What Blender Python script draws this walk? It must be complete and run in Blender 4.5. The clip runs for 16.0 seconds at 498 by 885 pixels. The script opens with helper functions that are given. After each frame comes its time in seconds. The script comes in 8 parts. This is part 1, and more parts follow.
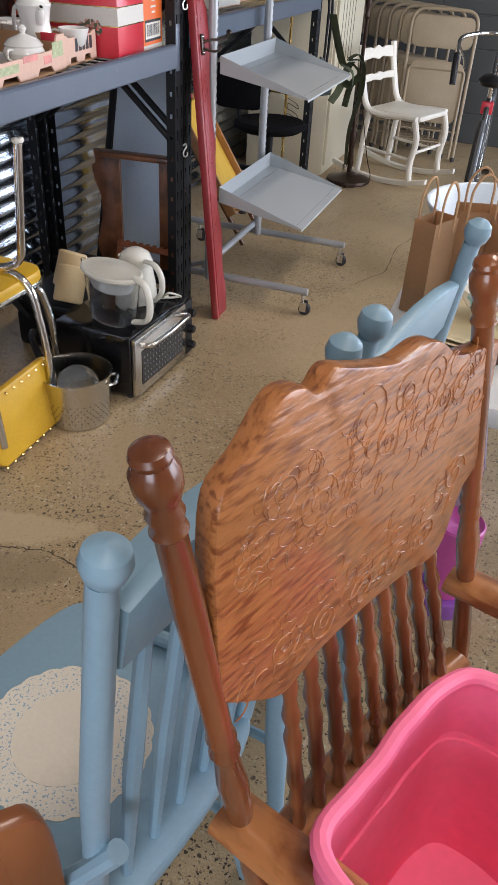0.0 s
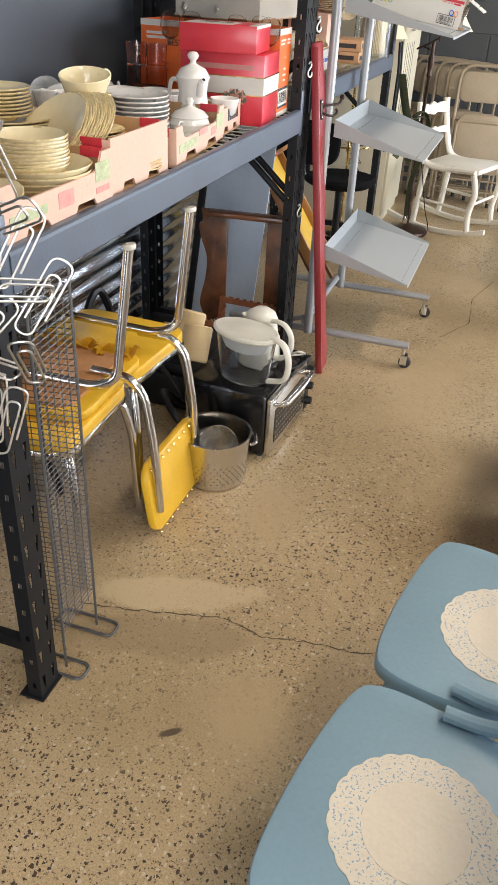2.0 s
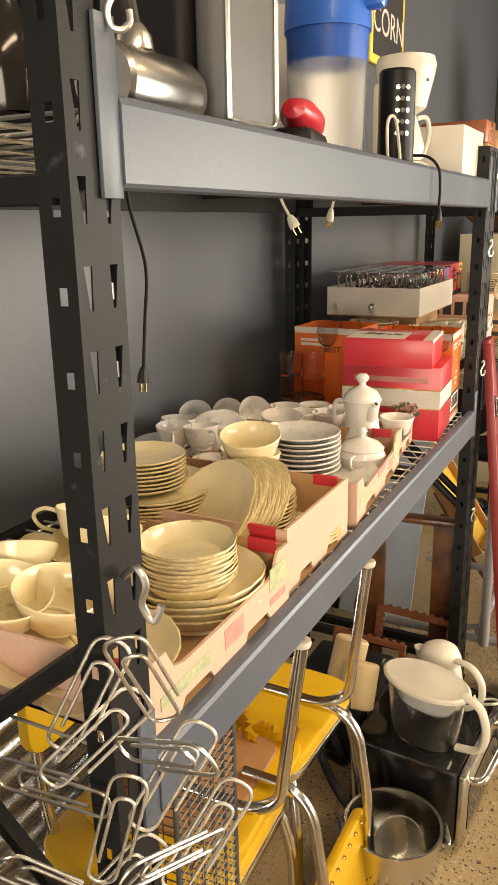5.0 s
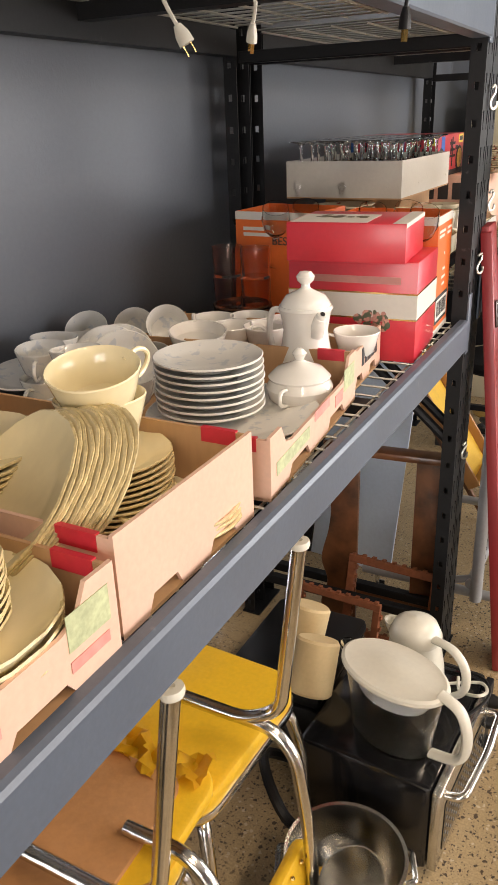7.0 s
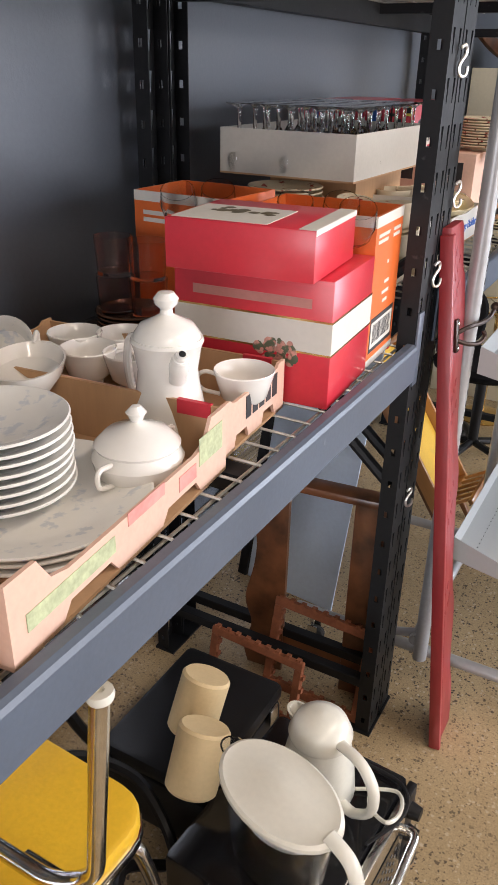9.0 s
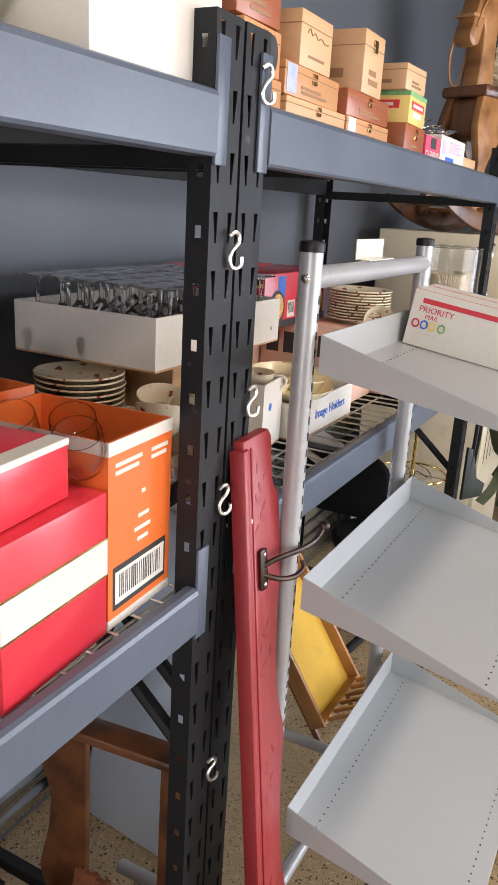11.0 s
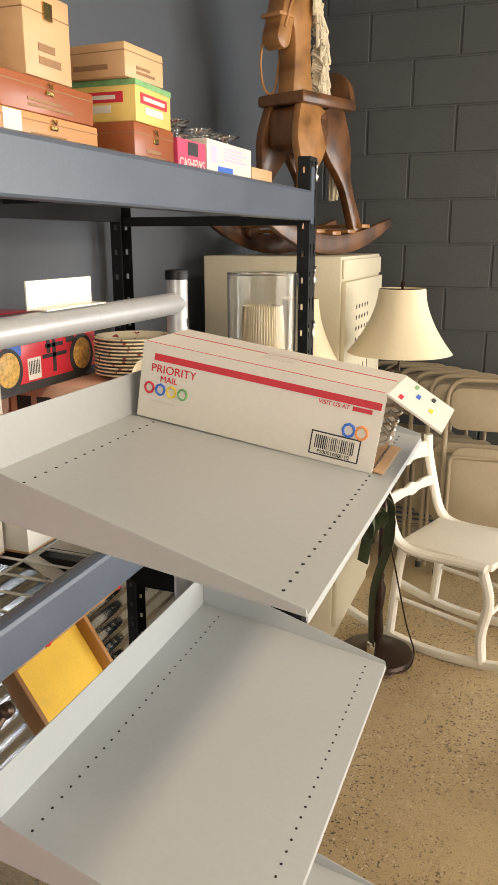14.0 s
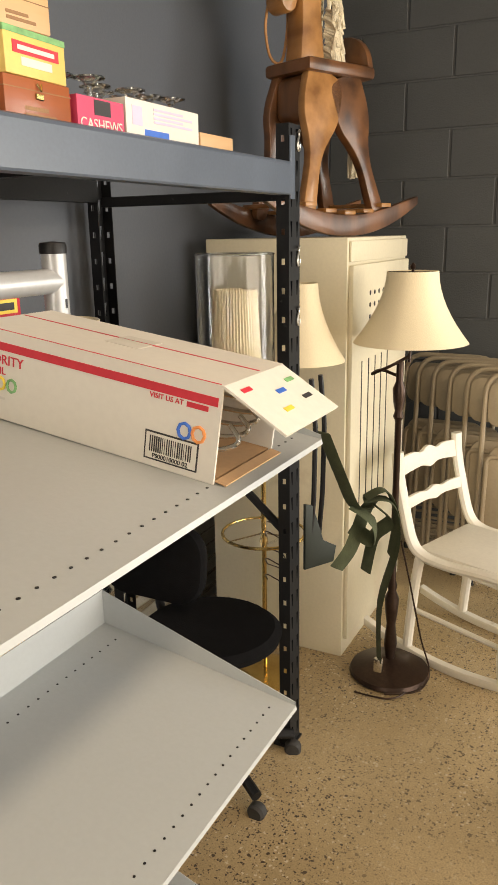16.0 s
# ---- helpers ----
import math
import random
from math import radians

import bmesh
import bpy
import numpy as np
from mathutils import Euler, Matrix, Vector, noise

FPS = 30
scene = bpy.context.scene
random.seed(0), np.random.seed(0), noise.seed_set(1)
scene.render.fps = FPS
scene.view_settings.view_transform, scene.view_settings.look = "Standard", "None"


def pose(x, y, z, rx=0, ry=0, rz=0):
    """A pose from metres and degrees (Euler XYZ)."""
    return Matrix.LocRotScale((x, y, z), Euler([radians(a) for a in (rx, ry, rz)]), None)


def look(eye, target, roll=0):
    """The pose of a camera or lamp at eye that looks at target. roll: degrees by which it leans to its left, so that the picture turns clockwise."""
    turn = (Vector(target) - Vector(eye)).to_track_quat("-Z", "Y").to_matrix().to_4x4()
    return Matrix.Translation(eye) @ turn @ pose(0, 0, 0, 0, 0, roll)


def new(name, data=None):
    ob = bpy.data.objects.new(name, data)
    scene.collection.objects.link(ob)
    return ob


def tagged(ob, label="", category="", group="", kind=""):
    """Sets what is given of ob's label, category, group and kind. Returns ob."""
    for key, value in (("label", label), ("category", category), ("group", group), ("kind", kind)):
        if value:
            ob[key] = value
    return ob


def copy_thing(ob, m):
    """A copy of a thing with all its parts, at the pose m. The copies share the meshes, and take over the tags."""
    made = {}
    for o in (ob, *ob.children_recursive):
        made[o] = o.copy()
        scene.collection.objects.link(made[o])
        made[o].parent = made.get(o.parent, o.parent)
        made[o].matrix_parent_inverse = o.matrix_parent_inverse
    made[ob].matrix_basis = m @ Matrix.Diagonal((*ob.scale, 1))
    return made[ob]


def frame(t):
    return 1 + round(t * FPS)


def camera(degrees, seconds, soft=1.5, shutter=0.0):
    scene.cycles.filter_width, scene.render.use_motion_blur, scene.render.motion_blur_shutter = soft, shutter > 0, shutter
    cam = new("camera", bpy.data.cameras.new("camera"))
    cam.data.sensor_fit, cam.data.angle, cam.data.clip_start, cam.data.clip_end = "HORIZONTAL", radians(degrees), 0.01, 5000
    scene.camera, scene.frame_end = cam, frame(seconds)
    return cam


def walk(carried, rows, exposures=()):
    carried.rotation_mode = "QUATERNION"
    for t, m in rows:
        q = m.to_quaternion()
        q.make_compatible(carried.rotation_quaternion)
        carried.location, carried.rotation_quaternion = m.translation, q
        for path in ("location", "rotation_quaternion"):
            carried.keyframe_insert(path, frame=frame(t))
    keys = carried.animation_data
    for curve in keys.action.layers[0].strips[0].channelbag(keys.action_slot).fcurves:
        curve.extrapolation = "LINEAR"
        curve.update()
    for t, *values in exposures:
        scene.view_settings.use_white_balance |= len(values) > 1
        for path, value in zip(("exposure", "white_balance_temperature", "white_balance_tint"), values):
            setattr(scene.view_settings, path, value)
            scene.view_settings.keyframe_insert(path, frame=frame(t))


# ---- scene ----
cam = camera(36.1, 16.0)
PATH = [
    (0, (1.271, -0.801, 1.433), (0.751, 0.76, 0.297), 3.3),
    (0.5, (1.151, -0.817, 1.437), (0.638, 0.746, 0.299), 3.6),
    (1, (0.977, -0.942, 1.451), (0.498, 0.643, 0.329), 4.0),
    (1.5, (0.868, -1.006, 1.469), (0.394, 0.593, 0.365), 3.6),
    (2, (0.783, -0.935, 1.467), (0.271, 0.687, 0.415), 3.1),
    (2.5, (0.676, -0.787, 1.503), (0.075, 0.876, 0.569), 2.5),
    (3, (0.579, -0.728, 1.529), (-0.112, 0.983, 0.755), 2.0),
    (3.5, (0.487, -0.695, 1.585), (-0.268, 1.066, 1.012), 1.2),
    (3.7, (0.463, -0.673, 1.604), (-0.308, 1.089, 1.056), 1.0),
    (5.8, (0.425, -0.266, 1.627), (-0.49, 1.41, 1.032), -2.0),
    (6, (0.369, -0.202, 1.577), (-0.499, 1.478, 0.925), -1.9),
    (6.5, (0.347, -0.107, 1.535), (-0.461, 1.549, 0.759), -2.0),
    (7, (0.39, 0.063, 1.513), (-0.481, 1.687, 0.736), -2.0),
    (7.5, (0.435, 0.173, 1.5), (-0.549, 1.726, 0.713), -0.5),
    (8, (0.423, 0.288, 1.487), (-0.532, 1.829, 0.643), 0.7),
    (8.5, (0.382, 0.441, 1.45), (-0.519, 2.02, 0.617), 0.4),
    (8.7, (0.392, 0.476, 1.475), (-0.485, 2.045, 0.598), 0.7),
    (10.8, (0.493, 0.988, 1.646), (-0.374, 2.658, 0.969), 3.8),
    (11, (0.538, 1.041, 1.601), (-0.336, 2.74, 1.013), 3.4),
    (11.5, (0.572, 1.137, 1.615), (-0.221, 2.888, 1.065), 2.3),
    (12, (0.645, 1.259, 1.615), (-0.2, 2.993, 1.086), 1.1),
    (12.5, (0.698, 1.35, 1.602), (-0.184, 3.069, 1.084), 0.4),
    (13, (0.697, 1.438, 1.591), (-0.195, 3.151, 1.071), 0.0),
    (13.5, (0.639, 1.538, 1.594), (-0.101, 3.322, 1.074), 0.6),
    (14, (0.639, 1.59, 1.607), (-0.043, 3.399, 1.092), -0.0),
    (14.5, (0.695, 1.703, 1.596), (-0.058, 3.484, 1.086), -1.5),
    (15, (0.755, 1.814, 1.592), (-0.043, 3.579, 1.092), -1.2),
    (15.5, (0.799, 1.862, 1.58), (-0.089, 3.579, 1.07), -1.5),
    (16, (0.845, 1.886, 1.565), (-0.039, 3.6, 1.036), -1.0),
]
walk(cam, [(t, look(eye, target, roll)) for t, eye, target, roll in PATH], exposures=[(0.0, -0.14, 6200, 17), (0.5, 0.07, 6100, 11), (1.0, 0.3, 6250, 12), (1.5, 0.38, 6350, 13), (2.5, 0.45, 7200, 15), (3.5, 0.55, 8500, 18), (6.0, 0.40, 9900, 16), (6.5, 0.41, 8300, 17), (7.0, 0.37, 7700, 18), (7.5, 0.33, 6600, 17), (8.5, 0.32, 6700, 18), (11.0, 0.29, 6850, 19), (12.0, 0.24, 6950, 18), (12.5, 0.22, 7300, 17), (14.5, 0.31, 8300, 15), (16.0, 0.2, 8600, 15)])

# ---------------------------------------------------------------- light
world = bpy.data.worlds.new("sky")
scene.world = world
world.use_nodes = True
wn = world.node_tree.nodes
sky = wn.new("ShaderNodeTexSky")
sky.sky_type = 'NISHITA'
sky.sun_disc = False
sky.sun_elevation = radians(40)
sky.sun_rotation = radians(120)
world.node_tree.links.new(sky.outputs[0], wn["Background"].inputs[0])
wn["Background"].inputs[1].default_value = 0.1


def area(name, m, sx, sy, power, color):
    d = bpy.data.lights.new(name, 'AREA')
    d.shape, d.size, d.size_y, d.energy, d.color = 'RECTANGLE', sx, sy, power, color
    o = new(name, d)
    o.matrix_world = m
    return o


# daylight through the three openings, and two added overhead fill lamps without fixtures
area("daylight_east", look((5.3, 2.6, 1.6), (0, 2.0, 1.0)), 4.0, 2.3, 205, (0.88, 0.94, 1.0))
area("daylight_south", look((1.6, -4.8, 1.5), (0.3, 2, 1.0)), 2.6, 2.2, 125, (0.88, 0.94, 1.0))
area("daylight_north", look((3.65, 5.78, 1.35), (1.2, 1.5, 0.9)), 1.8, 2.2, 125, (0.76, 0.88, 1.0))
for ly in (-1.2, 2.2):
    area("overhead_fill_light", look((1.9, ly, 3.36), (1.9, ly, 0)), 0.35, 2.4, 44, (1.0, 0.90, 0.75))

# ---------------------------------------------------------------- materials


def mat(name, color, rough=0.5, metal=0.0, var=0.12, scale=6.0, fine=60.0, bump=0.0, bump_scale=80.0, coat=0.0,
        stretch=(1, 1, 1), second=None, second_scale=3.0, second_at=(0.55, 0.65), obj_var=0.0, rough_var=0.1):
    """Two scales of colour variation, roughness variation and bump over one base colour."""
    m = bpy.data.materials.new(name)
    m.use_nodes = True
    nt = m.node_tree
    N, L = nt.nodes, nt.links
    b = N["Principled BSDF"]
    tc = N.new("ShaderNodeTexCoord")
    mp = N.new("ShaderNodeMapping")
    mp.inputs["Scale"].default_value = stretch
    L.new(tc.outputs["Object"], mp.inputs[0])
    n1 = N.new("ShaderNodeTexNoise")
    n1.inputs["Scale"].default_value, n1.inputs["Detail"].default_value = scale, 5
    n2 = N.new("ShaderNodeTexNoise")
    n2.inputs["Scale"].default_value, n2.inputs["Detail"].default_value = fine, 3
    L.new(mp.outputs[0], n1.inputs[0])
    L.new(mp.outputs[0], n2.inputs[0])
    mix = N.new("ShaderNodeMath")
    mix.operation = 'MULTIPLY_ADD'
    mix.inputs[1].default_value, mix.inputs[2].default_value = 0.6, 0.0
    L.new(n1.outputs[0], mix.inputs[0])
    add = N.new("ShaderNodeMath")
    add.operation = 'MULTIPLY_ADD'
    add.inputs[1].default_value = 0.4
    L.new(n2.outputs[0], add.inputs[0])
    L.new(mix.outputs[0], add.inputs[2])
    rp = N.new("ShaderNodeValToRGB")
    lo = [max(0, c * (1 - var)) for c in color]
    hi = [min(1, c * (1 + var)) for c in color]
    rp.color_ramp.elements[0].position, rp.color_ramp.elements[1].position = 0.35, 0.65
    rp.color_ramp.elements[0].color, rp.color_ramp.elements[1].color = (*lo, 1), (*hi, 1)
    L.new(add.outputs[0], rp.inputs[0])
    col = rp.outputs[0]
    if second:
        n3 = N.new("ShaderNodeTexNoise")
        n3.inputs["Scale"].default_value, n3.inputs["Detail"].default_value = second_scale, 6
        L.new(mp.outputs[0], n3.inputs[0])
        r3 = N.new("ShaderNodeValToRGB")
        r3.color_ramp.elements[0].position, r3.color_ramp.elements[1].position = second_at
        L.new(n3.outputs[0], r3.inputs[0])
        mx = N.new("ShaderNodeMixRGB")
        mx.inputs[2].default_value = (*second, 1)
        L.new(r3.outputs[0], mx.inputs[0])
        L.new(col, mx.inputs[1])
        col = mx.outputs[0]
    if obj_var:
        oi = N.new("ShaderNodeObjectInfo")
        hs = N.new("ShaderNodeHueSaturation")
        mr = N.new("ShaderNodeMapRange")
        mr.inputs[3].default_value, mr.inputs[4].default_value = 1 - obj_var, 1 + obj_var
        L.new(oi.outputs["Random"], mr.inputs[0])
        L.new(mr.outputs[0], hs.inputs["Value"])
        L.new(col, hs.inputs["Color"])
        col = hs.outputs[0]
    L.new(col, b.inputs["Base Color"])
    rr = N.new("ShaderNodeMapRange")
    rr.inputs[3].default_value, rr.inputs[4].default_value = max(0.02, rough - rough_var), min(1, rough + rough_var)
    L.new(n1.outputs[0], rr.inputs[0])
    L.new(rr.outputs[0], b.inputs["Roughness"])
    b.inputs["Metallic"].default_value = metal
    b.inputs["Coat Weight"].default_value = coat
    b.inputs["Coat Roughness"].default_value = 0.15
    if bump:
        n4 = N.new("ShaderNodeTexNoise")
        n4.inputs["Scale"].default_value, n4.inputs["Detail"].default_value = bump_scale, 4
        L.new(mp.outputs[0], n4.inputs[0])
        bp = N.new("ShaderNodeBump")
        bp.inputs["Strength"].default_value, bp.inputs["Distance"].default_value = bump, 0.004
        L.new(n4.outputs[0], bp.inputs["Height"])
        L.new(bp.outputs[0], b.inputs["Normal"])
    return m


def wood(name, dark, light, scale=9.0, along=(1, 1, 0.08), rough=0.35, coat=0.2, obj_var=0.0):
    """Grain stretched along one axis of the object."""
    m = mat(name, light, rough, 0, 0.08, 4, 40, bump=0.12, bump_scale=60, coat=coat, stretch=along,
            second=dark, second_scale=scale, second_at=(0.42, 0.62), obj_var=obj_var)
    return m


def glass(name, color=(1, 1, 1), rough=0.02, ior=1.45):
    m = bpy.data.materials.new(name)
    m.use_nodes = True
    b = m.node_tree.nodes["Principled BSDF"]
    b.inputs["Base Color"].default_value = (*color, 1)
    b.inputs["Roughness"].default_value = rough
    b.inputs["Transmission Weight"].default_value = 1
    b.inputs["IOR"].default_value = ior
    return m


def floor_material():
    """Ground tan concrete: fine sand, dark and light aggregate chips, worn paths and stains."""
    m = bpy.data.materials.new("polished_concrete")
    m.use_nodes = True
    nt = m.node_tree
    N, L = nt.nodes, nt.links
    b = N["Principled BSDF"]
    tc = N.new("ShaderNodeTexCoord")

    def noise_ramp(scale, detail, a, c, pa=0.35, pc=0.65):
        n = N.new("ShaderNodeTexNoise")
        n.inputs["Scale"].default_value, n.inputs["Detail"].default_value = scale, detail
        L.new(tc.outputs["Object"], n.inputs[0])
        r = N.new("ShaderNodeValToRGB")
        r.color_ramp.elements[0].position, r.color_ramp.elements[1].position = pa, pc
        r.color_ramp.elements[0].color, r.color_ramp.elements[1].color = a, c
        L.new(n.outputs[0], r.inputs[0])
        return r.outputs[0], n.outputs[0]

    def mixed(kind, fac, c1, c2):
        x = N.new("ShaderNodeMixRGB")
        x.blend_type = kind
        for sock, v in zip(x.inputs, (fac, c1, c2)):
            if isinstance(v, (float, int)):
                sock.default_value = v
            elif isinstance(v, tuple):
                sock.default_value = v
            else:
                L.new(v, sock)
        return x.outputs[0]

    big, nbig = noise_ramp(1.3, 5, (0.36, 0.262, 0.142, 1), (0.51, 0.385, 0.225, 1))
    sand, _ = noise_ramp(220, 2, (0.82, 0.82, 0.82, 1), (1.12, 1.12, 1.12, 1))
    col = mixed('MULTIPLY', 1.0, big, sand)
    zone, nzone = noise_ramp(1.1, 4, (0.0, 0, 0, 1), (1, 1, 1, 1), 0.32, 0.50)

    def chips(scale, size, color, keep, seed):
        nonlocal col
        mp = N.new("ShaderNodeMapping")
        mp.inputs["Location"].default_value = (seed, seed * 1.7, 0)
        L.new(tc.outputs["Object"], mp.inputs[0])
        wob = N.new("ShaderNodeTexNoise")
        wob.inputs["Scale"].default_value = scale * 1.5
        L.new(mp.outputs[0], wob.inputs[0])
        off = N.new("ShaderNodeMixRGB")
        off.blend_type = 'ADD'
        off.inputs[0].default_value = 0.012
        L.new(mp.outputs[0], off.inputs[1])
        L.new(wob.outputs[1], off.inputs[2])
        v = N.new("ShaderNodeTexVoronoi")
        v.inputs["Scale"].default_value = scale
        v.voronoi_dimensions = '2D'
        L.new(off.outputs[0], v.inputs[0])
        s = N.new("ShaderNodeSeparateColor")
        L.new(v.outputs["Color"], s.inputs[0])
        sz = N.new("ShaderNodeMath")
        sz.operation = 'MULTIPLY'
        sz.inputs[1].default_value = size
        L.new(s.outputs[1], sz.inputs[0])
        lt = N.new("ShaderNodeMath")
        lt.operation = 'LESS_THAN'
        L.new(v.outputs["Distance"], lt.inputs[0])
        L.new(sz.outputs[0], lt.inputs[1])
        kp = N.new("ShaderNodeMath")
        kp.operation = 'LESS_THAN'
        kp.inputs[1].default_value = keep
        L.new(s.outputs[0], kp.inputs[0])
        a = N.new("ShaderNodeMath")
        a.operation = 'MULTIPLY'
        L.new(lt.outputs[0], a.inputs[0])
        L.new(kp.outputs[0], a.inputs[1])
        z = N.new("ShaderNodeMath")
        z.operation = 'MULTIPLY'
        L.new(a.outputs[0], z.inputs[0])
        L.new(zone, z.inputs[1])
        col = mixed('MIX', z.outputs[0], col, color)

    chips(190, 0.42, (0.10, 0.07, 0.045, 1), 0.30, 11.0)
    chips(118, 0.44, (0.05, 0.036, 0.026, 1), 0.28, 1.0)
    chips(72, 0.40, (0.08, 0.055, 0.036, 1), 0.10, 4.0)
    chips(95, 0.42, (0.55, 0.46, 0.33, 1), 0.20, 7.0)
    def blotch(cx, cy, hx, hy, turn, color, amount, soft=0.35, rag=0.5):
        """One ragged patch of the slab with its own colour."""
        nonlocal col
        mp = N.new("ShaderNodeMapping")
        mp.vector_type = 'TEXTURE'
        mp.inputs["Location"].default_value = (cx, cy, 0)
        mp.inputs["Rotation"].default_value = (0, 0, radians(turn))
        mp.inputs["Scale"].default_value = (hx, hy, 1)
        L.new(tc.outputs["Object"], mp.inputs[0])
        ln = N.new("ShaderNodeVectorMath")
        ln.operation = 'LENGTH'
        L.new(mp.outputs[0], ln.inputs[0])
        wob = N.new("ShaderNodeTexNoise")
        wob.inputs["Scale"].default_value, wob.inputs["Detail"].default_value = 9, 5
        L.new(tc.outputs["Object"], wob.inputs[0])
        ma = N.new("ShaderNodeMath")
        ma.operation = 'MULTIPLY_ADD'
        ma.inputs[1].default_value = rag * 2
        L.new(wob.outputs[0], ma.inputs[0])
        L.new(ln.outputs["Value"], ma.inputs[2])
        mr = N.new("ShaderNodeMapRange")
        mr.inputs[1].default_value, mr.inputs[2].default_value = 1 + rag - soft, 1 + rag
        mr.inputs[3].default_value, mr.inputs[4].default_value = amount, 0.0
        L.new(ma.outputs[0], mr.inputs[0])
        col = mixed('MIX', mr.outputs[0], col, color)

    blotch(0.17, 0.345, 0.30, 0.085, 16, (0.27, 0.20, 0.115, 1), 0.62)
    blotch(0.14, 0.500, 0.27, 0.075, 17, (0.54, 0.42, 0.255, 1), 0.80, 0.25)
    blotch(0.27, 0.95, 0.13, 0.26, 6, (0.44, 0.325, 0.185, 1), 0.75, 0.6)
    blotch(0.45, 0.20, 0.14, 0.16, 30, (0.42, 0.31, 0.175, 1), 0.65, 0.6)
    blotch(0.313, 0.086, 0.032, 0.011, 38, (0.07, 0.05, 0.032, 1), 0.9, 0.3)
    blotch(0.60, 2.05, 0.22, 0.50, -6, (0.46, 0.345, 0.20, 1), 0.6, 0.6)
    stain, _ = noise_ramp(2.6, 6, (1, 1, 1, 1), (0.72, 0.68, 0.62, 1), 0.60, 0.72)
    col = mixed('MULTIPLY', 0.7, col, stain)
    L.new(col, b.inputs["Base Color"])
    rr = N.new("ShaderNodeMapRange")
    rr.inputs[3].default_value, rr.inputs[4].default_value = 0.22, 0.5
    L.new(nbig, rr.inputs[0])
    L.new(rr.outputs[0], b.inputs["Roughness"])
    n = N.new("ShaderNodeTexNoise")
    n.inputs["Scale"].default_value = 90
    L.new(tc.outputs["Object"], n.inputs[0])
    bp = N.new("ShaderNodeBump")
    bp.inputs["Strength"].default_value, bp.inputs["Distance"].default_value = 0.08, 0.002
    L.new(n.outputs[0], bp.inputs["Height"])
    L.new(bp.outputs[0], b.inputs["Normal"])
    return m


M_FLOOR = floor_material()
M_WALL = mat("wall_paint_slate", (0.098, 0.112, 0.134), 0.44, 0, 0.06, 2, 90, bump=0.10, bump_scale=140)
M_BLOCK = mat("block_paint_slate", (0.066, 0.071, 0.073), 0.55, 0, 0.10, 3, 120, bump=0.5, bump_scale=160, obj_var=0.05)
# joints paler than the blocks: the sheen along them is put into the colour
M_MORTAR = mat("mortar_sheen_paint", (0.105, 0.11, 0.112), 0.7, 0, 0.1, 8, 90, bump=0.4)
# unseen ceiling and walls: dark grey so that they bounce less light
M_PLASTER = mat("dimmed_grey_plaster", (0.22, 0.21, 0.20), 0.8, 0, 0.05, 2, 80, bump=0.1)
M_GALV = mat("galvanised_sheet", (0.66, 0.70, 0.76), 0.2, 1.0, 0.10, 9, 40, bump=0.05, bump_scale=30)
M_POST = mat("rack_black_paint", (0.010, 0.011, 0.013), 0.52, 0, 0.2, 9, 120, bump=0.06, second=(0.07, 0.075, 0.08), second_scale=30, second_at=(0.68, 0.8))
M_BEAM = mat("rack_slate_paint", (0.088, 0.112, 0.150), 0.36, 0.0, 0.08, 6, 150, bump=0.05, second=(0.2, 0.22, 0.25), second_scale=26, second_at=(0.72, 0.82))
M_WIRE = mat("zinc_wire", (0.62, 0.62, 0.58), 0.35, 0.9, 0.15, 12, 90)
M_CART = mat("cart_grey_enamel", (0.40, 0.425, 0.43), 0.34, 0.0, 0.03, 2.2, 130, bump=0.04, bump_scale=200, rough_var=0.03)
M_TUBE = mat("grey_painted_tube", (0.40, 0.41, 0.42), 0.35, 0.25, 0.08, 8, 90)
M_CHROME = mat("worn_chrome", (0.68, 0.66, 0.62), 0.18, 1.0, 0.12, 14, 90, second=(0.34, 0.28, 0.2), second_scale=40, second_at=(0.68, 0.8))
M_STEEL = mat("stainless_steel", (0.62, 0.61, 0.58), 0.24, 1.0, 0.08, 5, 90, bump=0.04, stretch=(1, 1, 0.2))
M_ZINC = mat("zinc_hook", (0.74, 0.73, 0.69), 0.34, 1.0, 0.1, 20, 90)
M_BLACK = mat("black_plastic", (0.009, 0.009, 0.010), 0.42, 0, 0.2, 12, 160, bump=0.08, bump_scale=300)
for m_ in (M_BLACK, M_POST):
    m_.node_tree.nodes["Principled BSDF"].inputs["Specular IOR Level"].default_value = 0.28
M_RUBBER = mat("dark_rubber", (0.03, 0.029, 0.028), 0.7, 0, 0.2, 12, 90)
M_FABRIC = mat("black_fabric", (0.008, 0.008, 0.009), 0.95, 0, 0.25, 40, 400, bump=0.5, bump_scale=500)
M_FABRIC.node_tree.nodes["Principled BSDF"].inputs["Specular IOR Level"].default_value = 0.08
M_YELLOW = mat("yellow_vinyl", (0.78, 0.46, 0.03), 0.38, 0, 0.08, 4, 120, bump=0.12, bump_scale=160)
M_YELLOWPAD = mat("yellow_cloth", (0.72, 0.44, 0.05), 0.7, 0, 0.1, 5, 200, bump=0.35, bump_scale=60, second=(0.5, 0.33, 0.07), second_scale=9, second_at=(0.6, 0.75))
M_TANBOARD = mat("worn_tan_board", (0.45, 0.22, 0.09), 0.75, 0, 0.12, 5, 90, bump=0.15, second=(0.3, 0.14, 0.06), second_scale=6, second_at=(0.6, 0.75))
M_CARD = mat("cardboard", (0.50, 0.30, 0.16), 0.85, 0, 0.08, 4, 120, bump=0.12, stretch=(1, 1, 0.15))
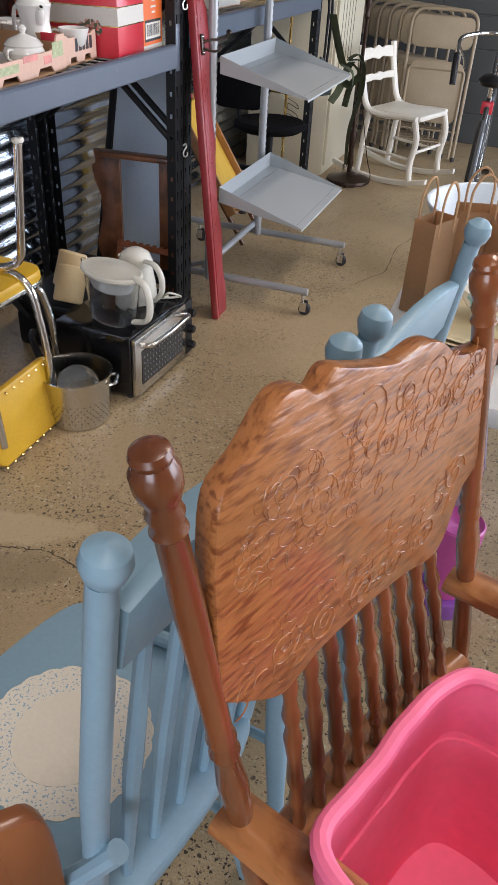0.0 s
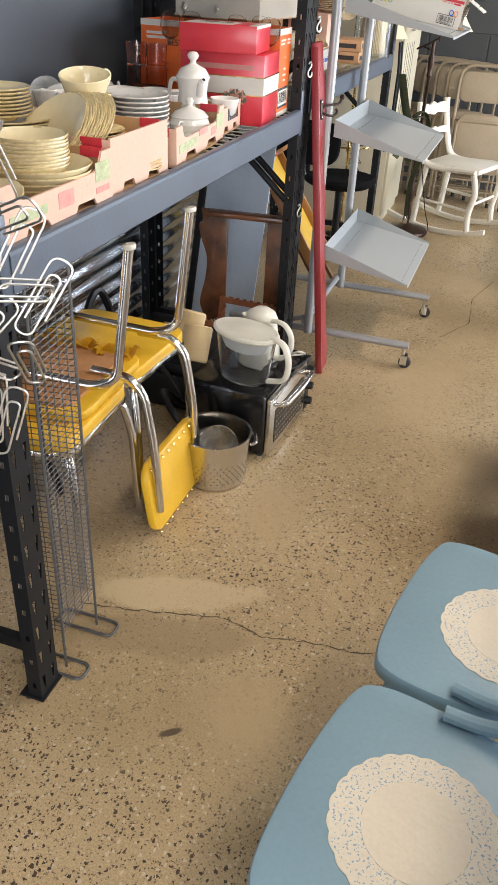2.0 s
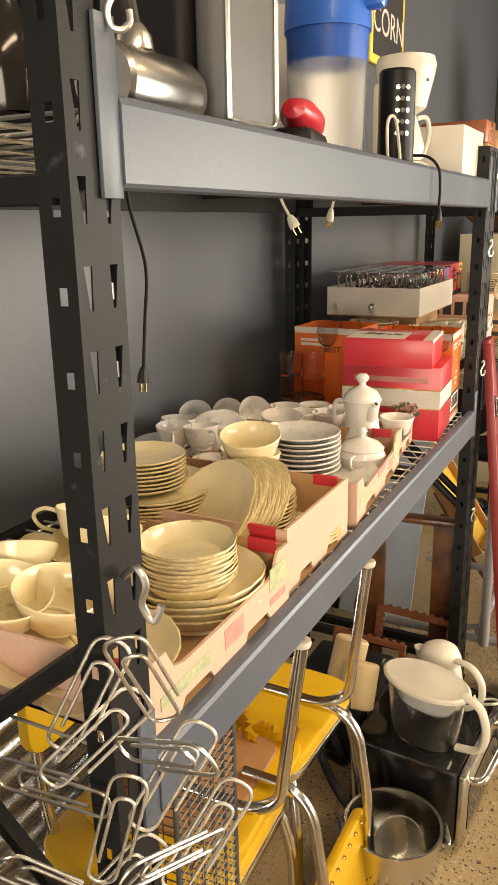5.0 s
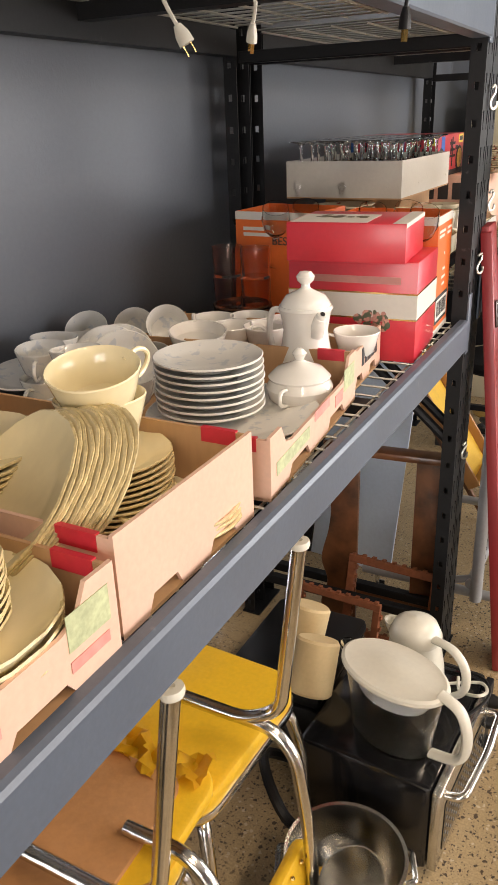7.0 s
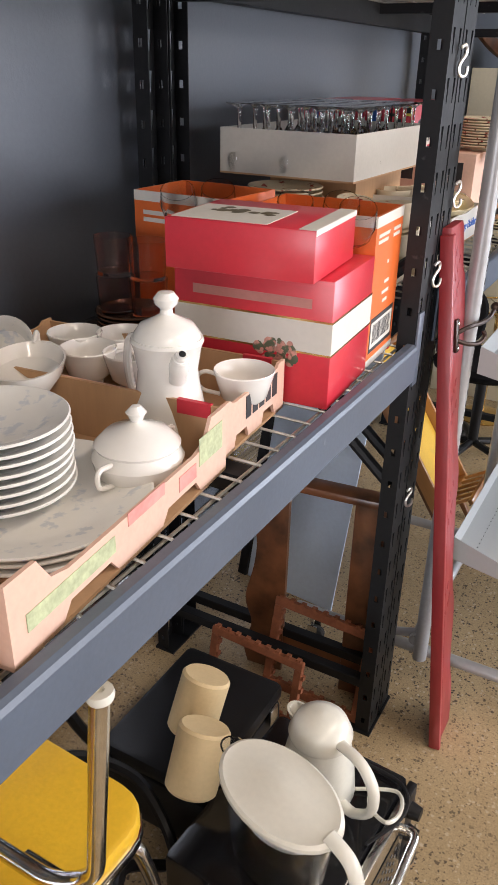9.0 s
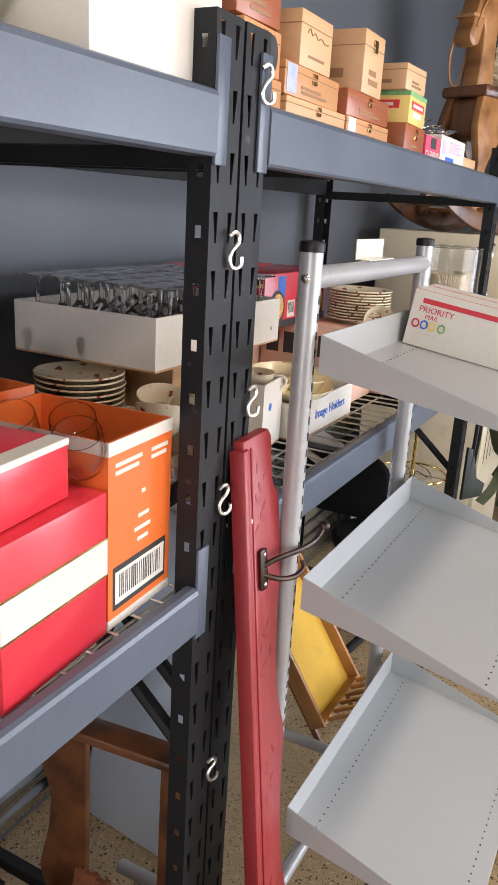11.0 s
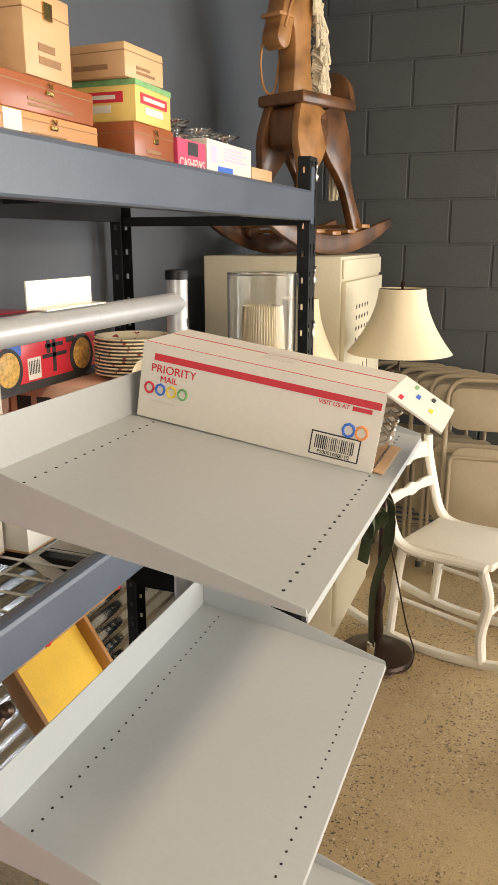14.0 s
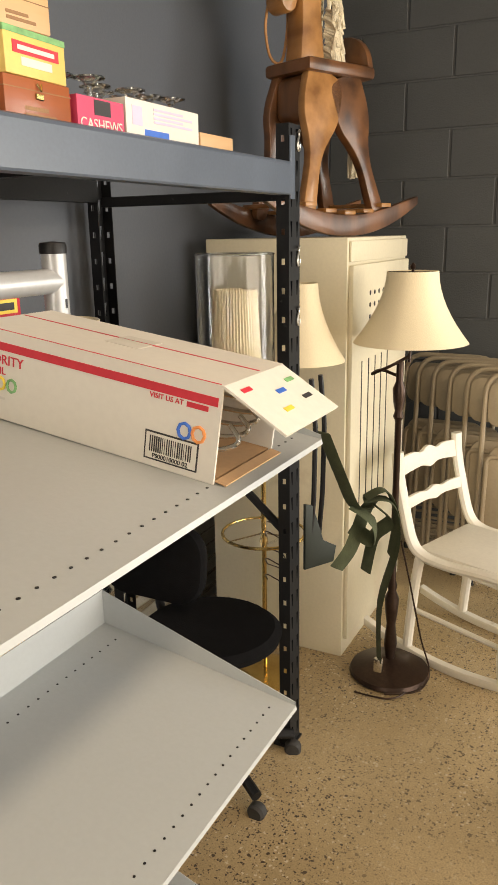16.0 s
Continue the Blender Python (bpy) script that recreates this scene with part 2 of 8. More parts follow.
M_CARDPINK = mat("printed_cardboard", (0.72, 0.47, 0.36), 0.7, 0, 0.07, 3, 120, bump=0.1)
M_CARDDARK = mat("cardboard_edge", (0.30, 0.17, 0.09), 0.9, 0, 0.15, 8, 120, bump=0.3)
M_CREAM = mat("cream_glazed_china", (0.88, 0.77, 0.50), 0.14, 0, 0.04, 4, 60, coat=0.4)
M_CREAMEDGE = mat("aged_cream_relief", (0.62, 0.50, 0.27), 0.25, 0, 0.25, 60, 200, bump=0.3)
M_CHINA = mat("white_porcelain", (0.82, 0.80, 0.75), 0.12, 0, 0.03, 4, 60, coat=0.4)
M_CHINABAND = mat("blue_grey_floral_band", (0.80, 0.79, 0.75), 0.14, 0, 0.03, 4, 60, second=(0.62, 0.65, 0.68), second_scale=55, second_at=(0.58, 0.66), coat=0.3)
M_REDBOX = mat("red_gift_box", (0.66, 0.035, 0.055), 0.32, 0, 0.06, 3, 90, coat=0.2)
M_WHITECARD = mat("white_card", (0.69, 0.66, 0.60), 0.5, 0, 0.04, 3, 90, bump=0.04)
M_GREYCARD = mat("grey_white_card", (0.62, 0.59, 0.53), 0.55, 0, 0.05, 4, 120, bump=0.05)
M_ORANGEBOX = mat("orange_printed_box", (0.80, 0.165, 0.035), 0.4, 0, 0.05, 3, 90)
M_GLASS = glass("clear_glass")
M_PLASTIC_CLEAR = glass("clear_plastic", (0.92, 0.94, 0.95), 0.08, 1.3)
M_WHITEPL = mat("white_plastic", (0.74, 0.72, 0.63), 0.24, 0, 0.04, 4, 90)
M_CREAMLOCKER = mat("cream_locker_enamel", (0.72, 0.66, 0.50), 0.4, 0, 0.05, 2.5, 90, bump=0.04, second=(0.58, 0.50, 0.36), second_scale=5, second_at=(0.66, 0.8))
M_HORSE = wood("dark_carved_wood", (0.045, 0.018, 0.008), (0.17, 0.07, 0.028), 8, (1, 1, 0.3))
M_HORSELIGHT = wood("amber_wood", (0.20, 0.08, 0.02), (0.42, 0.20, 0.07), 7, (1, 1, 0.15))
M_MANE = mat("cream_wool", (0.72, 0.64, 0.48), 0.95, 0, 0.15, 30, 200, bump=0.8, bump_scale=250)
M_SHADE = mat("cream_linen_shade", (0.80, 0.70, 0.50), 0.8, 0, 0.05, 3, 300, bump=0.25, bump_scale=400, stretch=(1, 1, 0.2))
M_BRONZE = mat("dark_bronze", (0.05, 0.03, 0.022), 0.35, 0.7, 0.25, 12, 90)
M_BRASS = mat("brass", (0.66, 0.46, 0.18), 0.2, 1.0, 0.12, 12, 90)
M_WHITECHAIR = mat("white_painted_wood", (0.78, 0.74, 0.65), 0.45, 0, 0.05, 5, 90, bump=0.12, second=(0.6, 0.53, 0.42), second_scale=14, second_at=(0.7, 0.8))
M_FOLD = mat("tan_folding_chair_enamel", (0.36, 0.29, 0.20), 0.42, 0.1, 0.08, 5, 90)
M_BLUE = mat("blue_painted_wood", (0.26, 0.41, 0.51), 0.38, 0, 0.06, 5, 120, bump=0.14, bump_scale=70)
M_OAK = wood("carved_golden_oak", (0.20, 0.066, 0.02), (0.42, 0.17, 0.055), 55, (0.35, 0.35, 1.6), 0.3, 0.35)
M_OAKPANEL = mat("pressed_oak_panel", (0.40, 0.155, 0.048), 0.30, 0, 0.16, 5, 60, bump=0.55, bump_scale=26, coat=0.35, stretch=(1.0, 4.5, 4.5),
                 second=(0.20, 0.064, 0.020), second_scale=38, second_at=(0.48, 0.64))
M_OAKTURN = wood("turned_oak", (0.085, 0.024, 0.009), (0.25, 0.082, 0.027), 12, (1, 1, 0.12), 0.28, 0.4)
M_BROWNARM = wood("brown_varnished_wood", (0.16, 0.05, 0.018), (0.30, 0.105, 0.036), 6, (1, 0.15, 1), 0.3, 0.35)
M_PINK = mat("pink_bin_liner", (0.94, 0.18, 0.33), 0.55, 0, 0.07, 5, 60, bump=0.25, bump_scale=14)
M_REDTRIM = mat("distressed_red_paint", (0.30, 0.028, 0.032), 0.4, 0, 0.15, 9, 90, bump=0.3, bump_scale=30, second=(0.44, 0.10, 0.10), second_scale=12, second_at=(0.58, 0.72), stretch=(1, 1, 0.3))
M_RACKWOOD = wood("walnut_wood", (0.06, 0.022, 0.009), (0.20, 0.075, 0.03), 8, (1, 1, 0.15))
M_CIGAR1 = wood("cedar_box_wood", (0.42, 0.19, 0.07), (0.56, 0.28, 0.12), 6, (1, 0.1, 1), 0.45, 0.1, 0.08)
M_CIGAR2 = wood("pale_box_wood", (0.53, 0.30, 0.15), (0.63, 0.39, 0.21), 6, (1, 0.1, 1), 0.5, 0.05, 0.05)
M_CIGAR3 = wood("mahogany_box_wood", (0.24, 0.055, 0.02), (0.36, 0.10, 0.035), 6, (1, 0.1, 1), 0.4, 0.2, 0.06)
M_INK = mat("dark_print", (0.03, 0.028, 0.03), 0.6, 0, 0.1, 10, 90)
M_REDINK = mat("red_print", (0.60, 0.03, 0.05), 0.5, 0, 0.1, 10, 90)
M_GREENINK = mat("green_print", (0.16, 0.38, 0.16), 0.6, 0, 0.25, 40, 90)
M_BLUEINK = mat("blue_print", (0.03, 0.14, 0.55), 0.5, 0, 0.1, 10, 90)
M_YELLOWINK = mat("yellow_print", (0.80, 0.60, 0.08), 0.5, 0, 0.1, 10, 90)
M_OLIVE = mat("olive_webbing", (0.07, 0.085, 0.045), 0.9, 0, 0.2, 30, 300, bump=0.5, bump_scale=400)
M_KRAFT = mat("kraft_paper", (0.52, 0.32, 0.17), 0.8, 0, 0.07, 4, 120, bump=0.2, bump_scale=20)
M_DOILY = mat("lace_paper", (0.80, 0.74, 0.62), 0.8, 0, 0.05, 8, 160, bump=0.2)
M_PLANTEARTH = mat("terracotta_rust", (0.30, 0.10, 0.045), 0.8, 0, 0.2, 20, 90, bump=0.4)
M_SOFTGREEN = mat("faded_green_print", (0.46, 0.50, 0.30), 0.7, 0, 0.2, 60, 200)
M_DARKWIRE = mat("dark_grey_wire", (0.13, 0.13, 0.13), 0.4, 0.6, 0.1, 12, 90)
M_PURPLE = mat("purple_plastic", (0.30, 0.10, 0.48), 0.35, 0, 0.05, 5, 60)
M_LILAC = mat("lilac_plastic", (0.60, 0.50, 0.66), 0.35, 0, 0.05, 5, 60)

# ---------------------------------------------------------------- mesh helpers
X, Y, Z = Vector((1, 0, 0)), Vector((0, 1, 0)), Vector((0, 0, 1))


def mesh_of(name, bm, material, smooth=True, angle=35):
    me = bpy.data.meshes.new(name)
    bmesh.ops.recalc_face_normals(bm, faces=bm.faces[:])
    if smooth:
        for f in bm.faces:
            f.smooth = True
        for e in bm.edges:
            if len(e.link_faces) == 2 and e.calc_face_angle(0) > radians(angle):
                e.smooth = False
    bm.to_mesh(me)
    bm.free()
    for m in (material if isinstance(material, (list, tuple)) else [material]):
        me.materials.append(m)
    return me


def part(name, bm, material, parent, label="", at=None):
    ob = new(name, mesh_of(name, bm, material) if isinstance(bm, bmesh.types.BMesh) else bm)
    ob.parent = parent
    if at is not None:
        ob.matrix_local = at
    if label:
        ob["label"] = label
    return ob


def thing(name, m, label, category, group="", kind=""):
    ob = new(name)
    ob.empty_display_size = 0.05
    ob.matrix_world = m
    return tagged(ob, label, category, group, kind)


def solid(name, bm, material, m, label, category, group="", kind=""):
    ob = new(name, mesh_of(name, bm, material))
    ob.matrix_world = m
    return tagged(ob, label, category, group, kind)


def box(bm, x0, x1, y0, y1, z0, z1, bevel=0.0, seg=2, m=None):
    r = bmesh.ops.create_cube(bm, size=1)
    vs = r["verts"]
    t = Matrix.Translation(((x0 + x1) / 2, (y0 + y1) / 2, (z0 + z1) / 2)) @ Matrix.Diagonal((x1 - x0, y1 - y0, z1 - z0, 1))
    bmesh.ops.transform(bm, matrix=t, verts=vs)
    if bevel:
        es = list({e for v in vs for e in v.link_edges})
        g = bmesh.ops.bevel(bm, geom=es, offset=bevel, segments=seg, affect='EDGES', profile=0.5)
        vs = list({v for f in g["faces"] for v in f.verts} | {v for v in vs if v.is_valid})
    if m is not None:
        bmesh.ops.transform(bm, matrix=m, verts=[v for v in vs if v.is_valid])
    return vs


def boxm(*a, **k):
    bm = bmesh.new()
    box(bm, *a, **k)
    return bm


def ring_strip(bm, rings, closed=True, cap=True):
    """Skins rings of equal vertex count."""
    vr = [[bm.verts.new(p) for p in r] for r in rings]
    n = len(rings[0])
    for a, b in zip(vr, vr[1:]):
        for i in range(n if closed else n - 1):
            j = (i + 1) % n
            bm.faces.new((a[i], a[j], b[j], b[i]))
    if cap and closed:
        bm.faces.new(vr[0][::-1])
        bm.faces.new(vr[-1])
    return vr


def lathe(bm, prof, seg=24, m=None, sx=1.0, sy=1.0, cap=True, wob=None):
    """Turns a profile of (radius, height) about z."""
    rings = []
    for r, z in prof:
        ring = []
        for i in range(seg):
            a = 2 * math.pi * i / seg
            k = r * (wob(a) if wob else 1.0)
            p = Vector((k * math.cos(a) * sx, k * math.sin(a) * sy, z))
            ring.append(m @ p if m is not None else p)
        rings.append(ring)
    ring_strip(bm, rings, True, cap)
    return bm


def lathem(prof, seg=24, **k):
    return lathe(bmesh.new(), prof, seg, **k)


def smooth_path(pts, r, n=5):
    """Rounds the corners of a polyline with radius about r."""
    pts = [Vector(p) for p in pts]
    out = [pts[0]]
    for a, b, c in zip(pts, pts[1:], pts[2:]):
        u, w = (a - b), (c - b)
        d = min(r, u.length * 0.49, w.length * 0.49)
        p, q = b + u.normalized() * d, b + w.normalized() * d
        for i in range(n + 1):
            t = i / n
            out.append(p * (1 - t) ** 2 + b * 2 * t * (1 - t) + q * t * t)
    out.append(pts[-1])
    return out


def tube(bm, pts, r, seg=10, fillet=0.0, closed=False, flat=1.0, radii=None):
    """A round bar along a path."""
    pts = smooth_path(pts, fillet) if fillet else [Vector(p) for p in pts]
    clean = [pts[0]]
    for p in pts[1:]:
        if (p - clean[-1]).length > 1e-5:
            clean.append(p)
    pts = clean
    n = len(pts)
    t0 = (pts[1] - pts[0]).normalized()
    up = Z if abs(t0.z) < 0.9 else X
    side = t0.cross(up).normalized()
    rings = []
    for i, p in enumerate(pts):
        if i == 0:
            t = t0
        elif i == n - 1:
            t = (pts[-1] - pts[-2]).normalized()
        else:
            t = ((pts[i + 1] - p).normalized() + (p - pts[i - 1]).normalized()).normalized()
        side = (side - t * side.dot(t)).normalized()
        nor = t.cross(side)
        rr = radii[min(len(radii) - 1, int(i * len(radii) / n))] if radii else r
        rings.append([p + side * (rr * math.cos(2 * math.pi * k / seg)) + nor * (rr * flat * math.sin(2 * math.pi * k / seg)) for k in range(seg)])
    ring_strip(bm, rings, True, not closed)
    return bm


def tubem(pts, r, seg=10, fillet=0.0, **k):
    return tube(bmesh.new(), pts, r, seg, fillet, **k)


def prism(bm, outline, depth, m=None, bevel=0.0):
    """A flat outline in x, y pushed along z, centred."""
    vs = [bm.verts.new((x, y, -depth / 2)) for x, y in outline]
    f = bm.faces.new(vs)
    r = bmesh.ops.extrude_face_region(bm, geom=[f])
    top = [v for v in r["geom"] if isinstance(v, bmesh.types.BMVert)]
    bmesh.ops.translate(bm, vec=(0, 0, depth), verts=top)
    allv = vs + top
    if bevel:
        fs = {f for v in allv for f in v.link_faces}
        es = [e for e in {e for v in allv for e in v.link_edges} if any(len(g.verts) == len(outline) and abs(g.normal.z) > 0.9 or len(g.verts) > 4 for g in e.link_faces)]
        g = bmesh.ops.bevel(bm, geom=es, offset=bevel, segments=2, affect='EDGES', profile=0.5)
        allv = [v for v in allv if v.is_valid] + list({v for f in g["faces"] for v in f.verts})
        allv = list(set(allv))
    if m is not None:
        bmesh.ops.transform(bm, matrix=m, verts=[v for v in allv if v.is_valid])
    return bm


def prismm(outline, depth, m=None, bevel=0.0):
    return prism(bmesh.new(), outline, depth, m, bevel)


def curve_pts(pts, n=8, closed=False):
    """Catmull-Rom through points (tuples of any length)."""
    P = [Vector(p) for p in pts]
    k = len(P)
    out = []
    for i in range(k if closed else k - 1):
        p1, p2 = P[i], P[(i + 1) % k]
        p0 = P[i - 1] if (i > 0 or closed) else p1
        p3 = P[(i + 2) % k] if (i + 2 < k or closed) else p2
        for j in range(n):
            t = j / n
            out.append(0.5 * ((2 * p1) + (p2 - p0) * t + (2 * p0 - 5 * p1 + 4 * p2 - p3) * t * t + (3 * p1 - p0 - 3 * p2 + p3) * t ** 3))
    if not closed:
        out.append(P[-1])
    return out


def words(text, size, material, parent, m, name="lettering", label="", depth=0.0006, align='CENTER', squash=1.0):
    """Raised print in the built-in font, as a mesh."""
    cu = bpy.data.curves.new("t", 'FONT')
    cu.body, cu.size, cu.extrude, cu.align_x, cu.align_y = text, size, depth, align, 'CENTER'
    o = bpy.data.objects.new("t", cu)
    scene.collection.objects.link(o)
    me = bpy.data.meshes.new_from_object(o)
    bpy.data.objects.remove(o)
    me.materials.append(material)
    me.transform(Matrix.Diagonal((squash, 1, 1, 1)))
    p = new(name, me)
    p.parent = parent
    p.matrix_local = m
    if label:
        p["label"] = label
    return p


def plane_on(x, y, z, facing, spin=0):
    """A pose whose z looks along facing ('+x', '-y', ...) and whose y is up."""
    rz = {'+x': 90, '-y': 0, '+y': 180, '-x': -90}
    if facing == '+z':
        return pose(x, y, z, 0, 0, spin)
    return pose(x, y, z, 90, 0, rz[facing]) @ pose(0, 0, 0, 0, 0, spin)

# ---------------------------------------------------------------- the setting
WX, NY, EX, SY, CZ = -0.70, 5.85, 5.4, -5.0, 3.4


def structure(name, bm, material, label):
    return solid(name, bm, material, Matrix(), label, "structure", "", "structure")


structure("floor", boxm(WX - 0.2, EX + 0.2, SY - 0.2, NY + 0.2, -0.15, 0), M_FLOOR, "worn tan ground-concrete floor with dark aggregate chips")
structure("ceiling", boxm(WX - 0.2, EX + 0.2, SY - 0.2, NY + 0.2, CZ, CZ + 0.15), M_PLASTER, "plain white ceiling over the shop")
wall_west = structure("wall_west", boxm(WX - 0.18, WX, SY - 0.2, NY + 0.2, 0, CZ), M_WALL, "slate-grey painted smooth wall behind the racks")


def holed_wall(name, x0, x1, y0, y1, along, a, b, c, d, label, material=None):
    """A wall with one opening from a to b along it and c to d in height."""
    bm = bmesh.new()
    if along == 'y':
        box(bm, x0, x1, y0, a, 0, CZ)
        box(bm, x0, x1, b, y1, 0, CZ)
        box(bm, x0, x1, a, b, d, CZ)
        if c > 0:
            box(bm, x0, x1, a, b, 0, c)
    else:
        box(bm, x0, a, y0, y1, 0, CZ)
        box(bm, b, x1, y0, y1, 0, CZ)
        box(bm, a, b, y0, y1, d, CZ)
        if c > 0:
            box(bm, a, b, y0, y1, 0, c)
    return structure(name, bm, material or M_PLASTER, label)


wall_north = holed_wall("wall_north", WX, EX, NY + 0.008, NY + 0.2, 'x', 2.7, 4.6, 0.0, 2.5, "dark grey painted concrete-block wall", M_MORTAR)
holed_wall("wall_east", EX, EX + 0.2, SY - 0.2, NY + 0.2, 'y', 0.4, 4.8, 0.4, 2.8, "white wall with a wide daylight opening")
holed_wall("wall_south", WX, EX, SY - 0.2, SY, 'x', 0.2, 3.0, 0.3, 2.7, "white wall with a daylight opening")

# ribbed galvanised sheet along the foot of the west wall
bm = bmesh.new()
prof = []
for i in range(0, 14):
    z = 0.02 + i * 0.066
    prof += [(0.010 - 0.0048 * math.cos(k * math.pi / 4), z + k * 0.00825) for k in range(8)]
ring_strip(bm, [[(WX + px, y, z) for px, z in prof] for y in (-1.2, 5.0)], closed=False, cap=False)
structure("wainscot_panel", bm, M_GALV, "ribbed galvanised metal sheet on the foot of the wall")

# ---------------------------------------------------------------- steel racks
PITCH, POST_W, POST_D, RACK_D = 0.0763, 0.070, 0.036, 0.65


def plate_with_holes(bm, w, h, holes, place):
    """One sheet cell with holes cut through, laid by place(u, v)."""
    es = []
    for ring in [[(0, 0), (w, 0), (w, h), (0, h)]] + holes:
        vs = [bm.verts.new((u, v, 0)) for u, v in ring]
        es += [bm.edges.new((vs[i], vs[(i + 1) % len(vs)])) for i in range(len(vs))]
    vs = list({v for e in es for v in e.verts})
    bmesh.ops.triangle_fill(bm, use_beauty=True, use_dissolve=False, edges=es, normal=(0, 0, 1))
    for v in vs:
        v.co = place(v.co.x, v.co.y)


def post_mesh(front):
    """A slotted channel post; front: +1 opens to the back, -1 to the front."""
    cell = bmesh.new()
    w = POST_W
    slots = [[(0.010, 0.066), (0.022, 0.066), (0.020, 0.026), (0.016, 0.026)],
             [(w - 0.022, 0.066), (w - 0.010, 0.066), (w - 0.016, 0.026), (w - 0.020, 0.026)]]
    plate_with_holes(cell, w, PITCH, slots, lambda u, v: Vector((0, u, v)))
    sq = [[(0.012, 0.032), (0.022, 0.032), (0.022, 0.048), (0.012, 0.048)]]
    plate_with_holes(cell, POST_D, PITCH, sq, lambda u, v: Vector((-u, 0, v)))
    plate_with_holes(cell, POST_D, PITCH, sq, lambda u, v: Vector((-u, w, v)))
    bmesh.ops.remove_doubles(cell, verts=cell.verts[:], dist=1e-5)
    bmesh.ops.recalc_face_normals(cell, faces=cell.faces[:])
    bmesh.ops.solidify(cell, geom=cell.faces[:], thickness=0.0018)
    me = bpy.data.meshes.new("cell")
    cell.to_mesh(me)
    cell.free()
    vs = [v.co.copy() for v in me.vertices]
    fs = [tuple(p.vertices) for p in me.polygons]
    bpy.data.meshes.remove(me)
    V, F = [], []
    n = 24
    for i in range(n):
        o = len(V)
        V += [(v.x * front, v.y, v.z + i * PITCH) for v in vs]
        F += [tuple(o + k for k in f) for f in fs]
    out = bpy.data.meshes.new("post")
    out.from_pydata(V, [], F)
    jb = bmesh.new()
    jb.from_mesh(out)
    bmesh.ops.remove_doubles(jb, verts=jb.verts[:], dist=2e-4)
    jb.to_mesh(out)
    jb.free()
    out.materials.append(M_POST)
    return out


POST_FRONT, POST_BACK = post_mesh(1), post_mesh(-1)


def beam_bm(y0, y1, z_top, h, x_front):
    """Stepped box beam with an end plate at each post; x_front is its outer face."""
    s = 1 if x_front > -0.3 else -1
    xo = x_front
    p = [(xo - s * 0.003, z_top - h), (xo, z_top - h + 0.004), (xo, z_top - 0.009), (xo - s * 0.003, z_top - 0.003), (xo - s * 0.009, z_top), (xo - s * 0.022, z_top),
         (xo - s * 0.022, z_top - 0.022), (xo - s * 0.042, z_top - 0.022), (xo - s * 0.042, z_top - h)]
    bm = bmesh.new()
    ring_strip(bm, [[(a, y, b) for a, b in p] for y in (y0, y1)])
    return bm


def s_hook(m, label="bent zinc S-hook hung on a black rack post"):
    pts = [(0.0, -0.004, 0.044), (0.013, -0.004, 0.052), (0.024, 0, 0.045), (0.024, 0, 0.032), (0.012, 0, 0.018), (0.006, 0, 0.004), (0.010, 0, -0.012), (0.022, 0, -0.016), (0.032, 0, -0.008), (0.032, 0, 0.006)]
    return solid("s_hook", tubem([(p[0] * 0.72, p[1], p[2] * 0.72) for p in curve_pts(pts, 4)], 0.0030, 8), M_ZINC, m, label, "hook", "S-hooks on the racks")


def deck_bm(y0, y1, x0, x1, z):
    bm = bmesh.new()
    n = int((y1 - y0) / 0.052)
    for i in range(n + 1):
        y = y0 + (y1 - y0) * i / n
        tube(bm, [(x0, y, z), (x1, y, z), (x1 + 0.012, y, z - 0.02)], 0.0026, 5)
    for i in range(7):
        x = x0 + 0.02 + (x1 - x0 - 0.03) * i / 6
        tube(bm, [(x, y0, z - 0.005), (x, y1, z - 0.005)], 0.0026, 5)
    return bm


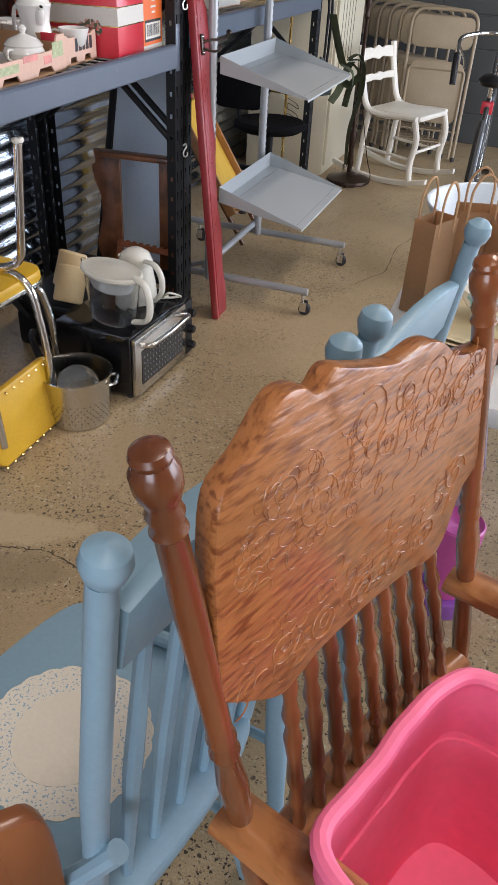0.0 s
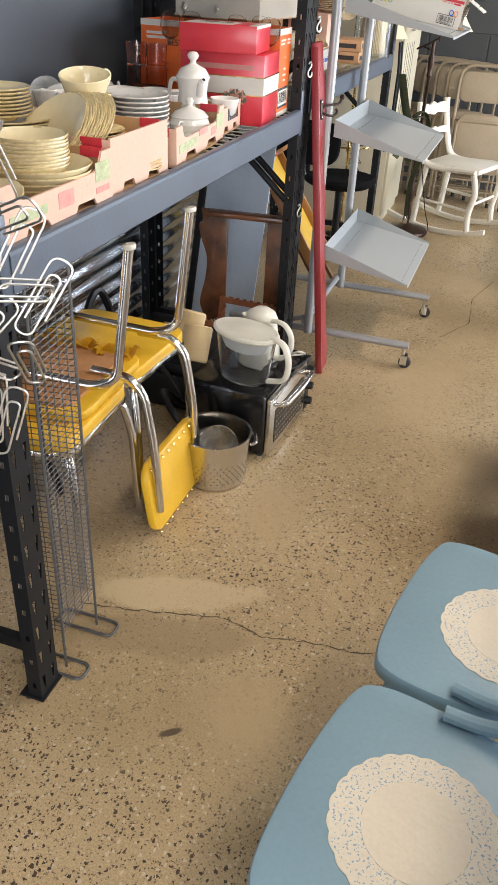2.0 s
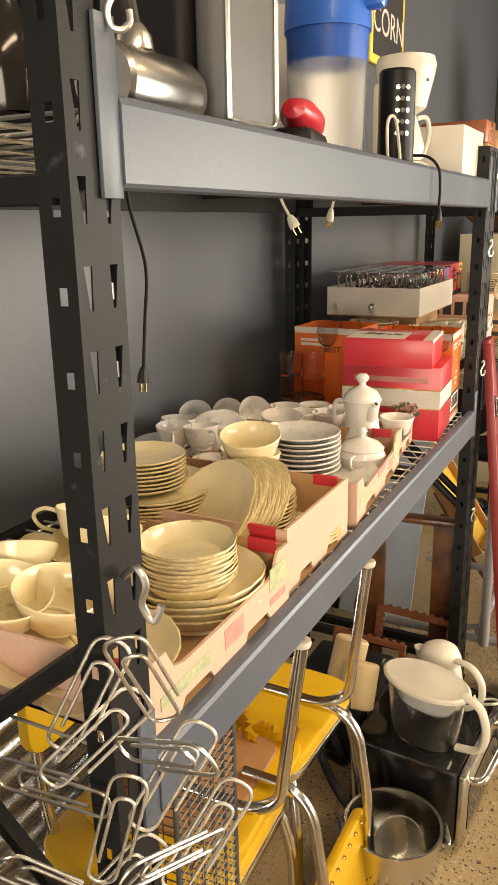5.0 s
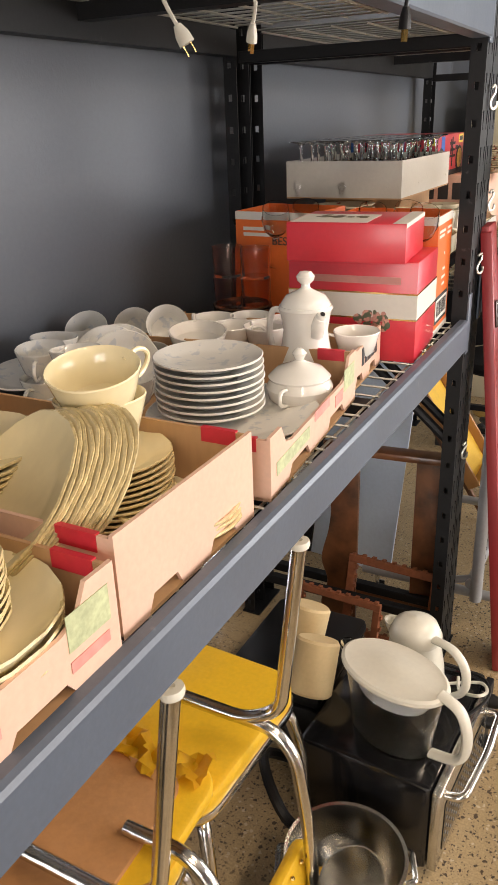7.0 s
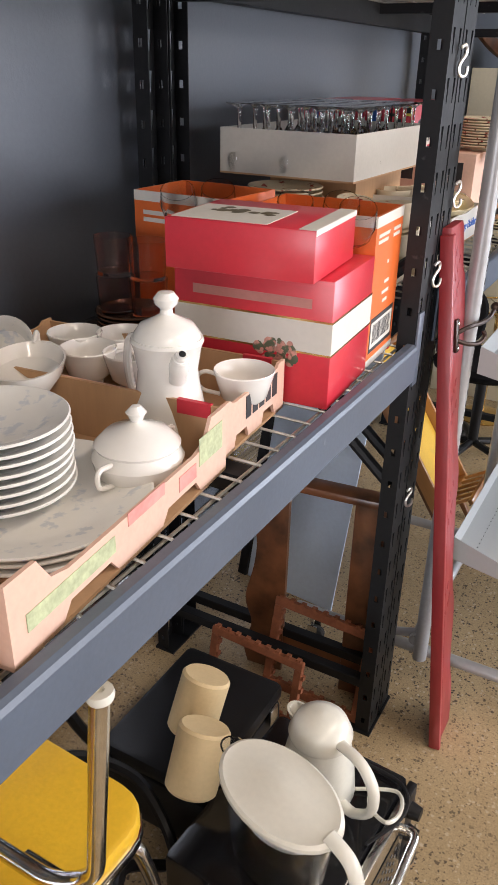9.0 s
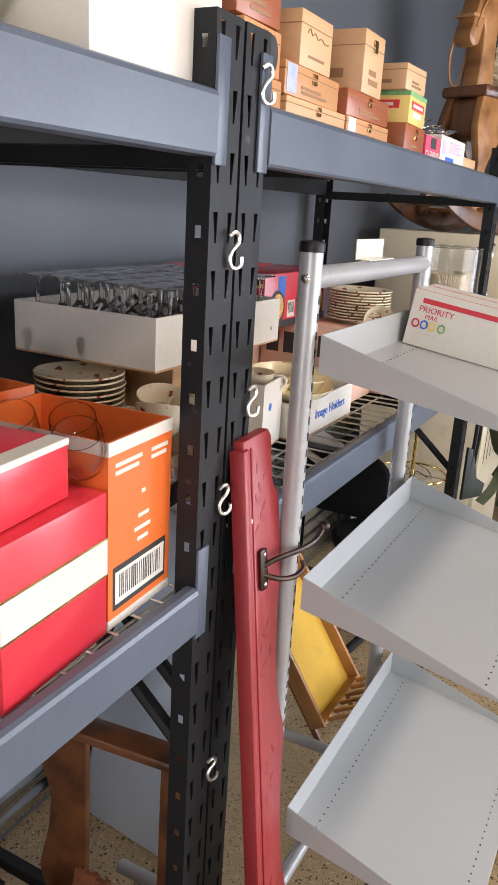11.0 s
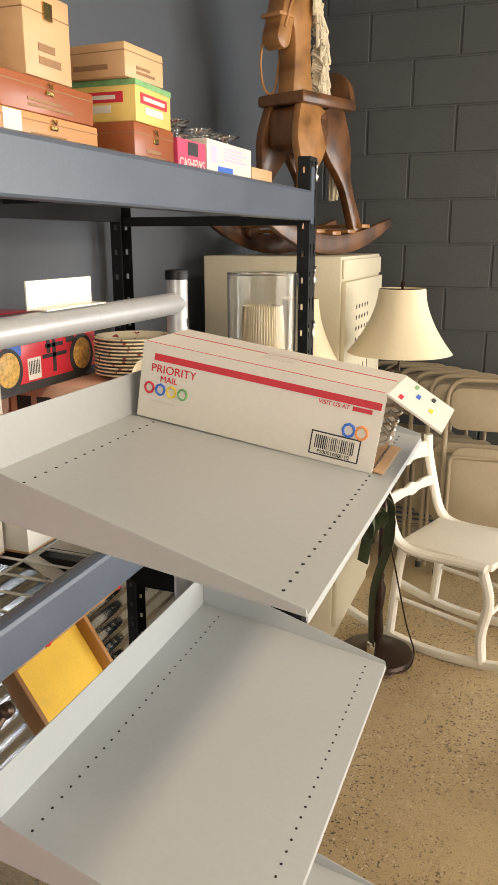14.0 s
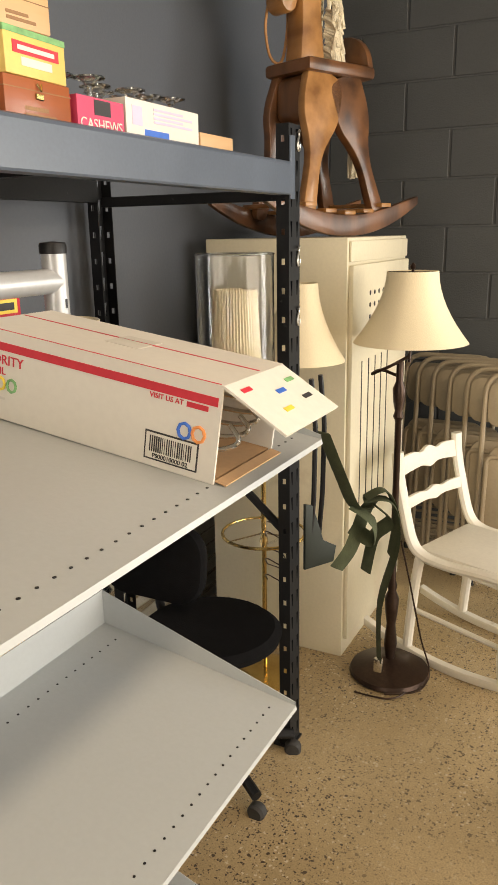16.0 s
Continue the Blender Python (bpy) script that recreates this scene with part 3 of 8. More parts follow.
def rack(label, y0, y1, levels):
    """levels: (top of beam, beam height). The front of the posts is the plane x = 0."""
    r = thing("storage_rack", pose(0, y0, 0), label, "storage rack", "steel storage racks")
    w = y1 - y0
    for yy in (0, w - POST_W):
        part("post", POST_FRONT, None, r, at=pose(0, yy, 0))
        part("post", POST_BACK, None, r, at=pose(-RACK_D, yy, 0))
        xa, xb, yc = -POST_D + 0.004, -RACK_D + POST_D - 0.004, yy + POST_W / 2
        for zz in (0.12, 1.645):
            part("side_bar", boxm(xb, xa, yc - 0.014, yc + 0.014, zz, zz + 0.028, bevel=0.002, seg=1), M_POST, r)
        part("side_brace", tubem([(xa, yc - 0.008, 1.20), (xb, yc - 0.008, 0.72)], 0.013, 8), M_POST, r)
        part("side_brace", tubem([(xa, yc + 0.012, 0.70), (xb, yc + 0.012, 1.22)], 0.013, 8), M_POST, r)
        for xx in (0, -RACK_D):
            s = 1 if xx == 0 else -1
            part("foot_plate", boxm(min(xx, xx - s * 0.05) - 0.006, max(xx, xx - s * 0.05) + 0.006, yy - 0.006, yy + POST_W + 0.006, 0, 0.006), M_POST, r)
    for zt, h in levels:
        for xf in (0.008, -RACK_D - 0.002):
            part("beam", mesh_of("beam", beam_bm(POST_W * 1.0, w - POST_W * 1.0, zt, h, xf), M_BEAM if xf > 0 else M_POST, smooth=False), None, r, "slate-blue painted steel beam" if xf > 0 else "black painted steel beam")
        for yy in (POST_W * 0.58, w - POST_W * 1.0):
            bm = boxm(0.0005, 0.0055, yy, yy + POST_W * 0.42, zt - h - 0.010, zt + 0.062, bevel=0.0012)
            part("bracket", bm, M_BEAM, r)
        part("wire_deck", deck_bm(POST_W * 0.9, w - POST_W * 0.9, -RACK_D + 0.02, -0.026, zt - 0.012), M_WIRE, r, "zinc wire mesh deck")["kind"] = "stuff"
        for yy in (w * 0.33, w * 0.66):
            part("deck_support", boxm(-RACK_D + 0.04, -0.03, yy - 0.018, yy + 0.018, zt - 0.05, zt - 0.021), M_POST, r)
    return r


Z_LA, Z_LB, Z_T = 1.045, 1.105, 1.740
DECK_A, DECK_B, DECK_T = Z_LA - 0.009, Z_LB - 0.009, Z_T - 0.009
rack("black steel rack with slate beams, crowded with boxed dishes", 0.06, 2.005, [(Z_LA, 0.078), (Z_T, 0.080)])
rack("black steel rack with slate beams, cigar boxes on top", 2.012, 3.842, [(Z_LB, 0.075), (Z_T, 0.082)])

for hx, hy, hz, rz in ((0.004, 0.115, 1.80, -25), (0.004, 1.98, 1.53, 0), (0.004, 2.05, 1.75, 0), (0.004, 2.06, 1.30, 0), (0.004, 1.985, 1.16, 0),
                       (0.004, 1.99, 0.66, 0), (0.004, 3.815, 1.78, 35), (0.004, 3.815, 1.49, 35), (0.004, 3.815, 1.33, 35)):
    s_hook(pose(hx, hy, hz, 0, 0, 60 + rz))

# ---------------------------------------------------------------- sloping-shelf cart
cart = thing("shelf_cart", pose(0, 0, 0), "grey enamelled rolling cart with three tilted steel shelves", "cart")
for cy in (2.165, 2.80):
    bm = tubem([(0.05, cy, 0.10), (0.05, cy, 1.545)], 0.0185, 20)
    part("upright", bm, M_TUBE, cart)
    bm = bmesh.new()
    for i in range(46):
        z = 0.20 + i * 0.028
        box(bm, 0.05 + 0.012, 0.05 + 0.0187, cy - 0.0022, cy + 0.0022, z, z + 0.014)
    part("slot", bm, M_BLACK, cart)["kind"] = "stuff"
    part("cap", lathem([(0.0, 0.012), (0.019, 0.010), (0.0205, 0.006), (0.0205, -0.006), (0.0, -0.006)], 20, m=Matrix.Translation((0.05, cy, 1.546))), M_BLACK, cart, "black plastic cap")
    part("bolt", lathem([(0.0, 0.004), (0.006, 0.003), (0.008, 0.0), (0.0, 0.0)], 12, m=pose(0.05, cy - 0.0185, 1.50, 90)), M_STEEL, cart)
    bm = tubem([(-0.33, cy + 0.03, 0.105), (0.50, cy + 0.03, 0.105)], 0.016, 16)
    part("foot_bar", bm, M_TUBE, cart)
    for cx in (-0.28, 0.48):
        c = part("caster", tubem([(cx, cy + 0.03, 0.09), (cx, cy + 0.03, 0.058)], 0.008, 10), M_STEEL, cart)
        part("wheel", lathem([(0.004, -0.011), (0.022, -0.011), (0.027, -0.006), (0.027, 0.006), (0.022, 0.011), (0.004, 0.011)], 20, m=pose(cx + 0.012, cy + 0.03, 0.027, 90, 0, 15)), M_RUBBER, c)
        for s in (-1, 1):
            part("fork", boxm(cx - 0.008, cx + 0.022, cy + 0.03 + s * 0.016 - 0.002, cy + 0.03 + s * 0.016 + 0.002, 0.018, 0.062, bevel=0.001, seg=1), M_STEEL, c)
part("top_rail", tubem([(0.05, 2.165, 1.50), (0.05, 2.80, 1.50)], 0.0185, 20), M_TUBE, cart)
part("base_bar", tubem([(0.03, 2.165, 0.15), (0.03, 2.80, 0.15)], 0.016, 16), M_TUBE, cart)
part("base_brace", tubem([(0.03, 2.19, 0.16), (-0.12, 2.19, 0.11)], 0.012, 12), M_TUBE, cart)


def tray(z_back, z_front, x_back, x_front, h_back=0.062, h_front=0.007):
    """A sloping pan: floor, tapering side flanges, upright back, small front lip."""
    y0, y1, t = 2.163, 2.816, 0.0016
    dx = x_front - x_back

    def fl(x):
        return z_back + (z_front - z_back) * (x - x_back) / dx
    bm = bmesh.new()
    f = [(x_back, y0), (x_front, y0), (x_front, y1), (x_back, y1)]
    lo = [bm.verts.new((x, y, fl(x))) for x, y in f]
    up = [bm.verts.new((x, y, fl(x) + (h_back if x == x_back else h_front))) for x, y in f]
    bm.faces.new(lo)
    bm.faces.new((lo[0], lo[1], up[1], up[0]))
    bm.faces.new((lo[3], lo[2], up[2], up[3]))
    bm.faces.new((lo[0], lo[3], up[3], up[0]))
    lip = [bm.verts.new((x_front + 0.001, y, fl(x_front) - 0.006)) for y in (y0, y1)]
    bm.faces.new((lo[1], lo[2], lip[1], lip[0]))
    bmesh.ops.recalc_face_normals(bm, faces=bm.faces[:])
    bmesh.ops.solidify(bm, geom=bm.faces[:], thickness=t)
    p = part("shelf_pan", bm, M_CART, cart)
    bm = bmesh.new()
    for i in range(30):
        y = y0 + 0.03 + i * (y1 - y0 - 0.06) / 29
        for xx in (x_back + 0.045, x_front - 0.03):
            lathe(bm, [(0.0, 0.0008), (0.0018, 0.0007), (0.0020, 0.0), (0.0, 0.0)], 6, m=Matrix.Translation((xx, y, fl(xx) + 0.0016)))
    part("hole", bm, M_BLACK, p)["kind"] = "stuff"
    return p


tray(1.352, 1.294, 0.078, 0.475)
tray(0.928, 0.871, 0.082, 0.437)
tray(0.440, 0.378, 0.090, 0.455)

# ---------------------------------------------------------------- lockers
def locker():
    l = thing("metal_locker", pose(0, 0, 0), "tall cream enamelled metal locker with vented doors", "locker")
    x0, x1, y0, y1, h = -0.585, -0.045, 4.345, 5.035, 1.545
    part("body", boxm(x0, x1, y0, y1, 0.0, h, bevel=0.004), M_CREAMLOCKER, l)
    for i, (a, b) in enumerate(((y0 + 0.012, y1 - 0.012),)):
        d = part("door", boxm(x1 + 0.001, x1 + 0.018, a, b, 0.07, h - 0.09, bevel=0.004), M_CREAMLOCKER, l)
        bm = bmesh.new()
        for r in range(5):
            for c in range(5):
                lathe(bm, [(0.0, 0.001), (0.009, 0.0008), (0.009, 0.0), (0.0, 0.0)], 8, m=pose(x1 + 0.0182, a + 0.18 + c * 0.05, h - 0.36 + r * 0.042, 0, 90))
        part("vent_hole", bm, M_BLACK, d)["kind"] = "stuff"
        for c in range(5):
            part("vent_slot", boxm(x1 + 0.0182, x1 + 0.0192, a + 0.10 + c * 0.075, a + 0.108 + c * 0.075, 0.55, 1.12), M_BLACK, d)
    part("top_panel", boxm(x1 + 0.001, x1 + 0.010, y0 + 0.012, y1 - 0.012, h - 0.08, h - 0.012, bevel=0.003), M_CREAMLOCKER, l)
    return l


locker()

# ---------------------------------------------------------------- crockery
def scallop(a):
    return 1 + 0.011 * math.cos(6 * a) + 0.006 * math.cos(18 * a)


def plate_mesh(name, r, material, h=0.018, wob=None, seg=54):
    t = 0.0032
    prof = [(0.0, 0.0), (r * 0.56, 0.0), (r * 0.58, 0.002), (r * 0.70, h * 0.45), (r, h), (r * 1.005, h + t * 0.6), (r * 0.985, h + t), (r * 0.72, h * 0.45 + t), (r * 0.60, 0.006), (0.0, 0.006)]
    return mesh_of(name, lathem(prof, seg, wob=wob), material)


def bowl_mesh(name, r, h, material, foot=0.5, wob=None, seg=54):
    t = 0.004
    prof = [(0.0, 0.0), (r * foot, 0.0), (r * foot, 0.006), (r * 0.72, h * 0.30), (r * 0.90, h * 0.65), (r, h), (r * 0.99, h + t * 0.7), (r * 0.96, h),
            (r * 0.86, h * 0.66), (r * 0.68, h * 0.34), (r * foot * 0.9, 0.012), (0.0, 0.010)]
    return mesh_of(name, lathem(prof, seg, wob=wob), material)


def aged_rim(me, r, at=0.978):
    """Browned relief line round the rim of a dish."""
    me.materials.append(M_CREAMEDGE)
    for p in me.polygons:
        if math.hypot(p.center.x, p.center.y) > r * at:
            p.material_index = 1
    return me


def dish(name, mesh, m, label, category, group):
    ob = new(name, mesh)
    ob.matrix_world = m
    return tagged(ob, label, category, group)


CR_PLATE = aged_rim(plate_mesh("plate", 0.098, M_CREAM, wob=scallop), 0.098)
CR_SMALL = aged_rim(plate_mesh("plate", 0.078, M_CREAM, 0.014, wob=scallop), 0.078)
CR_BIG = aged_rim(plate_mesh("plate", 0.122, M_CREAM, wob=scallop), 0.122)
CR_BOWL = aged_rim(bowl_mesh("bowl", 0.074, 0.032, M_CREAM, wob=scallop), 0.074)
CR_WIDE = aged_rim(bowl_mesh("bowl", 0.108, 0.042, M_CREAM, 0.6, wob=scallop), 0.108)
CR_EDGE = aged_rim(plate_mesh("plate", 0.112, M_CREAM, 0.016, wob=scallop), 0.112)
CR_DEEP = bowl_mesh("bowl", 0.062, 0.062, M_CREAM, 0.45)
WH_PLATE = plate_mesh("plate", 0.088, [M_CHINABAND], 0.016)
WH_BIG = plate_mesh("plate", 0.142, [M_CHINABAND], 0.016)
WH_SAUCER = plate_mesh("saucer", 0.072, [M_CHINABAND], 0.012)
CR_FLORAL = plate_mesh("plate", 0.085, mat("cream_floral_china", (0.74, 0.66, 0.48), 0.16, 0, 0.04, 4, 60, second=(0.30, 0.05, 0.04), second_scale=46, second_at=(0.62, 0.66), coat=0.3), 0.014)
M_FLORALCUP = mat("cream_cup_red_sprigs", (0.74, 0.66, 0.50), 0.16, 0, 0.04, 4, 60, second=(0.36, 0.05, 0.05), second_scale=34, second_at=(0.63, 0.67), coat=0.3)


def stack(mesh, n, x, y, z, step, name, label, category, group, jitter=0.0015, tilt=0.0):
    for i in range(n):
        dish(name, mesh, pose(x + random.uniform(-1, 1) * jitter, y + random.uniform(-1, 1) * jitter, z + i * step, tilt, 0, random.uniform(0, 60)), label, category, group)


def cup_bm(r=0.042, h=0.058):
    t = 0.003
    return lathem([(0.0, 0.0), (r * 0.5, 0.0), (r * 0.52, 0.006), (r * 0.80, h * 0.3), (r * 0.95, h * 0.7), (r * 1.06, h), (r * 1.04, h + 0.002), (r * 1.0, h),
                   (r * 0.90, h * 0.7), (r * 0.75, h * 0.33), (r * 0.45, 0.010), (0.0, 0.008)], 28)


def cup(m, material, label, group, r=0.042, h=0.058):
    c = thing("teacup", m, label, "cup", group)
    part("bowl", cup_bm(r, h), material, c)
    part("handle", tubem([(r * 0.93, 0, h * 0.82), (r * 1.4, 0, h * 0.92), (r * 1.75, 0, h * 0.68), (r * 1.5, 0, h * 0.36), (r * 0.84, 0, h * 0.28)], 0.0034, 8, 0.014), material, c)
    return c


# ---------------------------------------------------------------- cardboard trays on the lower shelf
def fruit_tray(x0, x1, y0, y1, z, h, label, dip=0.035, prints=(), material=None, rz=0.0):
    """An open carton tray whose long front wall dips between its corner posts."""
    t = 0.005
    c = thing("cardboard_tray", pose(x1, y0, z, 0, 0, rz) @ pose(-x1, -y0, 0), label, "cardboard box", "carton trays of dishes")
    material = material or M_CARDPINK
    part("bottom", boxm(x0, x1, y0, y1, 0, t), M_CARD, c)
    w = y1 - y0
    out = [(0, 0), (w * 0.16, 0), (w * 0.20, 0.022), (w * 0.36, 0.022), (w * 0.40, 0), (w * 0.60, 0), (w * 0.64, 0.022), (w * 0.80, 0.022), (w * 0.84, 0), (w, 0), (w, h),
           (w * 0.90, h), (w * 0.86, h - dip * 0.8), (w * 0.80, h - dip), (w * 0.20, h - dip), (w * 0.14, h - dip * 0.8), (w * 0.10, h), (0, h)]
    for xx, mm in ((x1, material), (x0 + t, M_CARD)):
        part("side", prismm(out, t, m=Matrix(((0, 0, 1, xx - t / 2), (1, 0, 0, y0), (0, 1, 0, 0), (0, 0, 0, 1)))), mm, c)
    for yy in (y0, y1 - t):
        part("end", boxm(x0 + t, x1 - t, yy, yy + t, 0, h - 0.004), material if yy == y0 else M_CARD, c)
        part("red_tab", boxm(x1 - 0.07, x1 - 0.02, yy - 0.0012, yy + t + 0.0012, h - 0.022, h - 0.002), M_REDINK, c, "red printed flap")
    for a, b, z0, z1, mm in prints:
        part("print", boxm(x1 + 0.0002, x1 + 0.0010, y0 + w * a, y0 + w * b, z0, z1), mm, c)
    return c


G1, G2 = M_SOFTGREEN, mat("pink_print", (0.74, 0.30, 0.26), 0.6, 0, 0.15, 30, 90)
fruit_tray(-0.43, -0.014, 0.145, 0.540, DECK_A, 0.106, "cardboard fruit tray full of cream dishes", prints=((0.06, 0.36, 0.034, 0.052, G1), (0.46, 0.60, 0.030, 0.060, G2), (0.82, 0.97, 0.050, 0.088, G1), (0.82, 0.96, 0.028, 0.040, G2)))
fruit_tray(-0.45, -0.024, 0.556, 0.842, DECK_A, 0.120, "plain cardboard tray of cream plates and bowls", dip=0.0)
fruit_tray(-0.45, -0.020, 0.886, 1.318, DECK_A, 0.094, "cardboard fruit tray of white floral dishes", rz=5.2, prints=((0.05, 0.38, 0.030, 0.050, G1), (0.44, 0.62, 0.046, 0.062, G2), (0.82, 0.97, 0.040, 0.078, G1), (0.70, 0.80, 0.03, 0.05, G2)))
fruit_tray(-0.53, -0.074, 1.333, 1.545, DECK_A, 0.082, "cardboard tray holding a white teapot and cups", dip=0.008, rz=4.0, prints=((0.34, 0.42, 0.035, 0.070, M_INK), (0.45, 0.53, 0.035, 0.070, M_INK), (0.56, 0.64, 0.035, 0.070, M_INK), (0.67, 0.75, 0.035, 0.070, M_INK), (0.78, 0.86, 0.035, 0.070, M_INK)))

DA = DECK_A + 0.006
stack(CR_WIDE, 4, -0.122, 0.428, DA + 0.004, 0.011, "bowl", "wide cream china soup bowl with scalloped relief rim", "bowl", "cream soup bowls in a stack")
stack(CR_BOWL, 9, -0.122, 0.412, DA + 0.050, 0.0066, "bowl", "small cream china bowl with scalloped rim", "bowl", "small cream bowls in a stack")
stack(CR_BIG, 15, -0.345, 0.640, DA, 0.0072, "plate", "large cream china dinner plate", "plate", "cream dinner plates in a stack")
stack(CR_SMALL, 8, -0.350, 0.635, DA + 0.112, 0.0075, "plate", "cream china side plate with relief rim", "plate", "cream side plates in a stack")
for x, y, z, rx, ry in ((-0.12, 0.215, 0.030, 10, -12), (-0.215, 0.205, 0.034, 6, 10)):
    dish("dish", CR_PLATE, pose(x, y, DA + z, rx, ry, 20), "cream china dish with scalloped relief rim, leaning", "dish", "leaning cream dishes")
stack(CR_SMALL, 7, -0.300, 0.400, DA, 0.008, "saucer", "cream china saucer with relief rim", "saucer", "cream saucers in a stack")
for x, y, z, rx, ry, rz, r, h in ((-0.285, 0.385, 0.066, 8, -10, 60, 0.056, 0.056), (-0.290, 0.395, 0.100, 14, -6, 200, 0.058, 0.058), (-0.215, 0.335, 0.030, -12, 16, 120, 0.054, 0.056), (-0.330, 0.290, 0.030, 10, 8, 300, 0.056, 0.056),
                                  (-0.340, 0.285, 0.074, 24, -20, 250, 0.056, 0.056), (-0.235, 0.245, 0.052, -6, 10, 330, 0.062, 0.060), (-0.375, 0.220, 0.034, 16, 0, 200, 0.058, 0.058), (-0.385, 0.370, 0.030, 30, 10, 90, 0.054, 0.056), (-0.300, 0.205, 0.060, 8, 14, 20, 0.064, 0.058)):
    cup(pose(x, y, DA + z, rx, ry, rz), M_CREAM, "cream china cup in a jumbled pile", "cream cups", r, h)
# saucers standing on edge, leaning back in a row
n_ = Vector((-0.34, -0.60, 0.72)).normalized()
q_ = n_.to_track_quat('Z', 'Y').to_matrix().to_4x4()
for i in range(12):
    c_ = Vector((-0.196, 0.606, DA + 0.088)) + Vector((0.0040, 0.0044, -0.0002)) * i
    dish("plate", CR_EDGE, Matrix.Translation(c_) @ q_ @ pose(0, 0, 0, 0, 0, 17 * i), "cream china plate standing on edge in a row", "plate", "cream plates on edge")
stack(CR_SMALL, 11, -0.185, 0.765, DA, 0.0075, "saucer", "cream china saucer with relief rim", "saucer", "cream saucers in a stack")
stack(CR_SMALL, 3, -0.095, 0.775, DA, 0.008, "saucer", "cream china saucer with relief rim", "saucer", "cream saucers in a stack")
cup(pose(-0.192, 0.765, DA + 0.096, 0, 3, 150), M_CREAM, "deep cream china cup in a pile", "cream cups", 0.055, 0.066)
cup(pose(-0.190, 0.760, DA + 0.140, 6, -10, 80), M_CREAM, "deep cream china cup in a pile", "cream cups", 0.055, 0.066)
dish("bowl", CR_DEEP, pose(-0.30, 0.80, DA + 0.02, 20, 10), "deep cream china bowl", "bowl", "cream bowls")

stack(WH_BIG, 3, -0.185, 1.085, DA, 0.009, "plate", "large white plate with pale floral border", "plate", "white floral plates")
stack(WH_PLATE, 8, -0.217, 1.069, DA + 0.032, 0.0115, "bowl", "white china bowl with grey floral border", "bowl", "white floral bowls in a stack")
for x, y, z, rx, ry, rz in ((-0.585, 1.12, 0.0, 0, 0, 200), (-0.585, 1.12, 0.052, 4, 0, 160), (-0.485, 1.13, 0.018, 0, 8, 250), (-0.50, 1.24, 0.03, 60, 0, 10), (-0.44, 1.26, 0.03, 70, 0, 20), (-0.56, 1.27, 0.02, 50, 10, 30), (-0.40, 1.10, 0.0, 0, 0, 100),
                            (-0.42, 1.00, 0.0, 0, 0, 210), (-0.60, 1.20, 0.03, 0, 0, 330), (-0.62, 1.28, 0.05, 40, 0, 20), (-0.55, 1.05, 0.055, 0, 5, 300), (-0.55, 1.05, 0.0, 0, 0, 280), (-0.47, 1.05, 0.06, 0, -6, 330), (-0.50, 1.37, 0.06, 55, 0, 40), (-0.58, 1.38, 0.05, 60, 0, 30)):
    cup(pose(x, y, DA + z, rx, ry, rz), M_CHINABAND, "white china teacup with pale floral sprigs", "white floral cups")
for x, y, rx in ((-0.52, 1.20, 62), (-0.505, 1.215, 64), (-0.60, 1.06, 8), (-0.47, 1.18, 70)):
    dish("saucer", WH_SAUCER, pose(x, y, DA + 0.045, rx, 0, 30), "white saucer with floral border, leaning", "saucer", "white saucers")
for x, y, rz in ((-0.36, 1.40, 40), (-0.29, 1.42, 100), (-0.105, 1.445, 200), (-0.43, 1.45, 0), (-0.36, 1.49, 70), (-0.27, 1.49, 150)):
    cup(pose(x, y, DA + 0.03, 0, 0, rz), M_CHINA, "plain white china cup", "plain white cups", 0.043, 0.056)

sugar = thing("sugar_bowl", pose(-0.120, 1.205, DA), "white lidded sugar bowl with silver line", "sugar bowl")
part("body", lathem([(0, 0), (0.028, 0), (0.032, 0.006), (0.054, 0.03), (0.058, 0.048), (0.050, 0.064), (0, 0.064)], 28), M_CHINA, sugar)
part("lid", lathem([(0.052, 0.062), (0.054, 0.066), (0.040, 0.080), (0.014, 0.090), (0.007, 0.094), (0.010, 0.101), (0.013, 0.106), (0.006, 0.114), (0, 0.115)], 28), M_CHINA, sugar)
for s in (-1, 1):
    part("handle", tubem([(0, s * 0.050, 0.056), (0, s * 0.078, 0.060), (0, s * 0.080, 0.036), (0, s * 0.052, 0.028)], 0.0035, 8, 0.012), M_CHINA, sugar)

creamer = thing("gravy_boat", pose(-0.355, 1.262, DA + 0.060, 0, 0, 35), "white china sauce boat with a looped handle", "gravy boat")
part("body", lathem([(0, 0), (0.03, 0), (0.032, 0.006), (0.05, 0.03), (0.056, 0.05), (0.053, 0.05), (0.046, 0.03), (0.02, 0.012), (0, 0.01)], 28, sx=1.0, sy=1.5), M_CHINA, creamer)
part("handle", tubem([(0, 0.078, 0.046), (0, 0.115, 0.058), (0, 0.118, 0.03), (0, 0.072, 0.022)], 0.004, 8, 0.014), M_CHINA, creamer)

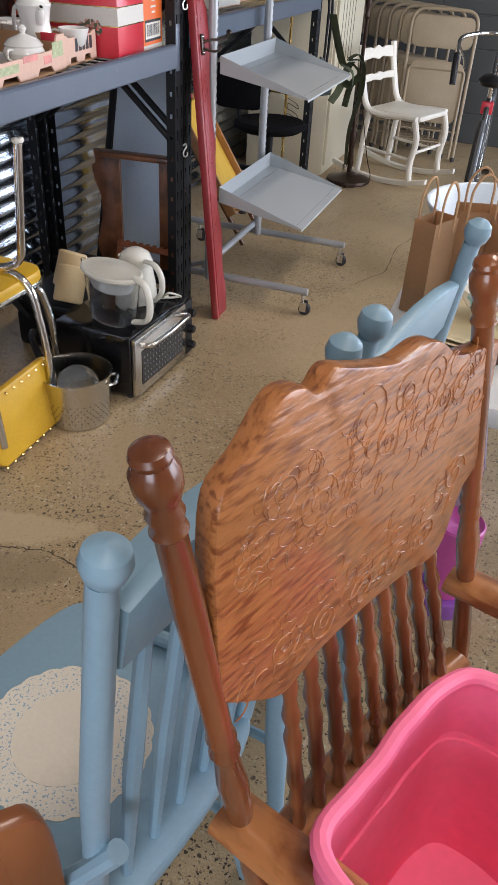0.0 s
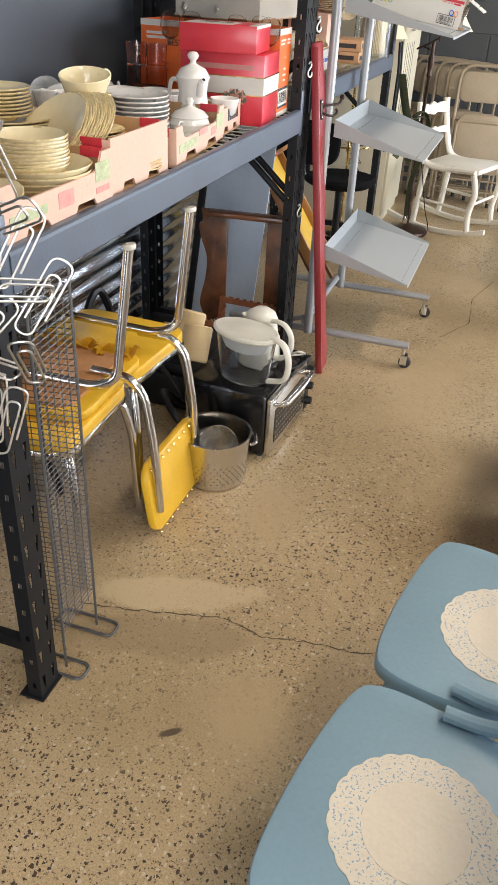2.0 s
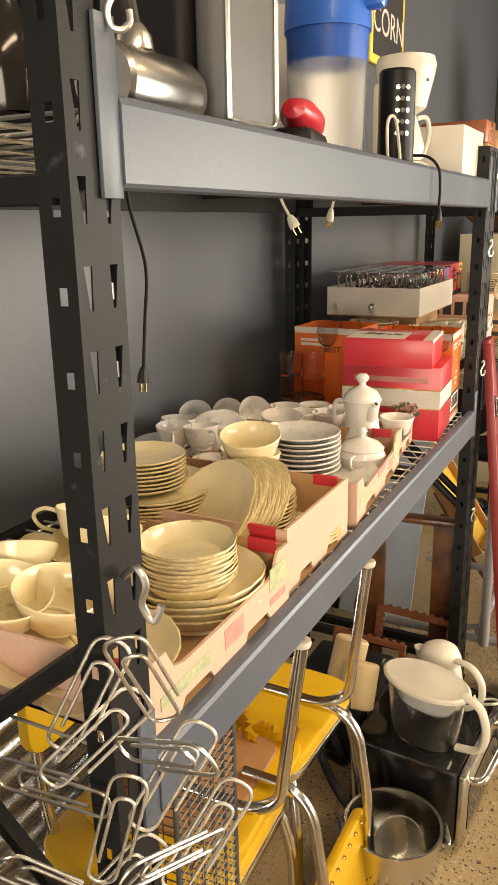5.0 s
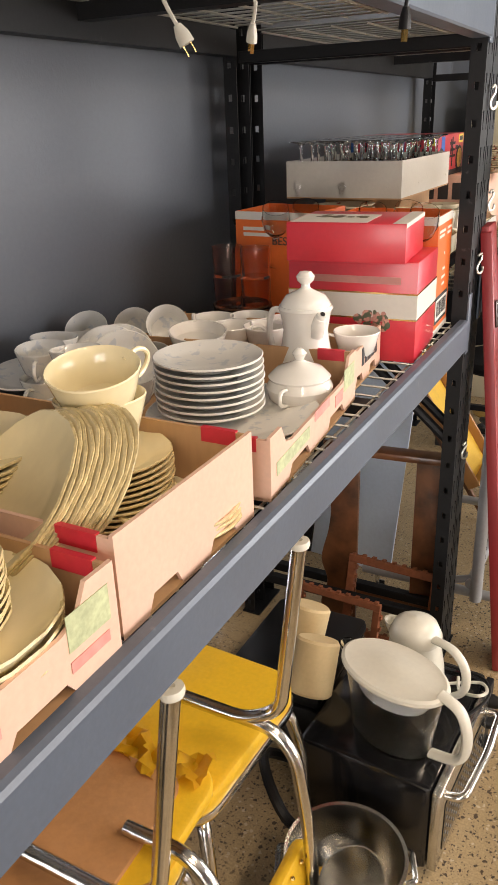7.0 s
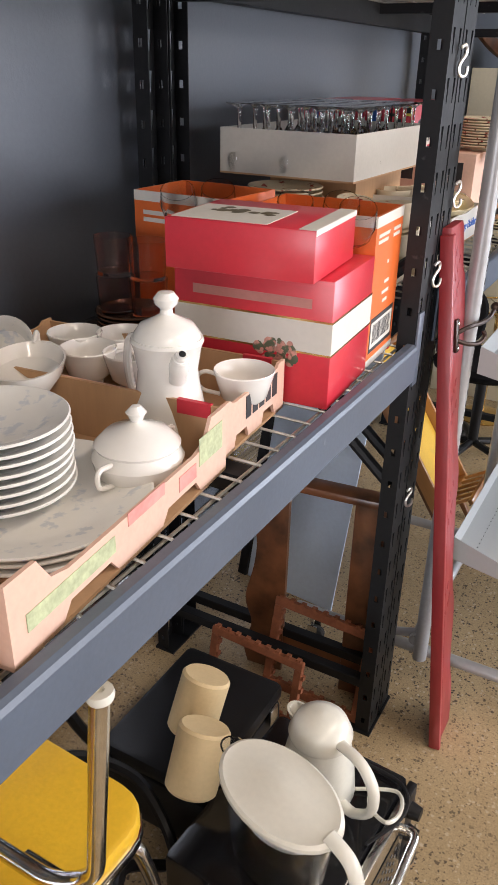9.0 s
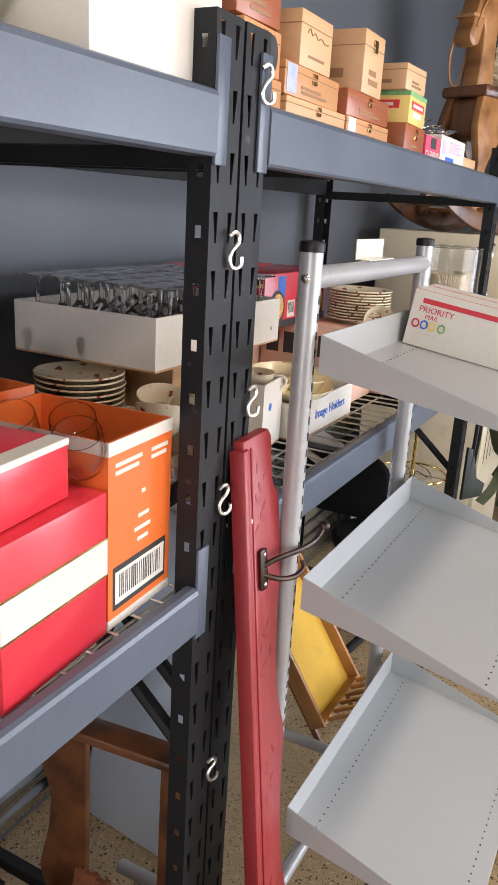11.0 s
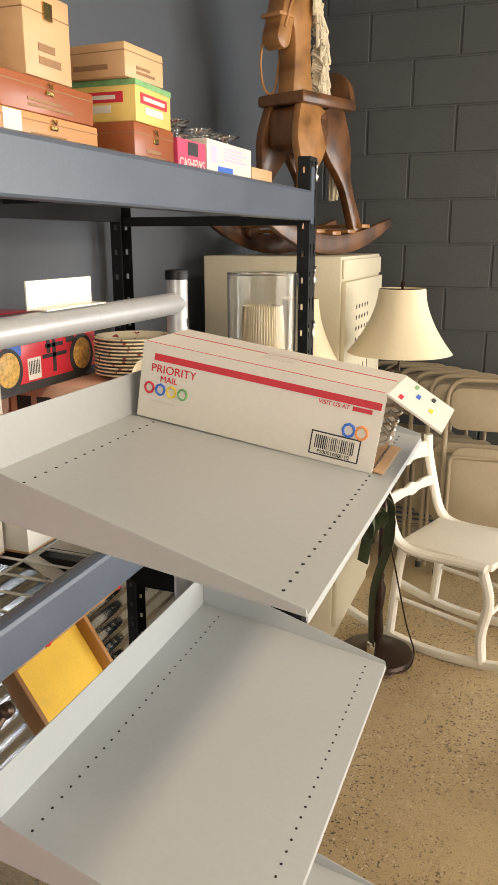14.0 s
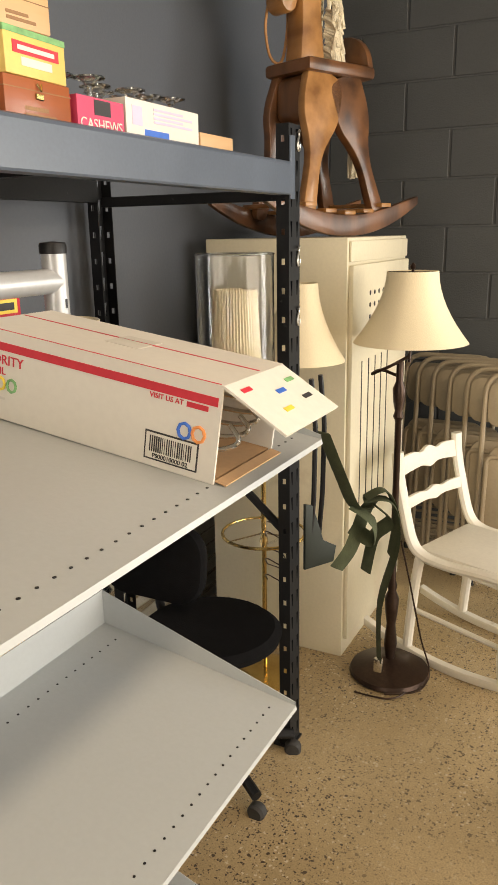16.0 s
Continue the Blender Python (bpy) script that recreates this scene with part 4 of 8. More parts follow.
tp = thing("teapot", pose(-0.168, 1.342, DA + 0.006) @ Matrix.Scale(0.90, 4), "tall white porcelain coffee pot with a knobbed lid", "teapot")
part("body", lathem([(0, 0), (0.058, 0), (0.064, 0.012), (0.060, 0.04), (0.050, 0.085), (0.046, 0.115), (0.052, 0.150), (0.056, 0.160), (0.054, 0.166), (0, 0.166)], 36), M_CHINA, tp)
part("lid", lathem([(0.052, 0.164), (0.050, 0.172), (0.040, 0.186), (0.018, 0.196), (0.010, 0.201), (0.009, 0.208), (0.017, 0.216), (0.019, 0.224), (0.012, 0.233), (0, 0.235)], 36), M_CHINA, tp)
part("spout", tubem([(0.034, -0.025, 0.110), (0.041, -0.030, 0.134), (0.047, -0.035, 0.150), (0.051, -0.038, 0.157)], 0.015, 18, 0.02, radii=[0.014, 0.015, 0.015, 0.014, 0.013, 0.012, 0.010, 0.008]), M_CHINA, tp)
part("spout_hole", lathem([(0, 0.0005), (0.0055, 0.0), (0, -0.001)], 12, m=Matrix.Translation((0.0545, -0.0405, 0.1600)) @ Vector((0.55, -0.4, 0.72)).to_track_quat("Z", "Y").to_matrix().to_4x4()), M_BLACK, tp)
part("handle", tubem([(-0.048, 0.01, 0.145), (-0.085, 0.018, 0.150), (-0.095, 0.02, 0.10), (-0.085, 0.018, 0.055), (-0.056, 0.01, 0.045)], 0.007, 10, 0.025), M_CHINA, tp)

M_REDGLASS = glass("rosy_clear_glass", (0.95, 0.80, 0.76), 0.02)
for x, y, z in ((-0.505, 1.655, 0.0), (-0.505, 1.655, 0.072), (-0.435, 1.665, 0.0), (-0.435, 1.665, 0.07)):
    dish("tumbler", mesh_of("tumbler", lathem([(0, 0), (0.032, 0), (0.036, 0.07), (0.034, 0.07), (0.030, 0.006), (0, 0.006)], 24), M_REDGLASS), pose(x, y, DA + 0.06 + z), "clear tumbler with red printed sprigs, stacked", "glass", "stacked tumblers")
stack(plate_mesh("saucer", 0.07, mat("dark_brown_glassware", (0.10, 0.05, 0.03), 0.15, 0, 0.1, 8, 60)), 7, -0.47, 1.66, DA, 0.008, "saucer", "brown glazed saucer in a stack", "saucer", "brown saucers in a stack")


# ---------------------------------------------------------------- boxes on the lower shelf
def carton(name, x0, x1, y0, y1, z0, z1, material, label, category="box", rz=0.0, group="", bevel=0.002):
    cx, cy = (x0 + x1) / 2, (y0 + y1) / 2
    c = thing(name, pose(cx, cy, z0, 0, 0, rz), label, category, group)
    part("carton", boxm(x0 - cx, x1 - cx, y0 - cy, y1 - cy, 0, z1 - z0, bevel=bevel), material, c)
    c["half"] = ((x1 - x0) / 2, (y1 - y0) / 2, z1 - z0)
    return c


def strip(c, facing, a, b, z0, z1, material, name="print", label="", off=0.0008):
    """A printed patch on a side of a carton; a, b run along the side from -1 to 1."""
    hx, hy, h = c["half"]
    if facing in '+x-x':
        x = hx if facing == '+x' else -hx
        s = 1 if facing == '+x' else -1
        bm = boxm(x + (0 if s > 0 else -off), x + (off if s > 0 else 0), a * hy, b * hy, z0 * h, z1 * h)
    elif facing in '+y-y':
        y = hy if facing == '+y' else -hy
        s = 1 if facing == '+y' else -1
        bm = boxm(a * hx, b * hx, y + (0 if s > 0 else -off), y + (off if s > 0 else 0), z0 * h, z1 * h)
    else:
        bm = boxm(a * hx, b * hx, z0 * hy, z1 * hy, h, h + off)
    return part(name, bm, material, c, label)


def print_bars(c, facing, a, b, z0, z1, material, n=3):
    """Unreadable print as plain bars."""
    for i in range(n):
        u = z0 + (z1 - z0) * (i + 0.15) / n
        v = z0 + (z1 - z0) * (i + 0.75) / n
        strip(c, facing, a, b - (b - a) * 0.25 * (i % 2), u, v, material)


rb = carton("gift_box", -0.305, -0.030, 1.560, 1.762, DECK_A, 1.243, M_REDBOX, "glossy red gift box with a white band", "box", 4)
for f in ('-y', '+x'):
    strip(rb, f, -1.003, 1.003, 0.44, 0.68, M_WHITECARD, "band", "white band")
    strip(rb, f, -1.004, 1.004, 0.425, 0.44, M_BRASS, "band_line")
    strip(rb, f, -1.004, 1.004, 0.68, 0.695, M_BRASS, "band_line")
print_bars(rb, '-y', -0.75, 0.75, 0.76, 0.88, mat("dull_gold_print", (0.55, 0.25, 0.22), 0.4, 0.2, 0.1, 10, 90), 1)
bm = bmesh.new()
for i in range(26):
    a_, r_ = random.uniform(0, 6.28), random.uniform(0.0, 1.0) ** 0.6
    bmesh.ops.create_uvsphere(bm, u_segments=7, v_segments=5, radius=random.uniform(0.005, 0.010), matrix=Matrix.Translation((0.045 + 0.034 * r_ * math.cos(a_), -0.1015, 0.085 + 0.026 * r_ * math.sin(a_))) @ Matrix.Diagonal((1, 0.12, 1, 1)))
part("printed_flowers", bm, mat("printed_flower_sprig", (0.62, 0.30, 0.24), 0.5, 0, 0.3, 30, 200, second=(0.10, 0.12, 0.07), second_scale=60, second_at=(0.5, 0.55)), rb, "small printed flower basket picture")
ub = carton("gift_box", -0.290, -0.048, 1.512, 1.712, 1.246, 1.322, M_REDBOX, "flat red gift box with a printed white lid", "box", 6)
strip(ub, '+z', -0.95, 0.35, -0.9, 0.4, M_WHITECARD, "lid_picture", "white printed lid picture")
strip(ub, '+z', 0.78, 1.0, -1.0, 1.0, M_WHITECARD, "lid_band")
strip(ub, '+x', -1, 1, 0.9, 1.0, M_WHITECARD)
bm = bmesh.new()
for i in range(16):
    bmesh.ops.create_uvsphere(bm, u_segments=7, v_segments=4, radius=random.uniform(0.006, 0.013), matrix=Matrix.Translation((random.uniform(-0.08, 0.02), random.uniform(-0.03, 0.02), 0.077)) @ Matrix.Diagonal((1, 1, 0.08, 1)))
part("printed_leaves", bm, mat("printed_holly", (0.12, 0.10, 0.06), 0.5, 0, 0.3, 30, 200), ub)


def open_carton(name, x0, x1, y0, y1, z0, z1, material, label, rz=0.0, category="box"):
    cx, cy = (x0 + x1) / 2, (y0 + y1) / 2
    hx, hy, h, t = (x1 - x0) / 2, (y1 - y0) / 2, z1 - z0, 0.004
    c = thing(name, pose(cx, cy, z0, 0, 0, rz), label, category)
    part("bottom", boxm(-hx, hx, -hy, hy, 0, t), M_CARD, c)
    for a in ((-hx, hx, -hy, -hy + t), (-hx, hx, hy - t, hy), (-hx, -hx + t, -hy + t, hy - t), (hx - t, hx, -hy + t, hy - t)):
        part("wall", boxm(*a, t, h), material, c)
    c["half"] = (hx, hy, h)
    return c


ob_ = open_carton("juice_carton", -0.285, -0.045, 1.772, 1.930, DECK_A, 1.305, M_ORANGEBOX, "orange and white printed carton holding glassware", 3)
for f in ('+x', '-y'):
    strip(ob_, f, -1.0, 1.0, 0.93, 1.0, M_WHITECARD, "top_border")
    strip(ob_, f, -1.0, 1.0, 0.0, 0.05, M_WHITECARD, "bottom_border")
strip(ob_, '+x', -0.86, 0.84, 0.09, 0.33, M_INK, "barcode_frame", off=0.0006)
strip(ob_, '+x', -0.80, 0.78, 0.12, 0.30, M_WHITECARD, "barcode_panel", off=0.0010)
for i in range(22):
    a_ = -0.68 + i * 0.062
    strip(ob_, '+x', a_, a_ + random.uniform(0.012, 0.036), 0.15, 0.28, M_INK, "barcode_bar", off=0.0014)
for z0, a, b in ((0.40, -0.12, 0.22), (0.46, -0.22, 0.30), (0.53, -0.10, 0.24), (0.66, 0.0, 0.12), (0.82, -0.8, -0.1), (0.86, -0.8, 0.0), (0.82, 0.3, 0.8), (0.86, 0.3, 0.85)):
    strip(ob_, '+x', a, b, z0, z0 + 0.022, M_WHITECARD, "print")
b2 = open_carton("juice_carton", -0.543, -0.325, 1.775, 1.950, DECK_A, 1.308, M_ORANGEBOX, "orange printed carton standing open", -2)
strip(b2, '-y', -1.0, 1.0, 0.93, 1.0, M_WHITECARD, "top_border")
words("BEST BY", 0.028, M_INK, b2, plane_on(0.045, -0.0952, 0.205, '-y'))
print_bars(b2, '-y', -0.8, 0.1, 0.78, 0.88, M_WHITECARD, 2)


def goblet_mesh(h=0.15, r=0.034):
    return mesh_of("goblet", lathem([(0, 0), (r * 0.98, 0.0), (r, 0.003), (r * 0.35, 0.008), (0.005, 0.014), (0.0045, h * 0.40), (0.010, h * 0.46), (r * 0.85, h * 0.62), (r * 1.02, h * 0.80), (r * 0.92, h), (r * 0.89, h), (r * 0.98, h * 0.80), (r * 0.80, h * 0.64), (0.0, h * 0.50)], 18), M_GLASS)


GOB, GOBS = goblet_mesh(), goblet_mesh(0.10, 0.030)
for x, y in ((-0.22, 1.82), (-0.15, 1.86), (-0.10, 1.81), (-0.45, 1.80), (-0.40, 1.86)):
    dish("goblet", GOB, pose(x, y, DECK_A + 0.155, 25, 15), "clear wine glass in a carton", "glass", "glasses in cartons")

# the second rack's lower shelf
DB = DECK_B
carton("brown_carton", -0.52, -0.29, 2.30, 2.62, DB, 1.298, M_CARD, "plain brown carton under a tray of glasses", "box")
gt = open_carton("glass_tray", -0.592, -0.250, 2.180, 2.690, 1.299, 1.400, M_GREYCARD, "shallow white card tray packed with upturned glasses")
for i in range(5):
    for j in range(8):
        dish("goblet", GOB, pose(-0.555 + i * 0.067 + random.uniform(-1, 1) * 0.004, 2.215 + j * 0.062 + random.uniform(-1, 1) * 0.004, 1.303 + 0.15, 180, 0, 0), "clear stemmed glass standing upside down", "glass", "upturned stemmed glasses")
stack(plate_mesh("plate", 0.115, [M_FLORALCUP]), 10, -0.43, 2.155, DB, 0.0105, "plate", "cream plate with dark red sprigs", "plate", "sprigged plates")
stack(CR_FLORAL, 7, -0.40, 2.15, DB + 0.113, 0.0105, "plate", "small cream plate with dark red sprigs", "plate", "sprigged plates")
for x, y, z, rz, rx in ((-0.235, 2.17, 0.0, 200, 0), (-0.17, 2.22, 0.0, 120, 0), (-0.21, 2.20, 0.055, 60, 10), (-0.14, 2.15, 0.0, 30, 0), (-0.13, 2.19, 0.055, 140, -12), (-0.26, 2.25, 0.05, 250, 0), (-0.10, 2.25, 0.0, 160, 0), (-0.16, 2.29, 0.05, 200, 20), (-0.20, 2.12, 0.1, 200, 20), (-0.25, 2.20, 0.105, 40, 14), (-0.14, 2.20, 0.108, 80, -10), (-0.19, 2.27, 0.10, 220, 6)):
    cup(pose(x, y, DB + z, rx, 0, rz), M_FLORALCUP, "cream teacup with dark red sprigs", "sprigged cups", 0.044, 0.06)
wc = open_carton("white_carton", -0.305, -0.160, 2.428, 2.556, DB, DB + 0.150, M_WHITECARD, "white carton with a blue dot, holding cups", 8)
bm = lathem([(0, 0.001), (0.009, 0.0008), (0.009, 0), (0, 0)], 16, m=pose(0.0727, -0.02, 0.095, 0, 90))
part("dot", bm, M_BLUEINK, wc)
for x, y in ((-0.255, 2.47), (-0.215, 2.51)):
    cup(pose(x, y, DB + 0.10, 0, 0, 40), M_FLORALCUP, "cream teacup with dark red sprigs", "sprigged cups", 0.044, 0.06)
ih = open_carton("white_carton", -0.330, -0.125, 2.572, 2.900, DB, DB + 0.085, M_WHITECARD, "low white carton with blue lettering, open flaps", 0)
words("Image Holders", 0.032, M_BLUEINK, ih, plane_on(0.1032, 0.02, 0.045, '+x'))
part("flap", boxm(0.105, 0.185, -0.17, 0.0, 0.0, 0.003, m=pose(0, 0, 0.03, 0, 24, 0)), M_WHITECARD, ih)
for x, y, mm in ((-0.25, 2.64, M_CREAM), (-0.20, 2.74, M_CREAM), (-0.28, 2.75, M_CREAM), (-0.22, 2.83, M_FLORALCUP)):
    cup(pose(x, y, DB + 0.05, 0, 0, 60), mm, "cream cup with holly sprig", "holly cups", 0.055, 0.06)
dish("bowl", CR_WIDE, pose(-0.215, 2.69, DB + 0.075, 6, 8), "cream bowl with a green holly sprig", "bowl", "holly bowls")
bc = carton("drink_carton", -0.630, -0.410, 2.70, 3.12, DB, 1.3125, M_CARDPINK, "pinkish drink carton with dark lettering", "box")
bc2 = carton("drink_carton", -0.405, -0.165, 2.91, 3.16, DB, 1.3125, M_CARDPINK, "pinkish drink carton with dark lettering", "box")
for i in range(4):
    strip(bc2, '-y', -0.85 + i * 0.42, -0.55 + i * 0.42, 0.62, 0.88, M_INK, "letter_bar")
M_NOODLE = mat("noodle_print", (0.7, 0.42, 0.12), 0.5, 0, 0.4, 90, 200)


def noodle_carton(x0, x1, y0, y1, label):
    """Red carton: big dark brush strokes, a yellow name patch and a bowl picture on its long face."""
    c = carton("noodle_carton", x0, x1, y0, y1, 1.313, 1.448, M_REDBOX, label, "box", 0, "noodle cartons")
    hx, hy, h = c["half"]
    for f in ('+x', '-y'):
        strip(c, f, 0.62, 0.95, 0.76, 0.97, M_YELLOWINK, "name_patch")
        strip(c, f, 0.67, 0.90, 0.81, 0.92, M_INK, "name_bar", off=0.0012)
        for a, b, z0, z1 in ((0.14, 0.20, 0.20, 0.92), (-0.02, 0.36, 0.74, 0.80), (0.02, 0.34, 0.58, 0.64), (-0.04, 0.40, 0.43, 0.49), (0.04, 0.10, 0.50, 0.86), (0.40, 0.56, 0.60, 0.70)):
            strip(c, f, a, b, z0, z1, M_INK, "brush_stroke")
        strip(c, f, -0.30, -0.08, 0.16, 0.48, M_WHITECARD, "white_panel")
        for i in range(7):
            strip(c, f, -0.28 + i * 0.027, -0.268 + i * 0.027, 0.24, 0.44, M_INK, "barcode_bar", off=0.0012)
        strip(c, f, -1.0, 1.0, 0.0, 0.13, M_INK, "dark_border")
        strip(c, f, -0.62, -0.40, 0.55, 0.95, M_BLUEINK, "blue_patch")
        strip(c, f, -0.95, -0.66, 0.30, 0.60, M_INK, "brush_stroke")
    for v in (0.70, -0.62):
        part("bowl_picture", lathem([(0, 0.002), (0.042, 0.0016), (0.046, 0), (0, 0)], 24, m=pose(hx, v * hy, h * 0.36, 0, 90)), M_INK, c)
        part("noodle_picture", lathem([(0, 0.003), (0.032, 0.0028), (0.036, 0), (0, 0)], 24, m=pose(hx + 0.0003, v * hy, h * 0.38, 0, 90)), M_NOODLE, c)
    return c


noodle_carton(-0.45, -0.300, 2.705, 3.090, "long red instant-noodle carton with black brush lettering")
noodle_carton(-0.625, -0.470, 2.700, 3.085, "red instant-noodle carton standing behind another")
stack(CR_FLORAL, 11, -0.185, 3.06, 1.313, 0.0075, "plate", "small cream plate in a tall stack", "plate", "cream plates in a stack")
cup(pose(-0.12, 3.02, 1.313, 70, 0, 30), M_FLORALCUP, "cream teacup lying on its side", "sprigged cups")
for z0 in (0.0, 0.052):
    k = carton("lidded_carton", -0.30, -0.06, 3.17, 3.42, DB + z0, DB + z0 + 0.05, M_CARD, "flat brown carton with dark print", "box", 3 * (z0 > 0))
    print_bars(k, '+x', -0.8, 0.8, 0.2, 0.85, M_INK, 1)
    print_bars(k, '-y', -0.6, 0.8, 0.2, 0.85, M_INK, 1)

# ---------------------------------------------------------------- cigar boxes and cartons on the upper shelf of the second rack
DT = DECK_T


def cigar_box(x1, y0, y1, z0, z1, material, label, depth=0.19, rz=0.0, clasp=True, seal=None, text="", bars=2):
    b = carton("cigar_box", x1 - depth, x1, y0, y1, z0, z1, material, label, "cigar box", rz, "wooden cigar boxes", 0.0025)
    hx, hy, h = b["half"]
    part("lid_line", boxm(-hx - 0.0004, hx + 0.0004, -hy - 0.0004, hy + 0.0004, h * 0.74, h * 0.74 + 0.0015), M_CARDDARK, b)
    if clasp:
        c = part("clasp", boxm(hx, hx + 0.003, -0.009, 0.009, h * 0.56, h * 0.70, bevel=0.001, seg=1), M_BRASS, b, "small brass clasp")
        part("clasp_hook", tubem([(hx + 0.002, -0.005, h * 0.9), (hx + 0.006, 0, h * 0.72), (hx + 0.002, 0.005, h * 0.9)], 0.0014, 6, 0.004), M_BRASS, c)
    if seal:
        strip(b, '+x', -0.95, -0.62, 0.08, 0.95, seal, "paper_seal")
    if text:
        words(text, min(0.018, h * 0.3), M_CARDDARK, b, plane_on(hx + 0.0004, 0, h * 0.30, '+x'))
    elif bars:
        print_bars(b, '+x', -0.45, 0.5, 0.14, 0.44, M_CARDDARK, bars)
        print_bars(b, '-y', -0.2, 0.6, 0.2, 0.45, M_CARDDARK, 1)
    return b


XF = -0.028
cigar_box(XF, 2.055, 2.180, DT, 1.785, M_CIGAR1, "cedar cigar box with paper seals", 0.2, 0, True, M_WHITECARD)
k = cigar_box(XF - 0.002, 2.050, 2.175, 1.787, 1.850, M_CIGAR1, "orange-stained cigar box with a black oval badge", 0.2, 2)
part("badge", lathem([(0, 0.001), (0.020, 0.0008), (0.020, 0), (0, 0)], 24, m=pose(0.1004, 0.03, 0.03, 0, 90), sx=1.3), M_INK, k, "black oval badge")
cigar_box(XF - 0.004, 2.045, 2.170, 1.852, 1.915, M_CIGAR3, "reddish carved cigar box", 0.2, -2, True, None)
cigar_box(XF, 2.200, 2.448, DT, 1.771, M_CIGAR2, "flat pale cigar box with script lettering", 0.2, 0, True, None)
cigar_box(XF - 0.004, 2.192, 2.420, 1.772, 1.820, M_CIGAR1, "tan cigar box with a blue paper seal", 0.2, 1, True, mat("blue_paper_seal", (0.40, 0.45, 0.62), 0.6, 0, 0.2, 30, 90))
k = cigar_box(XF - 0.006, 2.250, 2.376, 1.821, 1.903, M_CIGAR2, "tall pale cube cigar box with script lettering", 0.16, 0, False, None, "", 0)
tube_ = tubem([(0.0805, -0.040, 0.050), (0.0805, -0.03, 0.060), (0.0805, -0.022, 0.048), (0.0805, -0.01, 0.056), (0.0805, 0.0, 0.046), (0.0805, 0.015, 0.052), (0.0805, 0.03, 0.045), (0.0805, 0.045, 0.047)], 0.0010, 5, 0.006)
part("script_line", tube_, M_CARDDARK, k)
print_bars(k, '+x', -0.5, 0.5, 0.18, 0.26, M_CARDDARK, 1)
cigar_box(XF, 2.458, 2.694, DT, 1.773, M_CIGAR1, "honey-coloured cigar box with a torn white seal", 0.2, 0, True, M_WHITECARD)
cigar_box(XF - 0.003, 2.466, 2.688, 1.774, 1.820, M_CIGAR3, "dark red cigar box with a brass clasp", 0.2, -1)
k = cigar_box(XF - 0.004, 2.527, 2.637, 1.821, 1.931, M_CIGAR2, "tall tan cigar box with dark script", 0.2, 0, False)
part("clasp", boxm(0.10, 0.103, -0.01, 0.01, 0.075, 0.098, bevel=0.001, seg=1), M_BRASS, k)
cigar_box(XF, 2.812, 2.962, DT, 1.799, M_CIGAR3, "domed reddish cigar box with a clasp", 0.19, 0)
k = carton("cigar_box", XF - 0.19, XF - 0.002, 2.816, 2.958, 1.800, 1.866, mat("yellow_printed_paper", (0.72, 0.52, 0.16), 0.5, 0, 0.06, 8, 90), "yellow paper-covered cigar box with red label", "cigar box", 2, "wooden cigar boxes")
for f in ('+x', '-y'):
    strip(k, f, -0.75, 0.75, 0.46, 0.72, M_REDINK, "label_panel")
    strip(k, f, -0.60, 0.60, 0.54, 0.64, M_WHITECARD, "label_bar", off=0.0012)
    strip(k, f, -1, 1, 0.86, 1.0, M_GREENINK, "border")
    strip(k, f, -0.5, 0.5, 0.22, 0.40, M_WHITECARD)
cigar_box(XF - 0.004, 2.806, 2.932, 1.867, 1.920, M_CIGAR2, "pale cedar cigar box with small print", 0.17, -3, False)
k = open_carton("cashew_carton", -0.16, XF, 2.978, 3.108, DT, 1.792, mat("magenta_print", (0.62, 0.06, 0.14), 0.5, 0, 0.06, 8, 90), "red and white nut carton with white lettering")
words("CASHEWS", 0.026, M_WHITECARD, k, plane_on(0.0664, 0.0, 0.017, '+x'))
strip(k, '+x', -0.30, 0.40, 0.55, 0.95, M_INK, "brand_patch")
strip(k, '+x', -1, 1, 0.0, 0.06, M_WHITECARD)
k = open_carton("white_carton", -0.20, XF, 3.115, 3.372, DT, 1.806, M_WHITECARD, "white carton with blue print holding glasses")
strip(k, '+x', -0.55, 0.10, 0.08, 0.34, M_BLUEINK, "blue_panel")
strip(k, '+x', -0.85, -0.6, 0.4, 0.85, M_LILAC)
print_bars(k, '+x', -0.3, 0.8, 0.5, 0.9, M_LILAC, 4)
carton("small_carton", -0.14, XF, 3.380, 3.525, DT, 1.772, M_CIGAR2, "small plain tan card box", "box")
for x, y in ((-0.11, 3.03), (-0.08, 3.08), (-0.12, 3.15), (-0.09, 3.22), (-0.15, 3.20), (-0.10, 3.30), (-0.15, 3.28), (-0.08, 3.35)):
    dish("goblet", GOBS, pose(x, y, DT + 0.006 + 0.10, 180), "clear dessert glass standing upside down", "glass", "upturned dessert glasses")

# ---------------------------------------------------------------- appliances on the upper shelf of the first rack
gr = thing("coffee_grinder", pose(-0.075, 0.30, DT + 0.040), "brushed steel grinder lying on its side", "grinder")
part("barrel", lathem([(0, -0.085), (0.036, -0.085), (0.040, -0.080), (0.040, 0.055), (0.037, 0.060), (0, 0.060)], 28, m=pose(0, 0, 0, -90)), M_STEEL, gr)
part("end_cap", lathem([(0, 0.060), (0.037, 0.060), (0.037, 0.066), (0.020, 0.068), (0, 0.068)], 28, m=pose(0, 0, 0, -90)), M_RUBBER, gr)
part("button", lathem([(0, 0.068), (0.012, 0.068), (0.012, 0.072), (0, 0.073)], 20, m=pose(0, 0, 0, -90)), M_WHITEPL, gr)
